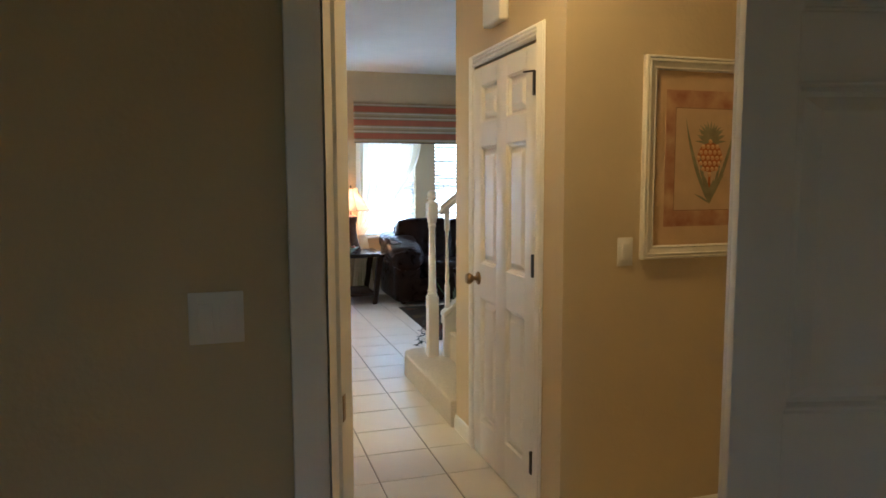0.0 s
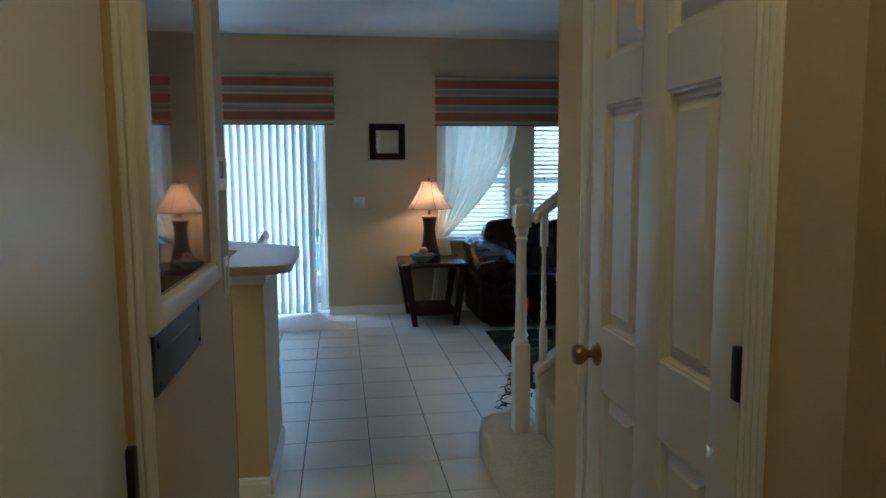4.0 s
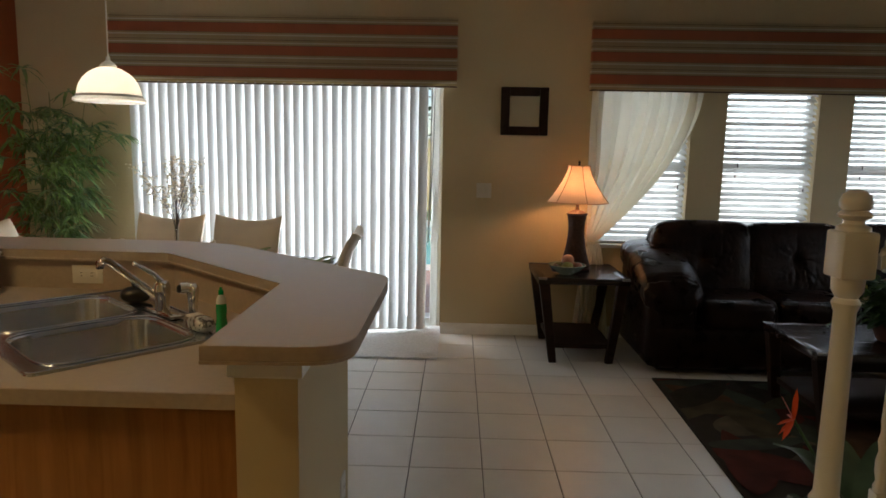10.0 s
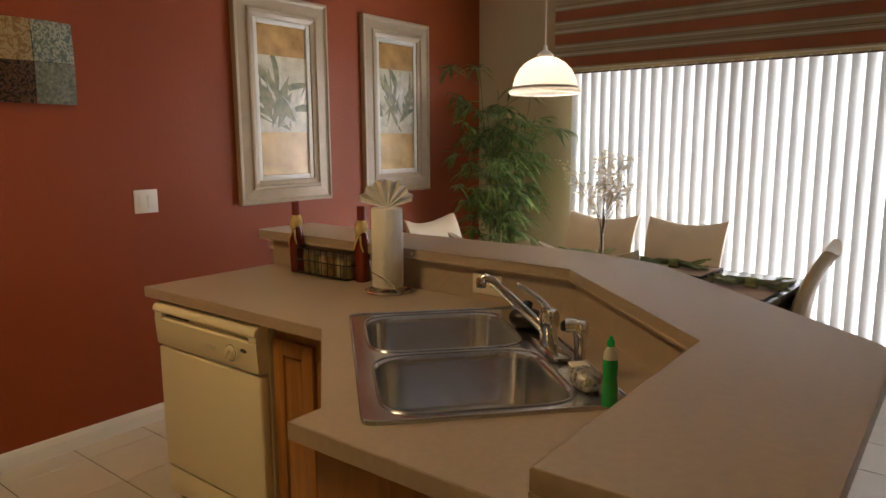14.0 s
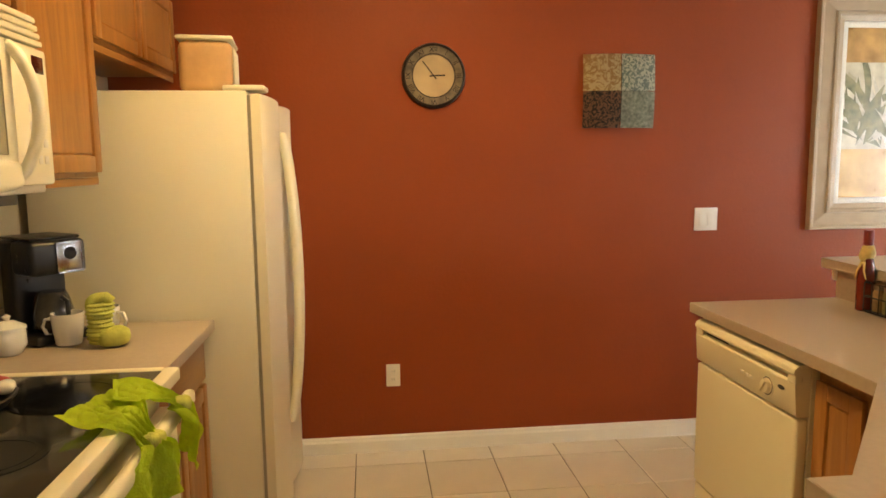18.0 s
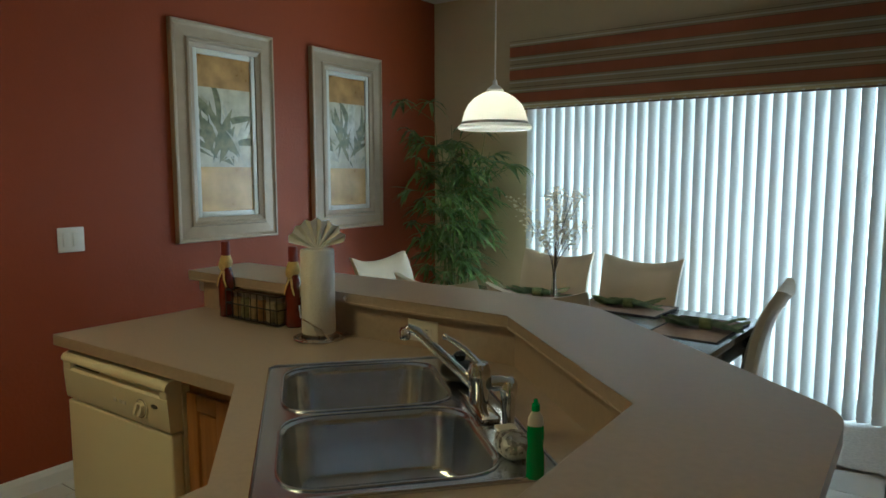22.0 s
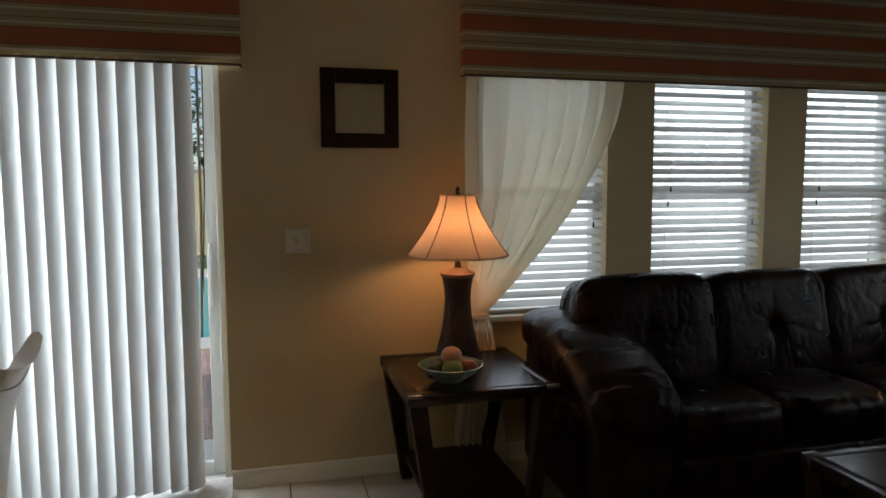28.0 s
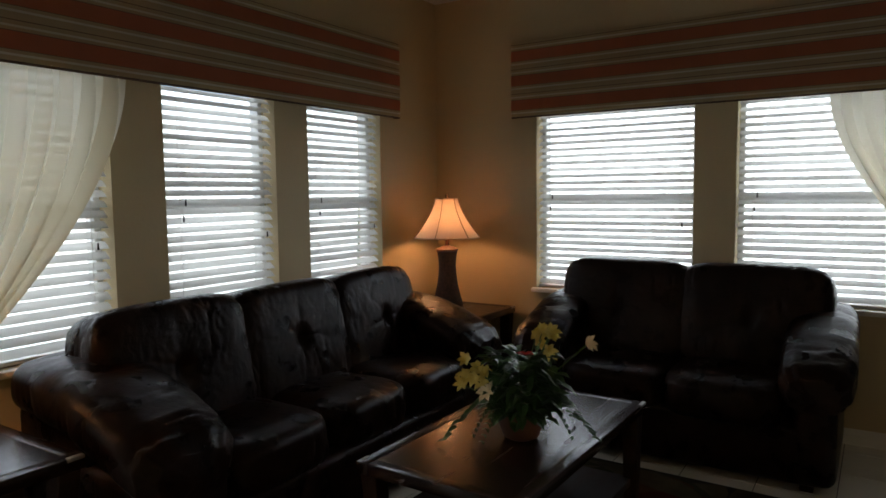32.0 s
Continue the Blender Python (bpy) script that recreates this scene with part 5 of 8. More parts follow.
for i, c in enumerate(SPICE):
    j = part("jar", lathe([(0.018, 0.0), (0.02, 0.004), (0.02, 0.07), (0.015, 0.078)], 14, (-0.122 + 0.049 * i, 0, 0.007)), mat("spice_fill", c, 0.35, scale=60, vary=0.3, coat=0.3), rack, "small glass spice jar")
    part("lid", lathe([(0.018, 0.078), (0.018, 0.095), (0.0, 0.096)], 14, (-0.122 + 0.049 * i, 0, 0.007)), M_CORNER, j, "grey metal lid")

# cooking side: counter, stove, microwave, cabinets, refrigerator
ct = thing("stove_counter", (-1.3, 3.24, 0), 0, "taupe laminate counter between stove and refrigerator", "countertop")
part("slab", box(0.012, 0.603, 0.0, 0.63, 0.888, 0.926, 0.004), M_LAMI, ct)
part("backsplash", box(0.012, 0.603, 0.0, 0.02, 0.9265, 1.02, 0.003), M_LAMI, ct)
bc = thing("base_cabinet", (-1.285, 3.24, 0), 0, "honey oak base cabinet with drawer and raised-panel door", "base cabinet")
part("carcass", box(0.0, 0.585, 0.0, 0.575, 0.1, 0.887), M_OAK, bc)
part("toe_kick", box(0.0, 0.585, 0.0, 0.5, 0.0, 0.099), M_BLACK, bc)
part("drawer_front", box(0.012, 0.573, 0.5755, 0.594, 0.72, 0.868, 0.006), M_OAKH, bc)
cab_door("cabinet_door", 0.28, 0.57, (0.29, 0.5755, 0.13), 0, bc)
cab_door("cabinet_door", 0.28, 0.57, (0.005, 0.5755, 0.13), 0, bc)

M_CERAM = mat("black_ceramic_glass", (0.045, 0.043, 0.04), 0.1, scale=30, vary=0.2, coat=0.3)
M_BURN = mat("burner_black", (0.006, 0.006, 0.007), 0.1, vary=0.1)
st = thing("stove", (-0.695, 3.25, 0), 0, "cream range with black glass cooktop, towels on its handle", "stove")
part("body", box(0.0, 0.755, 0.02, 0.6, 0.02, 0.9), M_APPL, st)
rim = box(0.0, 0.755, 0.0, 0.03, 0.9, 0.936, 0.005)
box(0.0, 0.755, 0.62, 0.66, 0.9, 0.936, 0.008, rim)
box(0.0, 0.03, 0.03, 0.62, 0.9, 0.936, 0.005, rim)
box(0.725, 0.755, 0.03, 0.62, 0.9, 0.936, 0.005, rim)
part("cooktop_rim", rim, M_APPL, st)
part("glass_top", box(0.03, 0.725, 0.03, 0.62, 0.905, 0.933), M_CERAM, st)
for bx, by, r in ((0.2, 0.46, 0.125), (0.54, 0.46, 0.1), (0.2, 0.18, 0.1), (0.54, 0.18, 0.125)):
    part("burner", lathe([(0.0, 0.0), (r, 0.0), (r, 0.0012), (0.0, 0.0012)], 40, (bx, by, 0.9332)), M_BURN, st, "black burner disc")
    part("burner_ring", lathe([(r * 0.78, 0.0), (r * 0.8, 0.0), (r * 0.8, 0.0006), (r * 0.78, 0.0006)], 40, (bx, by, 0.9346), close=False), M_CERAM, st)
part("oven_door", box(0.004, 0.751, 0.6005, 0.645, 0.2, 0.83, 0.008), M_APPL, st)
part("oven_window", box(0.14, 0.61, 0.6455, 0.648, 0.38, 0.68, 0.002), M_BURN, st)
hnd = part("oven_handle", box(0.03, 0.725, 0.675, 0.705, 0.845, 0.885, 0.014, seg=3), M_APPL, st)
for x in (0.06, 0.68):
    part("handle_post", box(x, x + 0.02, 0.646, 0.68, 0.83, 0.87, 0.004), M_APPL, hnd)
part("drawer", box(0.004, 0.751, 0.6005, 0.64, 0.03, 0.19, 0.006), M_APPL, st)
part("back_panel", box(0.0, 0.755, 0.0, 0.03, 0.937, 1.06, 0.01), M_APPL, st)
M_CLOTH = mat("olive_lime_cloth", (0.5, 0.52, 0.12), 0.9, scale=50, vary=0.15, bump=0.7, bump_scale=240, spec=0.1)
M_LIME = mat("lime_towel", (0.6, 0.76, 0.06), 0.9, scale=50, vary=0.12, bump=0.7, bump_scale=240, spec=0.1)


def towel(place, rz, w, back, front, seed, label):
    """A quilted towel knotted round a bar: one flap lies back over the top, the other falls down the front."""
    t = thing("kitchen_towel", place, rz, label, "towel", "lime green kitchen towels")
    rings = [(0.2, -0.75 * back, 0.022), (-0.22, -0.4 * back, 0.02), (0.22, 0.55 * front, 0.024), (-0.2, 0.85 * front, 0.022), (-0.1, -0.8 * back, 0.018)]
    bm = bmesh.new()
    rows = []
    for j in range(57):
        f = j / 56
        s = -back + (back + front) * f
        if s < 0:
            y, z = s, 0.012 + 0.045 * min(1, -s / 0.055) + 0.006 * math.sin(s * 40 + seed)
        else:
            a = min(s / 0.05, 1.0) * math.pi / 2
            y, z = 0.03 * math.sin(a), 0.012 - 0.03 * (1 - math.cos(a)) - max(0, s - 0.05)
        pinch = math.exp(-(s / 0.045) ** 2)
        wd = w * (1.0 - 0.66 * pinch) * (0.85 if s < 0 else 0.8 + 0.2 * s / front)
        row = []
        for i in range(61):
            u = i / 60 - 0.5
            fold = 0.012 * math.sin(u * 12 + seed + f * 2) * (0.3 + f) + 0.022 * noise.noise(Vector((u * 5, f * 5, seed * 3))) + 0.012 * pinch * math.sin(u * 40 + seed)
            hem = 0.003 if max(abs(u) * 2, abs(2 * f - 1)) > 0.95 else 0.0
            stitch = sum(0.006 * math.exp(-((math.hypot((u - cu_) * wd, s - cs_) - cr_) / 0.004) ** 2) for cu_, cs_, cr_ in rings)
            skew = 0.03 * f * math.sin(seed) - min(0, s) * 0.4 * math.cos(seed * 2)
            end = 0.02 * u * math.cos(seed * 5) * (1 if s > 0 else -1) * abs(2 * f - 1)
            bump_ = hem - stitch
            row.append(bm.verts.new((u * wd + skew, y + ((fold + bump_) if s > 0 else end), z + (-end if s > 0 else abs(fold) * 0.6 + 0.004 + bump_))))
        rows.append(row)
    for a, b in zip(rows, rows[1:]):
        for i in range(60):
            bm.faces.new((a[i], a[i + 1], b[i + 1], b[i]))
    bmesh.ops.solidify(bm, geom=bm.faces[:], thickness=0.004)
    cl = part("cloth", bm, M_LIME, t)
    part("knot", cushion(0, 0.012, 0.012, w * 0.26, 0.04, 0.032, 2.6, nu=26, nv=16, wrinkle=0.12, seed=seed), M_CLOTH, cl, "olive knotted band")
    return t


towel((-0.485, 3.955, 0.893), 14, 0.2, 0.13, 0.15, 0.5, "lime green towel knotted over the oven handle")
towel((-0.28, 3.955, 0.893), -16, 0.21, 0.16, 0.15, 2.2, "lime green towel draped over the oven handle and cooktop")
M_RELISH = mat("painted_ceramic_red", (0.4, 0.03, 0.02), 0.3, scale=25, vary=0.3)
M_GLAZE = mat("white_glaze", (0.78, 0.76, 0.7), 0.2, vary=0.03, coat=0.3)
dish = thing("spoon_rest", (-0.41, 3.54, 0.9345), 20, "painted ceramic dish in red, white and black on the cooktop", "dish")
part("dish", lathe([(0.05, 0.0), (0.085, 0.006), (0.112, 0.032), (0.107, 0.034), (0.082, 0.014), (0.0, 0.01)], 14, squash=(1, 0.85)), M_BLACK, dish, "black glazed dish")
part("inlay", cushion(-0.02, -0.01, 0.026, 0.1, 0.13, 0.034, 2.4, wrinkle=0.22), mat("cream_painted_ceramic", (0.62, 0.56, 0.4), 0.4, color2=(0.4, 0.2, 0.08), scale=22, vary=0.3), dish, "cream painted middle")
part("rim_patch", cushion(-0.078, 0.0, 0.038, 0.04, 0.15, 0.034, 2.4, wrinkle=0.14), M_RELISH, dish, "red painted rim")
part("rim_patch", cushion(-0.045, 0.065, 0.034, 0.06, 0.04, 0.03, 2.4, wrinkle=0.14), M_GLAZE, dish, "white painted rim")

mw = thing("microwave", (-0.7, 3.24, 1.4), 0, "cream over-the-range microwave with window and curved handle", "microwave")
part("body", box(0.0, 0.76, 0.0, 0.37, 0.0, 0.43, 0.006), M_APPL, mw)
part("door", box(0.185, 0.757, 0.3705, 0.405, 0.02, 0.345, 0.02, seg=3), M_APPL, mw)
part("window", box(0.25, 0.7, 0.4055, 0.4085, 0.09, 0.29, 0.004), mat("microwave_window", (0.3, 0.28, 0.2), 0.12, scale=8, vary=0.04), mw, "pale shaded window")
part("bottom_lip", cushion(0.47, 0.395, 0.045, 0.57, 0.06, 0.075, 4, nu=24, nv=12), M_APPL, mw)
part("control_panel", box(0.003, 0.18, 0.3705, 0.395, 0.02, 0.345, 0.008), M_APPL, mw)
part("clock_display", box(0.03, 0.085, 0.3955, 0.398, 0.285, 0.325, 0.001), mat("display_red_dark", (0.05, 0.008, 0.004), 0.15), mw, "dark red display")
for r in range(5):
    for c in range(3):
        part("button", box(0.035 + c * 0.03, 0.055 + c * 0.03, 0.3955, 0.3965, 0.07 + r * 0.04, 0.09 + r * 0.04, 0.0004), M_PLATE, mw)
part("handle", tube([(0.205 - 0.012 * math.sin(math.pi * f), 0.4 + 0.052 * math.sin(math.pi * f) ** 0.6, 0.04 + 0.29 * f) for f in [i / 16 for i in range(17)]], 0.014, 12), M_APPL, mw)
for i in range(4):
    part("vent_slat", box(0.01, 0.75, 0.3705, 0.392 - 0.004 * i, 0.352 + 0.019 * i, 0.366 + 0.019 * i, 0.004), M_APPL, mw)
part("vent_hood", box(0.0, 0.76, 0.0, 0.3, -0.03, -0.001, 0.004), M_DWG, mw, "dark underside with grille")


def upper(name, x0, x1, z0, z1, label, doors, y1=3.55):
    c = thing(name, (x0, 3.24, z0), 0, label, "wall cabinet", "honey oak wall cabinets")
    w, h = x1 - x0, z1 - z0
    part("carcass", box(0, w, 0, y1 - 3.24, 0, h, 0.002), M_OAK, c)
    part("bottom_rail", box(0, w, y1 - 3.245, y1 - 3.2395, -0.025, -0.0005, 0.002), M_OAKH, c)
    dw_ = (w - 0.01 * (doors + 1)) / doors
    for i in range(doors):
        cab_door("cabinet_door", dw_, h - 0.03, (0.01 + i * (dw_ + 0.01), y1 - 3.2395, 0.015), 0, c)
    return c


upper("wall_cabinet", -1.2, -0.705, 1.43, 2.2, "honey oak wall cabinet beside the microwave", 1)
upper("wall_cabinet", -0.7, 0.06, 1.835, 2.2, "honey oak wall cabinet above the microwave", 2)
upper("wall_cabinet", -2.15, -1.21, 1.86, 2.2, "honey oak wall cabinets above the refrigerator", 2)
bk = thing("bread_box", (-1.62, 3.82, 1.7255), 6, "tan wooden bread box with pale front on the refrigerator", "bread box")
part("body", box(-0.13, 0.13, -0.09, 0.1, 0.0, 0.19, 0.03, seg=4), mat("tan_bread_box", (0.5, 0.3, 0.13), 0.5, scale=12, vary=0.15, bump=0.2, bump_scale=60), bk)
part("front_panel", box(-0.11, 0.11, 0.1005, 0.106, 0.02, 0.17, 0.004), M_APPL, bk, "pale front panel")
part("lid", box(-0.135, 0.135, -0.095, 0.105, 0.19, 0.205, 0.007), M_APPL, bk)

fr = thing("refrigerator", (-2.2, 3.27, 0), 0, "cream side-by-side refrigerator with long curved handles", "refrigerator")
part("cabinet", box(0.0, 0.895, 0.0, 0.74, 0.03, 1.715, 0.008), M_APPL, fr)
part("gasket", box(0.006, 0.889, 0.741, 0.752, 0.05, 1.7), mat("grey_gasket", (0.3, 0.27, 0.2), 0.7), fr, "grey door gasket")
part("hinge_cover", box(0.78, 0.885, 0.66, 0.8, 1.7155, 1.735, 0.006), M_APPL, fr)


def fridge_door(x0, x1):
    bm = bmesh.new()
    n = 12
    rows = []
    for i in range(n + 1):
        f = i / n
        y = 0.785 + 0.02 * math.sin(math.pi * f)
        rows.append((x0 + (x1 - x0) * f, y))
    pts = [(x0, 0.7525)] + [(x1, 0.7525)] + rows[::-1]
    bm = prism(pts, 0.06, 1.705, 0.006)
    return bm


for x0, x1, hx in ((0.004, 0.39, 0.365), (0.396, 0.891, 0.425)):
    d = part("door", fridge_door(x0, x1), M_APPL, fr)
    pts = []
    for i in range(25):
        f = i / 24
        pts.append((hx, 0.79 + 0.052 * math.sin(math.pi * f) ** 0.6, 0.36 + 1.23 * f))
    part("handle", tube(pts, 0.02, 14), M_APPL, d, "long curved cream handle")
disp = part("dispenser", box(0.1, 0.31, 0.79, 0.814, 0.95, 1.3, 0.006), M_APPL, fr, "water and ice dispenser")
# no recess here: a dark sheet on the front gives the niche its shade
part("dispenser_niche_shade", box(0.125, 0.285, 0.8142, 0.816, 0.98, 1.2), M_DWG, disp, "flat dark sheet painted as the niche's shade")
part("base_grille", box(0.01, 0.885, 0.7, 0.745, 0.0, 0.029), M_DWG, fr)

# on the stove counter
cm = thing("coffee_maker", (-1.1, 3.4, 0.9265), -38, "black and steel drip coffee maker with glass carafe", "coffee maker")
part("base", box(-0.1, 0.1, -0.11, 0.12, 0.0, 0.035, 0.012, seg=3), M_BLACK, cm)
part("column", box(-0.095, 0.095, -0.11, -0.02, 0.0355, 0.36, 0.015, seg=3), M_BLACK, cm)
part("brew_head", box(-0.1, 0.1, -0.019, 0.12, 0.24, 0.36, 0.02, seg=3), M_BLACK, cm)
part("front_plate", box(-0.085, 0.015, 0.1205, 0.126, 0.245, 0.355, 0.01), M_STEEL, cm, "brushed steel control plate")
scr = part("clock_face", lathe([(0.0, 0.0), (0.022, 0.0), (0.022, 0.004), (0.0, 0.004)], 24), M_BURN, cm, "small round display")
scr.matrix_basis = pose(-0.035, 0.1262, 0.312, -90)
part("carafe", lathe([(0.05, 0.0), (0.068, 0.02), (0.07, 0.06), (0.055, 0.12), (0.045, 0.14)], 24, (0, 0.05, 0.0365)), M_CERAM, cm, "dark glass carafe")
part("carafe_handle", tube([(0, 0.115, 0.16), (0, 0.145, 0.15), (0, 0.15, 0.1), (0, 0.125, 0.07)], 0.008, 8), M_BLACK, cm)
part("lid", box(-0.09, 0.09, -0.1, 0.1, 0.3605, 0.372, 0.006), M_BLACK, cm)

cm.scale = (0.86, 0.86, 0.88)


def mug(place, rz, label):
    m = thing("coffee_mug", place, rz, label, "mug", "white coffee mugs")
    part("cup", lathe([(0.03, 0.0), (0.036, 0.003), (0.043, 0.05), (0.046, 0.098), (0.043, 0.098), (0.039, 0.05), (0.03, 0.008), (0.0, 0.007)], 24), M_GLAZE, m)
    part("handle", tube([(0.042, 0, 0.08), (0.066, 0, 0.078), (0.075, 0, 0.055), (0.065, 0, 0.03), (0.04, 0, 0.022)], 0.006, 8), M_GLAZE, m)
    return m


mug((-1.012, 3.5, 0.9265), -95, "white ceramic coffee mug on the counter")
mug((-1.09, 3.578, 0.9265), 75, "white ceramic coffee mug behind a green cloth")
gt = thing("rolled_cloth", (-0.972, 3.622, 0.9265), 110, "lime green cloth rolled and propped by the mug", "cloth")
roll = bmesh.new()
rings = []
for j in range(49):
    f = j / 48
    z = 0.012 + 0.12 * f
    r = 0.04 - 0.008 * f + 0.0028 * math.sin(f * 60) + 0.004 * math.sin(f * 9)
    lean = -0.012 * math.sin(f * 2.6)
    rings.append([roll.verts.new((lean + r * math.cos(a) * 1.05, r * 0.85 * math.sin(a) + 0.002 * math.sin(3 * a + f * 20), z)) for a in [2 * math.pi * i / 28 for i in range(28)]])
for a, b in zip(rings, rings[1:]):
    for i in range(28):
        roll.faces.new((a[i], a[(i + 1) % 28], b[(i + 1) % 28], b[i]))
roll.faces.new(rings[0][::-1])
roll.faces.new(rings[-1])
part("pleated_roll", roll, M_CLOTH, gt, "pleated upright cloth")
curl = [(-0.012 - 0.024 * math.sin(a), 0.004, 0.128 + 0.02 * math.cos(a)) for a in [i * 0.3 for i in range(10)]]
part("curl", tube([(0.022, 0.0, 0.132), (0.006, 0.002, 0.149)] + curl, 0.017, 14, r_end=0.013), M_CLOTH, gt, "curled cloth end")
part("foot_roll", cushion(0.02, -0.006, 0.03, 0.095, 0.085, 0.06, 2.6, nu=32, nv=20, wrinkle=0.07, seed=6), M_CLOTH, gt, "rolled cloth foot")
sb = thing("sugar_bowl", (-0.915, 3.375, 0.9265), 0, "white lidded sugar bowl on the counter", "sugar bowl")
part("bowl", lathe([(0.028, 0.0), (0.034, 0.003), (0.048, 0.03), (0.046, 0.07), (0.043, 0.075), (0.0, 0.075)], 24), M_GLAZE, sb)
part("lid", lathe([(0.05, 0.0755), (0.048, 0.082), (0.02, 0.098), (0.007, 0.1), (0.012, 0.112), (0.0, 0.12)], 24), M_GLAZE, sb)
cr = thing("creamer", (-0.795, 3.335, 0.9265), 0, "white cream jug with sachets on the counter", "creamer")
part("jug", lathe([(0.026, 0.0), (0.032, 0.003), (0.04, 0.03), (0.036, 0.07), (0.041, 0.085), (0.037, 0.085), (0.032, 0.07), (0.0, 0.06)], 24), M_GLAZE, cr)
part("handle", tube([(0.035, 0.01, 0.075), (0.06, 0.012, 0.07), (0.06, 0.012, 0.035), (0.036, 0.01, 0.025)], 0.005, 8), M_GLAZE, cr)
part("sachets", cushion(0, 0, 0.09, 0.05, 0.04, 0.04, 2.5, wrinkle=0.2), M_PAPER, cr)
plate("wall_outlet", (-1.008, 3.24, 1.125), 0, "ivory outlet on the wall behind the counter", 0.07, 0.115, "outlet")

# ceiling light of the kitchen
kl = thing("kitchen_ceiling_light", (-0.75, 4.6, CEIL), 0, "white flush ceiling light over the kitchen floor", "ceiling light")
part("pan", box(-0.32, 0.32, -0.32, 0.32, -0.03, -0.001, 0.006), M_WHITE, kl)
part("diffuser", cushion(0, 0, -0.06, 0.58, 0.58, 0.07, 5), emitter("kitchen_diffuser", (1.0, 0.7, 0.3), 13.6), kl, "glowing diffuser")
# unseen rails, added to keep the diffuser's sideways light off the walls
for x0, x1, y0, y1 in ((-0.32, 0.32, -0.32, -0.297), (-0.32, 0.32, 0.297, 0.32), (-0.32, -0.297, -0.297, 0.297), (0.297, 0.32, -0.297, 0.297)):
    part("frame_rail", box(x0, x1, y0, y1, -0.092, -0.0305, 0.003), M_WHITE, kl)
fl = thing("foyer_ceiling_light", (1.5, 2.5, CEIL), 0, "white flush ceiling light in the foyer", "ceiling light")
part("pan", lathe([(0.17, -0.02), (0.17, -0.001), (0.0, -0.001)], 28), M_WHITE, fl)
part("diffuser", lathe([(0.0, -0.09), (0.08, -0.08), (0.14, -0.05), (0.155, -0.021), (0.0, -0.021)], 28), emitter("foyer_diffuser", (1.0, 0.57, 0.18), 17.4), fl, "glowing glass bowl")

# ---- dining ----
dt = thing("dining_table", (-0.457, 7.73, 0), -3.5, "black wooden dining table set with placemats", "dining table")
W2, D2 = 0.897, 0.485
part("tabletop", box(-W2, W2, -D2, D2, 0.715, 0.75, 0.006), M_BLKW, dt)
for sy in (-1, 1):
    part("apron", box(-W2 + 0.1, W2 - 0.1, sy * (D2 - 0.05) - 0.012, sy * (D2 - 0.05) + 0.012, 0.615, 0.7145, 0.003), M_BLKW, dt)
for sx in (-1, 1):
    part("apron", box(sx * (W2 - 0.05) - 0.012, sx * (W2 - 0.05) + 0.012, -D2 + 0.1, D2 - 0.1, 0.615, 0.7145, 0.003), M_BLKW, dt)
    for sy in (-1, 1):
        part("leg", box(sx * (W2 - 0.045) - 0.035, sx * (W2 - 0.045) + 0.035, sy * (D2 - 0.045) - 0.035, sy * (D2 - 0.045) + 0.035, 0.0, 0.7147, 0.005), M_BLKW, dt)


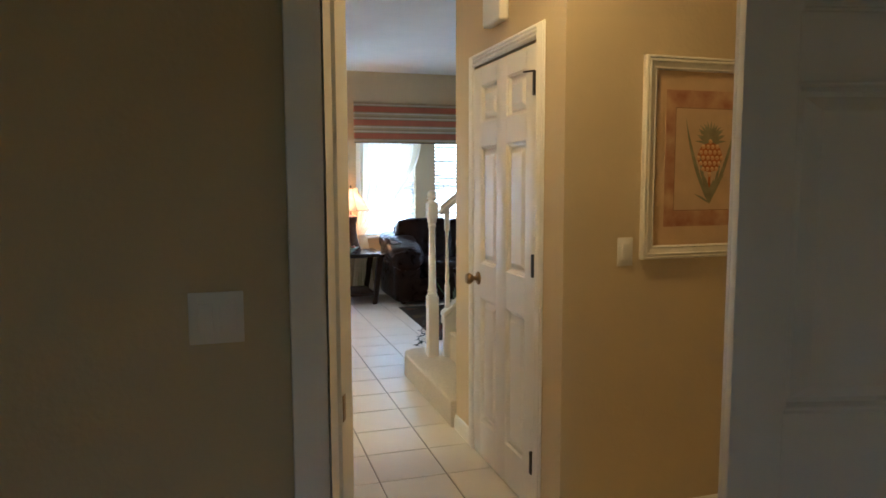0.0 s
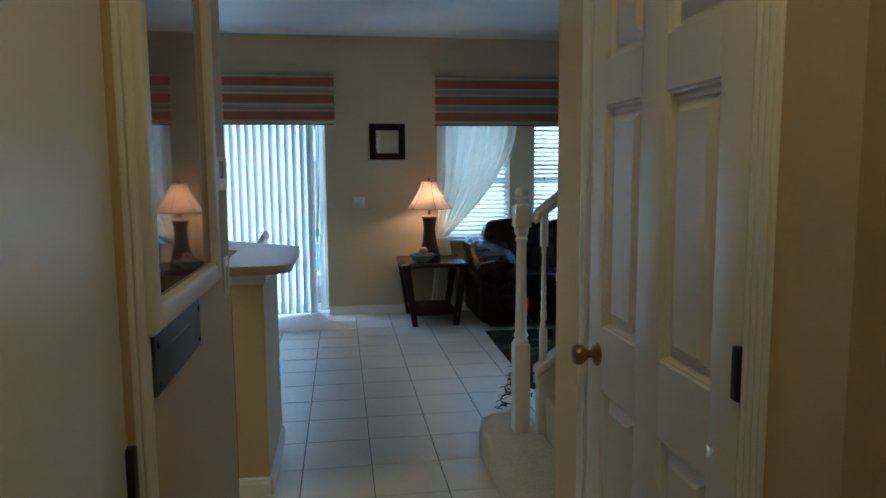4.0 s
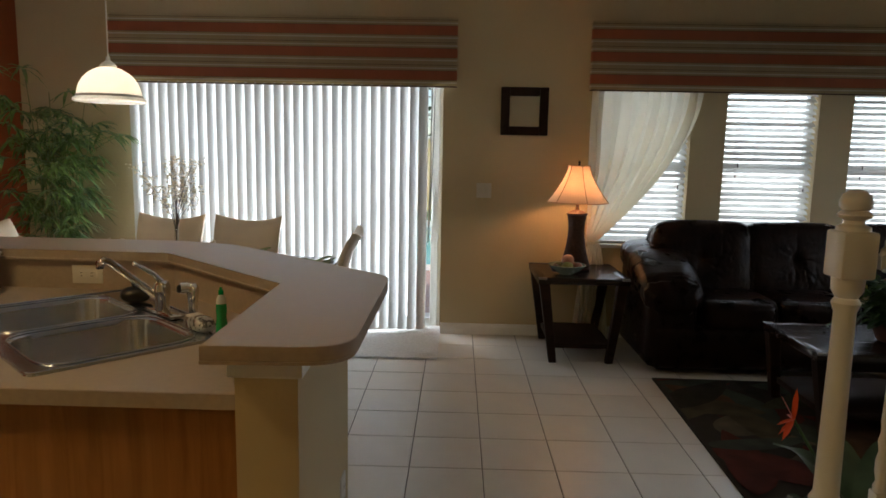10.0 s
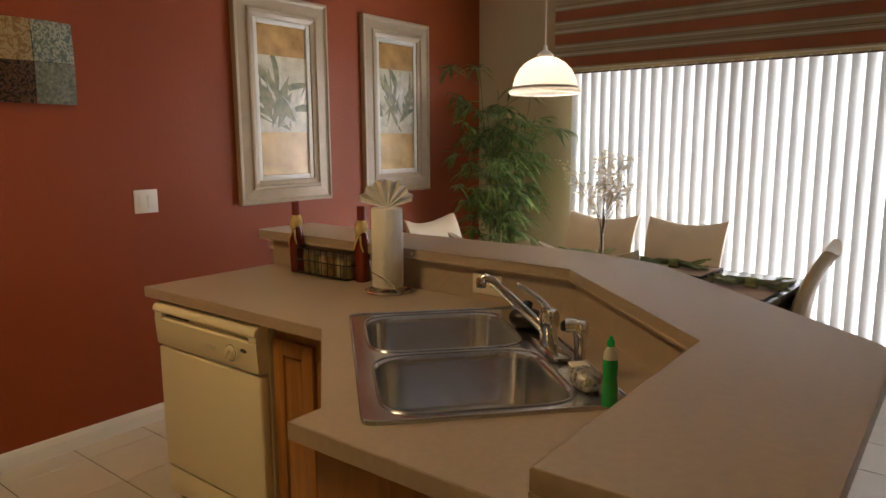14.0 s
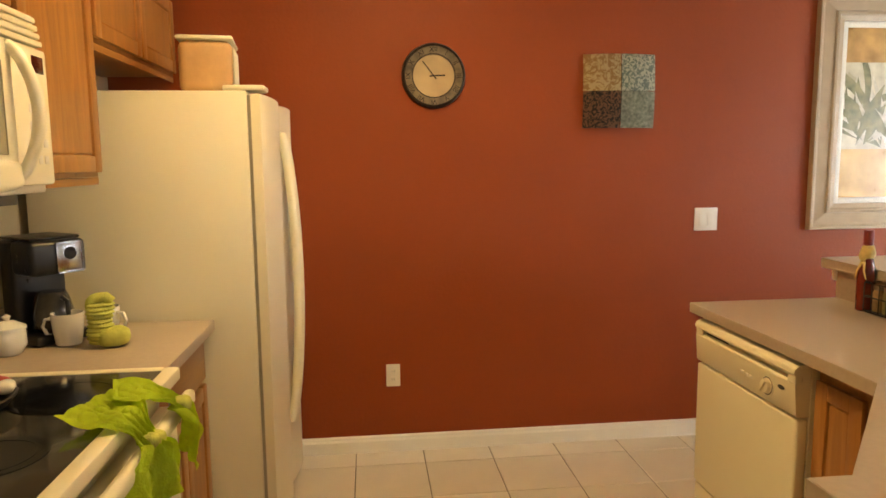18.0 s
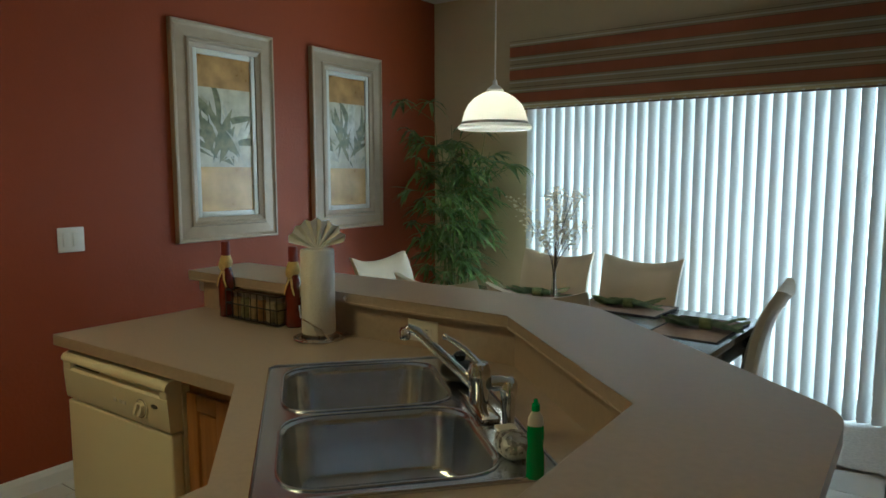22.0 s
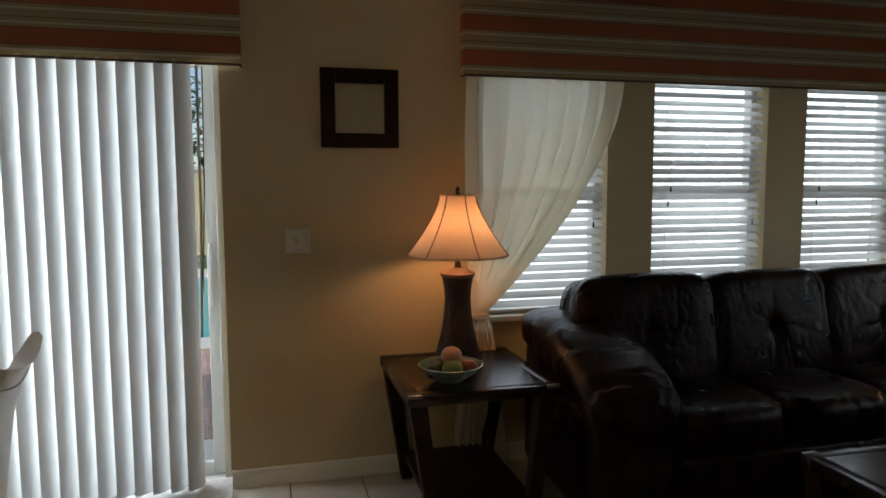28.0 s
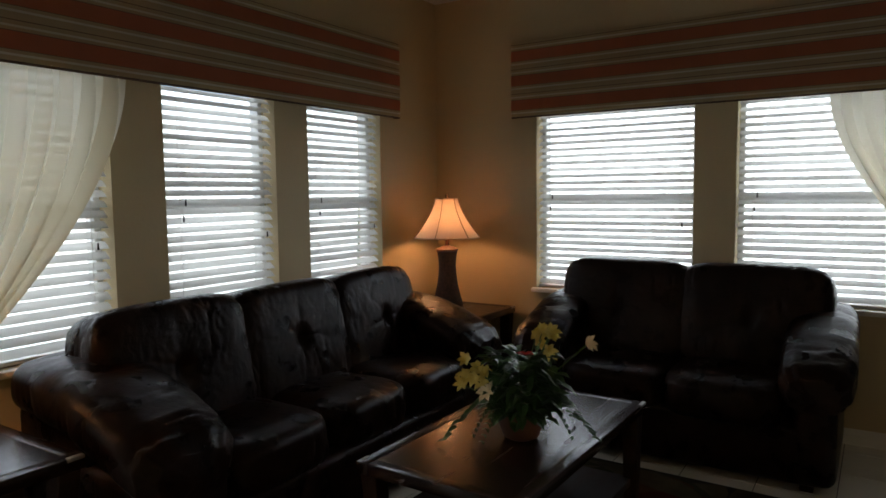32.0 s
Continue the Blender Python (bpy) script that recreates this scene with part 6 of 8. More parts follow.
def dining_chair(label):
    """A fully upholstered side chair with a tall curved back: it faces +y, its back is towards -y."""
    c = thing("dining_chair", (0, 0, 0), 0, label, "chair", "cream chairs round the dining table")
    part("seat", cushion(0, 0.02, 0.43, 0.46, 0.47, 0.12, 7, nu=40, nv=14, wrinkle=0.004), M_CREAM, c)
    bm = bmesh.new()
    path = [(-0.175, 0.36), (-0.195, 0.5), (-0.213, 0.62), (-0.237, 0.74), (-0.27, 0.85), (-0.306, 0.93), (-0.342, 0.993)]
    thick = [0.075, 0.075, 0.07, 0.062, 0.055, 0.05, 0.042]
    nx = 14
    grid = {0: [], 1: []}
    for (y, z), th in zip(path, thick):
        for side in (0, 1):
            row = []
            for i in range(nx + 1):
                u = 2 * i / nx - 1
                top = (z - 0.36) / 0.625
                sag = -0.042 * (1 - u * u) * top ** 4
                hollow = 0.018 * u * u * top ** 1.5
                edge = 1 - 0.5 * max(0, abs(u) - 0.86) / 0.14
                off = th / 2 * edge
                row.append(bm.verts.new((0.22 * u * (1 + 0.06 * top ** 3), y + hollow + (off if side else -off), z + sag)))
            grid[side].append(row)
    for side in (0, 1):
        for a, b in zip(grid[side], grid[side][1:]):
            for i in range(nx):
                bm.faces.new((a[i], a[i + 1], b[i + 1], b[i]))
    for a, b in ((grid[0], grid[1]),):
        for j in range(len(a) - 1):
            bm.faces.new((a[j][0], a[j + 1][0], b[j + 1][0], b[j][0]))
            bm.faces.new((a[j][nx], a[j + 1][nx], b[j + 1][nx], b[j][nx]))
        for i in range(nx):
            bm.faces.new((a[0][i], a[0][i + 1], b[0][i + 1], b[0][i]))
            bm.faces.new((a[-1][i], a[-1][i + 1], b[-1][i + 1], b[-1][i]))
    bk_ = part("backrest", bm, M_CREAM, c, smooth=60)
    seam = [(0.2 * (2 * i / 12 - 1), -0.331 + 0.014 * (2 * i / 12 - 1) ** 2, 0.925 - 0.036 * (1 - (2 * i / 12 - 1) ** 2)) for i in range(13)]
    part("seam", tube(seam, 0.0025, 5), M_CREAM, bk_)
    part("skirt", box(-0.215, 0.215, -0.2, 0.23, 0.33, 0.38, 0.01), M_CREAM, c)
    for sx in (-1, 1):
        for y, dy in ((0.2, 0.0), (-0.17, -0.05)):
            bm = bmesh.new()
            lo = [bm.verts.new((sx * 0.19 + 0.018 * a, y + dy + 0.018 * b, 0)) for a, b in ((-1, -1), (1, -1), (1, 1), (-1, 1))]
            hi = [bm.verts.new((sx * 0.19 + 0.022 * a, y + 0.022 * b, 0.3295)) for a, b in ((-1, -1), (1, -1), (1, 1), (-1, 1))]
            for k in range(4):
                bm.faces.new((lo[k], lo[(k + 1) % 4], hi[(k + 1) % 4], hi[k]))
            bm.faces.new(lo[::-1])
            bm.faces.new(hi)
            part("leg", bm, M_BLKW, c, "black wooden leg")
    return c


first = dining_chair("cream upholstered dining chair with curved high back at the table")
first.matrix_basis = pose(-0.78, 7.42, 0, 0, 0, 0)
for x, y, r in ((-0.255, 7.41, 2), (-0.785, 8.12, 180), (-0.245, 8.1, 179), (-1.25, 7.61, -92)):
    copy_thing(first, pose(x, y, 0, 0, 0, r))
# the chair at the open end is a little lower
copy_thing(first, pose(0.252, 7.975, 0, 0, 0, 94) @ Matrix.Diagonal((1, 1, 0.965, 1)))

M_MAT = mat("taupe_placemat", (0.46, 0.33, 0.24), 0.85, scale=30, vary=0.12, bump=0.8, bump_scale=260, spec=0.15)
M_EDGE = mat("placemat_dark_edge", (0.035, 0.025, 0.02), 0.8, vary=0.15)
M_NAPK = mat("leaf_green_napkin", (0.13, 0.19, 0.06), 0.8, color2=(0.32, 0.38, 0.16), scale=30, vary=0.3, bump=0.4)


def place_setting(x, y, rz):
    p = thing("placemat", (x, y, 0.7505), rz, "taupe placemat with dark edge on the dining table", "placemat", "placemats on the table")
    part("mat", box(-0.235, 0.235, -0.15, 0.15, 0.0, 0.004, 0.001), M_MAT, p)
    for a in (-1, 1):
        part("edge", box(-0.248, 0.248, a * 0.157 - 0.0065, a * 0.157 + 0.0065, 0.0, 0.005, 0.001), M_EDGE, p)
        part("edge", box(a * 0.2415 - 0.0065, a * 0.2415 + 0.0065, -0.1503, 0.1503, 0.0, 0.005, 0.001), M_EDGE, p)
    n = thing("napkin", (x, y, 0.755), 5, "green folded leaf-patterned napkin on a placemat", "napkin", "folded napkins")
    n.scale = (1.6, 1.5, 1.2)
    part("ring", lathe([(0.017, -0.016), (0.021, -0.016), (0.021, 0.016), (0.017, 0.016)], 18, close=False), M_NAPK, n).matrix_basis = pose(0.02, 0, 0.021, 0, 90, 0)
    rr = random.Random(x * 7 + y)
    for k in range(5):
        a = radians(-26 + 13 * k + rr.uniform(-4, 4))
        for s in (1, -1):
            bm = bmesh.new()
            L, prev = rr.uniform(0.09, 0.13), None
            for f in (0.05, 0.3, 0.55, 0.8, 1.0):
                wv = 0.026 * math.sin(math.pi * min(0.97, f * 0.9 + 0.12)) + 0.003
                px, z = f * L * s, 0.02 + 0.003 * k + 0.014 * math.sin(f * 4 + k)
                row = [bm.verts.new((0.02 + px * math.cos(a), px * math.sin(a) * 0.7 + wv * c, z + 0.008 * (1 - abs(c)) - 0.004)) for c in (-1, -0.5, 0, 0.5, 1)]
                if prev:
                    for i in range(4):
                        bm.faces.new((prev[i], prev[i + 1], row[i + 1], row[i]))
                prev = row
            bmesh.ops.solidify(bm, geom=bm.faces[:], thickness=0.003)
            part("cloth_fold", bm, M_NAPK, n)


for x, y, r in ((0.255, 7.76, 87), (-0.22, 8.06, -3.5), (-0.78, 8.09, -3.5), (-0.245, 7.42, -3.5), (-0.76, 7.45, -3.5), (-1.18, 7.72, 87)):
    place_setting(x, y, r)

# blossom vase
M_BLOSSOM = translucent("dried_blossom", (0.88, 0.8, 0.64), 0.45, 0.8)
M_TWIG = mat("brown_twig", (0.1, 0.06, 0.035), 0.8, vary=0.2)
vs = thing("bud_vase", (-0.455, 7.7, 0.7505), 0, "slim clear glass bud vase on the dining table", "vase")
part("glass", lathe([(0.024, 0.0), (0.028, 0.004), (0.028, 0.05), (0.02, 0.09), (0.011, 0.15), (0.01, 0.24), (0.013, 0.255), (0.011, 0.255), (0.008, 0.24), (0.009, 0.15), (0.018, 0.09), (0.024, 0.05), (0.0, 0.01)], 20), M_GLASS, vs)
br = thing("blossom_branch", (-0.455, 7.7, 0.765), 0, "dried cream blossom branches standing in the bud vase", "dried flowers")
rr = random.Random(11)
for k in range(11):
    bl, tw = bmesh.new(), bmesh.new()
    a = rr.uniform(0, 2 * math.pi)
    L, sp = rr.uniform(0.42, 0.66), rr.uniform(0.06, 0.25)
    pts = [(0, 0, 0.02), (0.004 * math.cos(a), 0.004 * math.sin(a), 0.2)]
    for j in range(1, 6):
        f = j / 5
        pts.append((sp * f ** 1.3 * math.cos(a + 0.3 * f), sp * f ** 1.3 * math.sin(a + 0.3 * f), 0.22 + (L - 0.2) * f))
    tube(pts, 0.0025, 5, tw, r_end=0.001)
    for j in range(64):
        f = rr.uniform(0.45, 1.0)
        i = min(len(pts) - 2, 1 + int(f * 5))
        p = Vector(pts[i]).lerp(Vector(pts[i + 1]), rr.random()) + Vector((rr.gauss(0, 0.022), rr.gauss(0, 0.022), rr.gauss(0, 0.02)))
        r = rr.uniform(0.0045, 0.0095)
        bmesh.ops.create_icosphere(bl, subdivisions=1, radius=r, matrix=Matrix.Translation(p) @ Matrix.Diagonal((1, 1, 0.6, 1)))
    twig = part("twig", tw, M_TWIG, br)
    part("blossoms", bl, M_BLOSSOM, twig, "cream petals")

# pendant lamp
M_PEND = translucent("pendant_frosted_glass", (0.92, 0.88, 0.8), 0.8, 0.35)
pl = thing("pendant_lamp", (-0.815, 7.7, 0), 0, "lit white glass dome pendant lamp over the dining table", "pendant lamp")
dome = [(r * 0.94, z) for r, z in [(0.205, 1.705), (0.21, 1.712), (0.205, 1.722), (0.19, 1.73), (0.185, 1.74), (0.182, 1.76), (0.172, 1.795), (0.15, 1.835), (0.115, 1.868), (0.07, 1.892), (0.04, 1.9)]]
part("shade", lathe(dome + [(r - 0.006, z - 0.004) for r, z in dome[::-1]], 40, close=False), M_PEND, pl, "white frosted dome shade")
part("rim_band", lathe([(0.175, 1.728), (0.18, 1.731), (0.178, 1.742), (0.174, 1.743)], 40, close=False), M_CORNER, pl, "thin metal band")
part("cap", lathe([(0.045, 1.898), (0.046, 1.908), (0.03, 1.925), (0.014, 1.935), (0.01, 1.96), (0.0, 1.96)], 24), M_WHITE, pl)
part("cord", tube([(0, 0, 1.955), (0.003, 0, 2.4), (0, 0, CEIL - 0.03)], 0.004, 8), M_WHITE, pl)
part("canopy", lathe([(0.01, CEIL - 0.035), (0.055, CEIL - 0.02), (0.06, CEIL - 0.001), (0.0, CEIL - 0.001)], 24), M_WHITE, pl)
part("bulb", lathe([(0.0, 1.76), (0.02, 1.765), (0.032, 1.79), (0.026, 1.83), (0.014, 1.86), (0.0, 1.865)], 16), emitter("pendant_bulb", (1.0, 0.87, 0.7), 62), pl, "glowing bulb")

# framed palm prints on the red wall
M_SILV = mat("champagne_frame", (0.41, 0.315, 0.205), 0.34, 0.0, scale=14, vary=0.07, bump=0.08, bump_scale=60)
M_MATTE = mat("pale_fillet", (0.72, 0.7, 0.62), 0.45, vary=0.04)
M_GOLD = mat("print_gold_band", (0.36, 0.19, 0.05), 0.3, color2=(0.58, 0.34, 0.11), scale=9, vary=0.2, coat=0.12)
M_SAND = mat("print_sand_band", (0.57, 0.34, 0.1), 0.3, color2=(0.76, 0.51, 0.2), scale=7, vary=0.2, coat=0.12)
M_SAGE = mat("print_pale_ground", (0.54, 0.48, 0.32), 0.3, color2=(0.72, 0.67, 0.5), scale=12, vary=0.2, coat=0.12)
M_FADE = mat("print_faded_leaf", (0.42, 0.38, 0.24), 0.35, color2=(0.8, 0.77, 0.64), scale=16, vary=0.2, coat=0.12)
M_PALM = mat("print_palm_green", (0.09, 0.1, 0.035), 0.35, color2=(0.3, 0.28, 0.13), scale=20, vary=0.3, coat=0.12)


def palm_print(place, seed, label):
    """A tall deep-framed print: x along the wall, y out of it."""
    f = thing("framed_print", place, -90, label, "picture", "framed palm prints")
    w, h = 0.69, 1.195
    fw = 0.135
    prof = [(0.0, 0.0), (0.0, 0.026), (0.004, 0.034), (0.014, 0.034), (0.02, 0.026), (0.03, 0.022), (0.085, 0.03), (0.09, 0.038), (0.104, 0.04), (0.112, 0.03), (0.135, 0.024), (0.135, 0.0)]
    corners = [(-w / 2, 0, 1, 1), (w / 2, 0, -1, 1), (w / 2, h, -1, -1), (-w / 2, h, 1, -1)]
    for k in range(4):
        bm = bmesh.new()
        ends = [[bm.verts.new((cx + sx * o, y, cz + sz * o)) for o, y in prof] for cx, cz, sx, sz in (corners[k], corners[(k + 1) % 4])]
        for i in range(len(prof)):
            j = (i + 1) % len(prof)
            bm.faces.new((ends[0][i], ends[0][j], ends[1][j], ends[1][i]))
        part("frame_rail", bm, M_SILV, f, smooth=25)
    i0, i1, j0, j1 = -w / 2 + fw, w / 2 - fw, fw, h - fw
    for x0, x1, z0, z1 in ((i0, i0 + 0.03, j0, j1), (i1 - 0.03, i1, j0, j1), (i0 + 0.03, i1 - 0.03, j0, j0 + 0.03), (i0 + 0.03, i1 - 0.03, j1 - 0.03, j1)):
        part("fillet", box(x0, x1, 0.002, 0.018, z0, z1, 0.005), M_MATTE, f, "pale inner fillet")
    a0, a1, b0, b1 = i0 + 0.03, i1 - 0.03, j0 + 0.03, j1 - 0.03
    art = part("print", box(a0, a1, 0.001, 0.006, b0, b1), M_SAGE, f, "print of palm leaves between gold bands")
    k0, k1 = b0 + (b1 - b0) * 0.29, b0 + (b1 - b0) * 0.8
    part("lower_band", box(a0, a1, 0.006, 0.0068, b0, k0), M_SAND, art)
    part("upper_band", box(a0, a1, 0.006, 0.0068, k1, b1), M_GOLD, art)
    rr = random.Random(seed)
    for k in range(30):
        bm = bmesh.new()
        cx, cz = rr.uniform(a0 + 0.05, a1 - 0.05), rr.uniform(k0, k0 + 0.2)
        ang, L, wd = rr.uniform(-1.2, 1.2), rr.uniform(0.16, 0.42), rr.uniform(0.012, 0.03)
        pts = []
        for i in range(11):
            g = i / 10
            pts.append((g, wd * math.sin(math.pi * g)))
        for i in range(9, 0, -1):
            g = i / 10
            pts.append((g, -wd * math.sin(math.pi * g)))
        bend = rr.uniform(-0.5, 0.5)
        vv = []
        for g, s in pts:
            aa = ang + bend * g
            x, z = cx + L * g * math.sin(aa) + s * math.cos(aa), cz + L * g * math.cos(aa) - s * math.sin(aa)
            vv.append((max(a0, min(a1, x)), 0.0062 + 0.00004 * k, max(k0, min(k1, z))))
        bm.faces.new([bm.verts.new((x + 1e-5 * i, y, z + 1e-5 * ((i * 5) % 7))) for i, (x, y, z) in enumerate(vv)])
        part("leaf_shape", bm, M_PALM if k % 3 else M_FADE, art, smooth=0)
    return f


palm_print((XW, 7.045, 1.095), 3, "tall framed palm print in a wide champagne frame on red wall")
palm_print((XW, 8.05, 1.095), 8, "tall framed palm print in a wide champagne frame near the plant")

# clock and relief tile art
M_CLKR = mat("clock_worn_rim", (0.13, 0.1, 0.065), 0.5, 0.2, color2=(0.26, 0.2, 0.12), scale=18, vary=0.4, bump=0.3)
M_CLKF = mat("clock_face_parchment", (0.5, 0.36, 0.18), 0.5, scale=10, vary=0.15)
ck = thing("wall_clock", (XW, 4.742, 1.877), 0, "round antiqued wall clock with roman numerals on the red wall", "clock")
turn = pose(0, 0, 0, 0, 90, 0)


def clock_part(name, bm, m, label="", smooth=40):
    o = part(name, bm, m, ck, label, smooth)
    o.matrix_basis = turn
    return o


clock_part("rim", lathe([(0.152, 0.0), (0.154, 0.012), (0.148, 0.026), (0.138, 0.03), (0.14, 0.02)], 48, close=False), M_BRONZE, "dark outer rim")
clock_part("dial", lathe([(0.141, 0.0), (0.141, 0.02), (0.105, 0.017), (0.104, 0.0)], 48, close=False), M_CLKR, "worn numeral ring")
clock_part("inner_ring", lathe([(0.105, 0.0), (0.105, 0.022), (0.1, 0.022), (0.1, 0.0)], 48, close=False), M_BRONZE)
clock_part("face", lathe([(0.0, 0.014), (0.1, 0.014), (0.1, 0.0)], 48), M_CLKF, "parchment face")
ROMAN = ["XII", "I", "II", "III", "IIII", "V", "VI", "VII", "VIII", "IX", "X", "XI"]
for i, txt in enumerate(ROMAN):
    cu = bpy.data.curves.new("numeral", "FONT")
    cu.body, cu.size, cu.align_x, cu.align_y, cu.extrude = txt, 0.034, "CENTER", "CENTER", 0.0006
    cu.materials.append(M_BRONZE)
    o = new("numeral", cu)
    o.parent = ck
    a = radians(30 * i)
    o.matrix_basis = pose(0.0205, 0.122 * math.sin(a), 0.122 * math.cos(a), 0, 0, 0) @ Matrix(((0, 0, 1, 0), (1, 0, 0, 0), (0, 1, 0, 0), (0, 0, 0, 1))) @ pose(0, 0, 0, 0, 0, -30 * i)
for ang, L, wd in ((-38, 0.085, 0.0055), (87, 0.055, 0.007)):
    o = part("hand_bar", box(0.0, 0.0015, -wd / 2, wd / 2, -0.02, L, 0.0004), M_BRONZE, ck, "dark clock pointer")
    o.matrix_basis = pose(0.0165 + 0.002 * (L > 0.06), 0, 0, -ang)
M_REL = [mat("relief_gold_leaf", (0.85, 0.68, 0.36), 0.45, 0.2, color2=(0.4, 0.24, 0.09), scale=24, vary=0.3, bump=1.0, bump_scale=45),
         mat("relief_verdigris", (0.28, 0.36, 0.3), 0.55, 0.05, color2=(0.58, 0.6, 0.46), scale=40, vary=0.3, bump=1.0, bump_scale=50),
         mat("relief_umber", (0.05, 0.03, 0.02), 0.45, 0.1, color2=(0.2, 0.1, 0.05), scale=40, vary=0.4, bump=1.0, bump_scale=55),
         mat("relief_sage", (0.2, 0.23, 0.16), 0.6, 0.05, color2=(0.42, 0.44, 0.33), scale=60, vary=0.25, bump=1.0, bump_scale=90)]
for m_ in M_REL[:3]:
    m_.node_tree.nodes["Noise Texture"].inputs["Distortion"].default_value = 2.2
    for e_, p_ in zip(m_.node_tree.nodes["Color Ramp"].color_ramp.elements, (0.47, 0.53)):
        e_.position = p_
art = thing("relief_tile_art", (XW, 5.663, 1.63), 0, "curved four-square embossed metal wall art on red wall", "wall art")
for k, (ya, za) in enumerate(((-0.183, 0.175), (0.002, 0.175), (-0.183, -0.005), (0.002, -0.005))):
    bm = bmesh.new()
    n = 10
    w_, h_ = (0.182, 0.178) if k < 2 else (0.182, 0.178)
    g = []
    for j in range(n + 1):
        row = []
        for i in range(n + 1):
            y, z = ya + w_ * i / n, za + h_ * j / n
            bow = 0.05 - 0.9 * (y ** 2) - 0.35 * (z - 0.17) ** 2
            row.append(bm.verts.new((bow + 0.003 * noise.noise(Vector((y * 60, z * 60, k))), y, z)))
        g.append(row)
    for a, b in zip(g, g[1:]):
        for i in range(n):
            bm.faces.new((a[i], a[i + 1], b[i + 1], b[i]))
    bmesh.ops.solidify(bm, geom=bm.faces[:], thickness=0.012)
    part("embossed_panel", bm, M_REL[k], art)
part("backing", box(0.0, 0.02, -0.15, 0.15, 0.03, 0.31, 0.004), M_BRONZE, art)

# bamboo in the corner
pot = thing("bamboo_plant", (-1.73, 8.68, 0), 0, "tall artificial bamboo plant in the corner by the red wall", "plant")
part("pot", lathe([(0.12, 0.0), (0.15, 0.02), (0.17, 0.3), (0.18, 0.32), (0.165, 0.32), (0.15, 0.29), (0.0, 0.28)], 28), mat("woven_planter", (0.2, 0.12, 0.06), 0.8, scale=40, vary=0.3, bump=1.0, bump_scale=80), pot, "brown planter")
M_CANE = mat("bamboo_cane", (0.16, 0.2, 0.06), 0.45, color2=(0.26, 0.26, 0.1), scale=12, vary=0.3)
rr = random.Random(21)
leaves = bmesh.new()


def leaf(bm, p, d, L, w, droop=0.4, up=(0, 0, 1)):
    """One narrow leaf, folded along its rib and drooping to the tip."""
    d = d.normalized()
    side = d.cross(Vector(up))
    side = side.normalized() if side.length > 1e-3 else Vector((1, 0, 0))
    prev = None
    for f in (0.0, 0.3, 0.65, 1.0):
        c = p + d * L * f + Vector((0, 0, -droop * L * f * f))
        hw = w * (0.25 + 0.75 * math.sin(math.pi * min(0.98, f * 0.85 + 0.12))) * (0 if f == 1.0 else 1) / 2 + 0.0004
        tri_ = (bm.verts.new(c - side * hw + Vector((0, 0, hw * 0.4))), bm.verts.new(c), bm.verts.new(c + side * hw + Vector((0, 0, hw * 0.4))))
        if prev:
            bm.faces.new((prev[0], prev[1], tri_[1], tri_[0]))
            bm.faces.new((prev[1], prev[2], tri_[2], tri_[1]))
        prev = tri_


for k in range(12):
    a = rr.uniform(0, 2 * math.pi)
    r0 = rr.uniform(0.01, 0.08)
    H = rr.uniform(1.3, 2.02)
    lean_x, lean_y = (0.2 if math.cos(a) > 0 else 0.08) * math.cos(a), 0.15 * math.sin(a)
    pts = [(r0 * math.cos(a) + lean_x * f ** 1.6, r0 * math.sin(a) + lean_y * f ** 1.6, 0.29 + (H - 0.29) * f) for f in [i / 8 for i in range(9)]]
    part("cane", tube(pts, 0.0085, 7, r_end=0.003), M_CANE, pot, "slim green cane")
    for j in range(11):
        f = rr.uniform(0.3, 1.0)
        i = min(7, int(f * 8))
        p = Vector(pts[i]).lerp(Vector(pts[i + 1]), rr.random())
        b = rr.uniform(0, 2 * math.pi)
        out = Vector((math.cos(b), math.sin(b), rr.uniform(0.15, 0.8)))
        tip = p + out * rr.uniform(0.1, 0.4) * (0.3 + 0.75 * f)
        tip.x, tip.y = max(-0.2, tip.x), min(0.3, tip.y)
        tube([p, p.lerp(tip, 0.5) + Vector((0, 0, 0.01)), tip], 0.002, 4, leaves)
        # each twig ends in a drooping fan
        for q in range(8):
            c = b + (q - 3.5) * 0.34 + rr.uniform(-0.15, 0.15)
            d = Vector((math.cos(c), math.sin(c), rr.uniform(-0.25, 0.45)))
            d.x = abs(d.x) if tip.x < -0.14 else d.x
            d.y = -abs(d.y) if tip.y > 0.22 else d.y
            leaf(leaves, p.lerp(tip, rr.uniform(0.85, 1.0)), d, rr.uniform(0.12, 0.2), rr.uniform(0.018, 0.027), rr.uniform(0.25, 0.75))
part("foliage", leaves, mat("bamboo_leaf", (0.025, 0.07, 0.014), 0.36, color2=(0.2, 0.31, 0.07), scale=9, vary=0.3), pot, "many narrow green leaves", smooth=0)

# ---- hall, stairs, foyer ----
# stairs climb towards +x between the hall wall and the balustrade
RISE, RUN, NX, NY = 0.185, 0.235, 2.09, 5.245
stairs = thing("stairs", (0, 0, 0), 0, "beige carpeted stairs with a rounded first step", "stairs", kind="structure")
bull = [(2.2, 4.225), (2.2, 5.44), (2.17, 5.5), (2.1, 5.53), (2.0, 5.52), (1.935, 5.465), (1.905, 5.36), (1.9, 4.225)]
part("step", prism(bull, 0.0, 0.172, 0.018, seg=3), M_CARPET, stairs, "rounded carpeted first step")
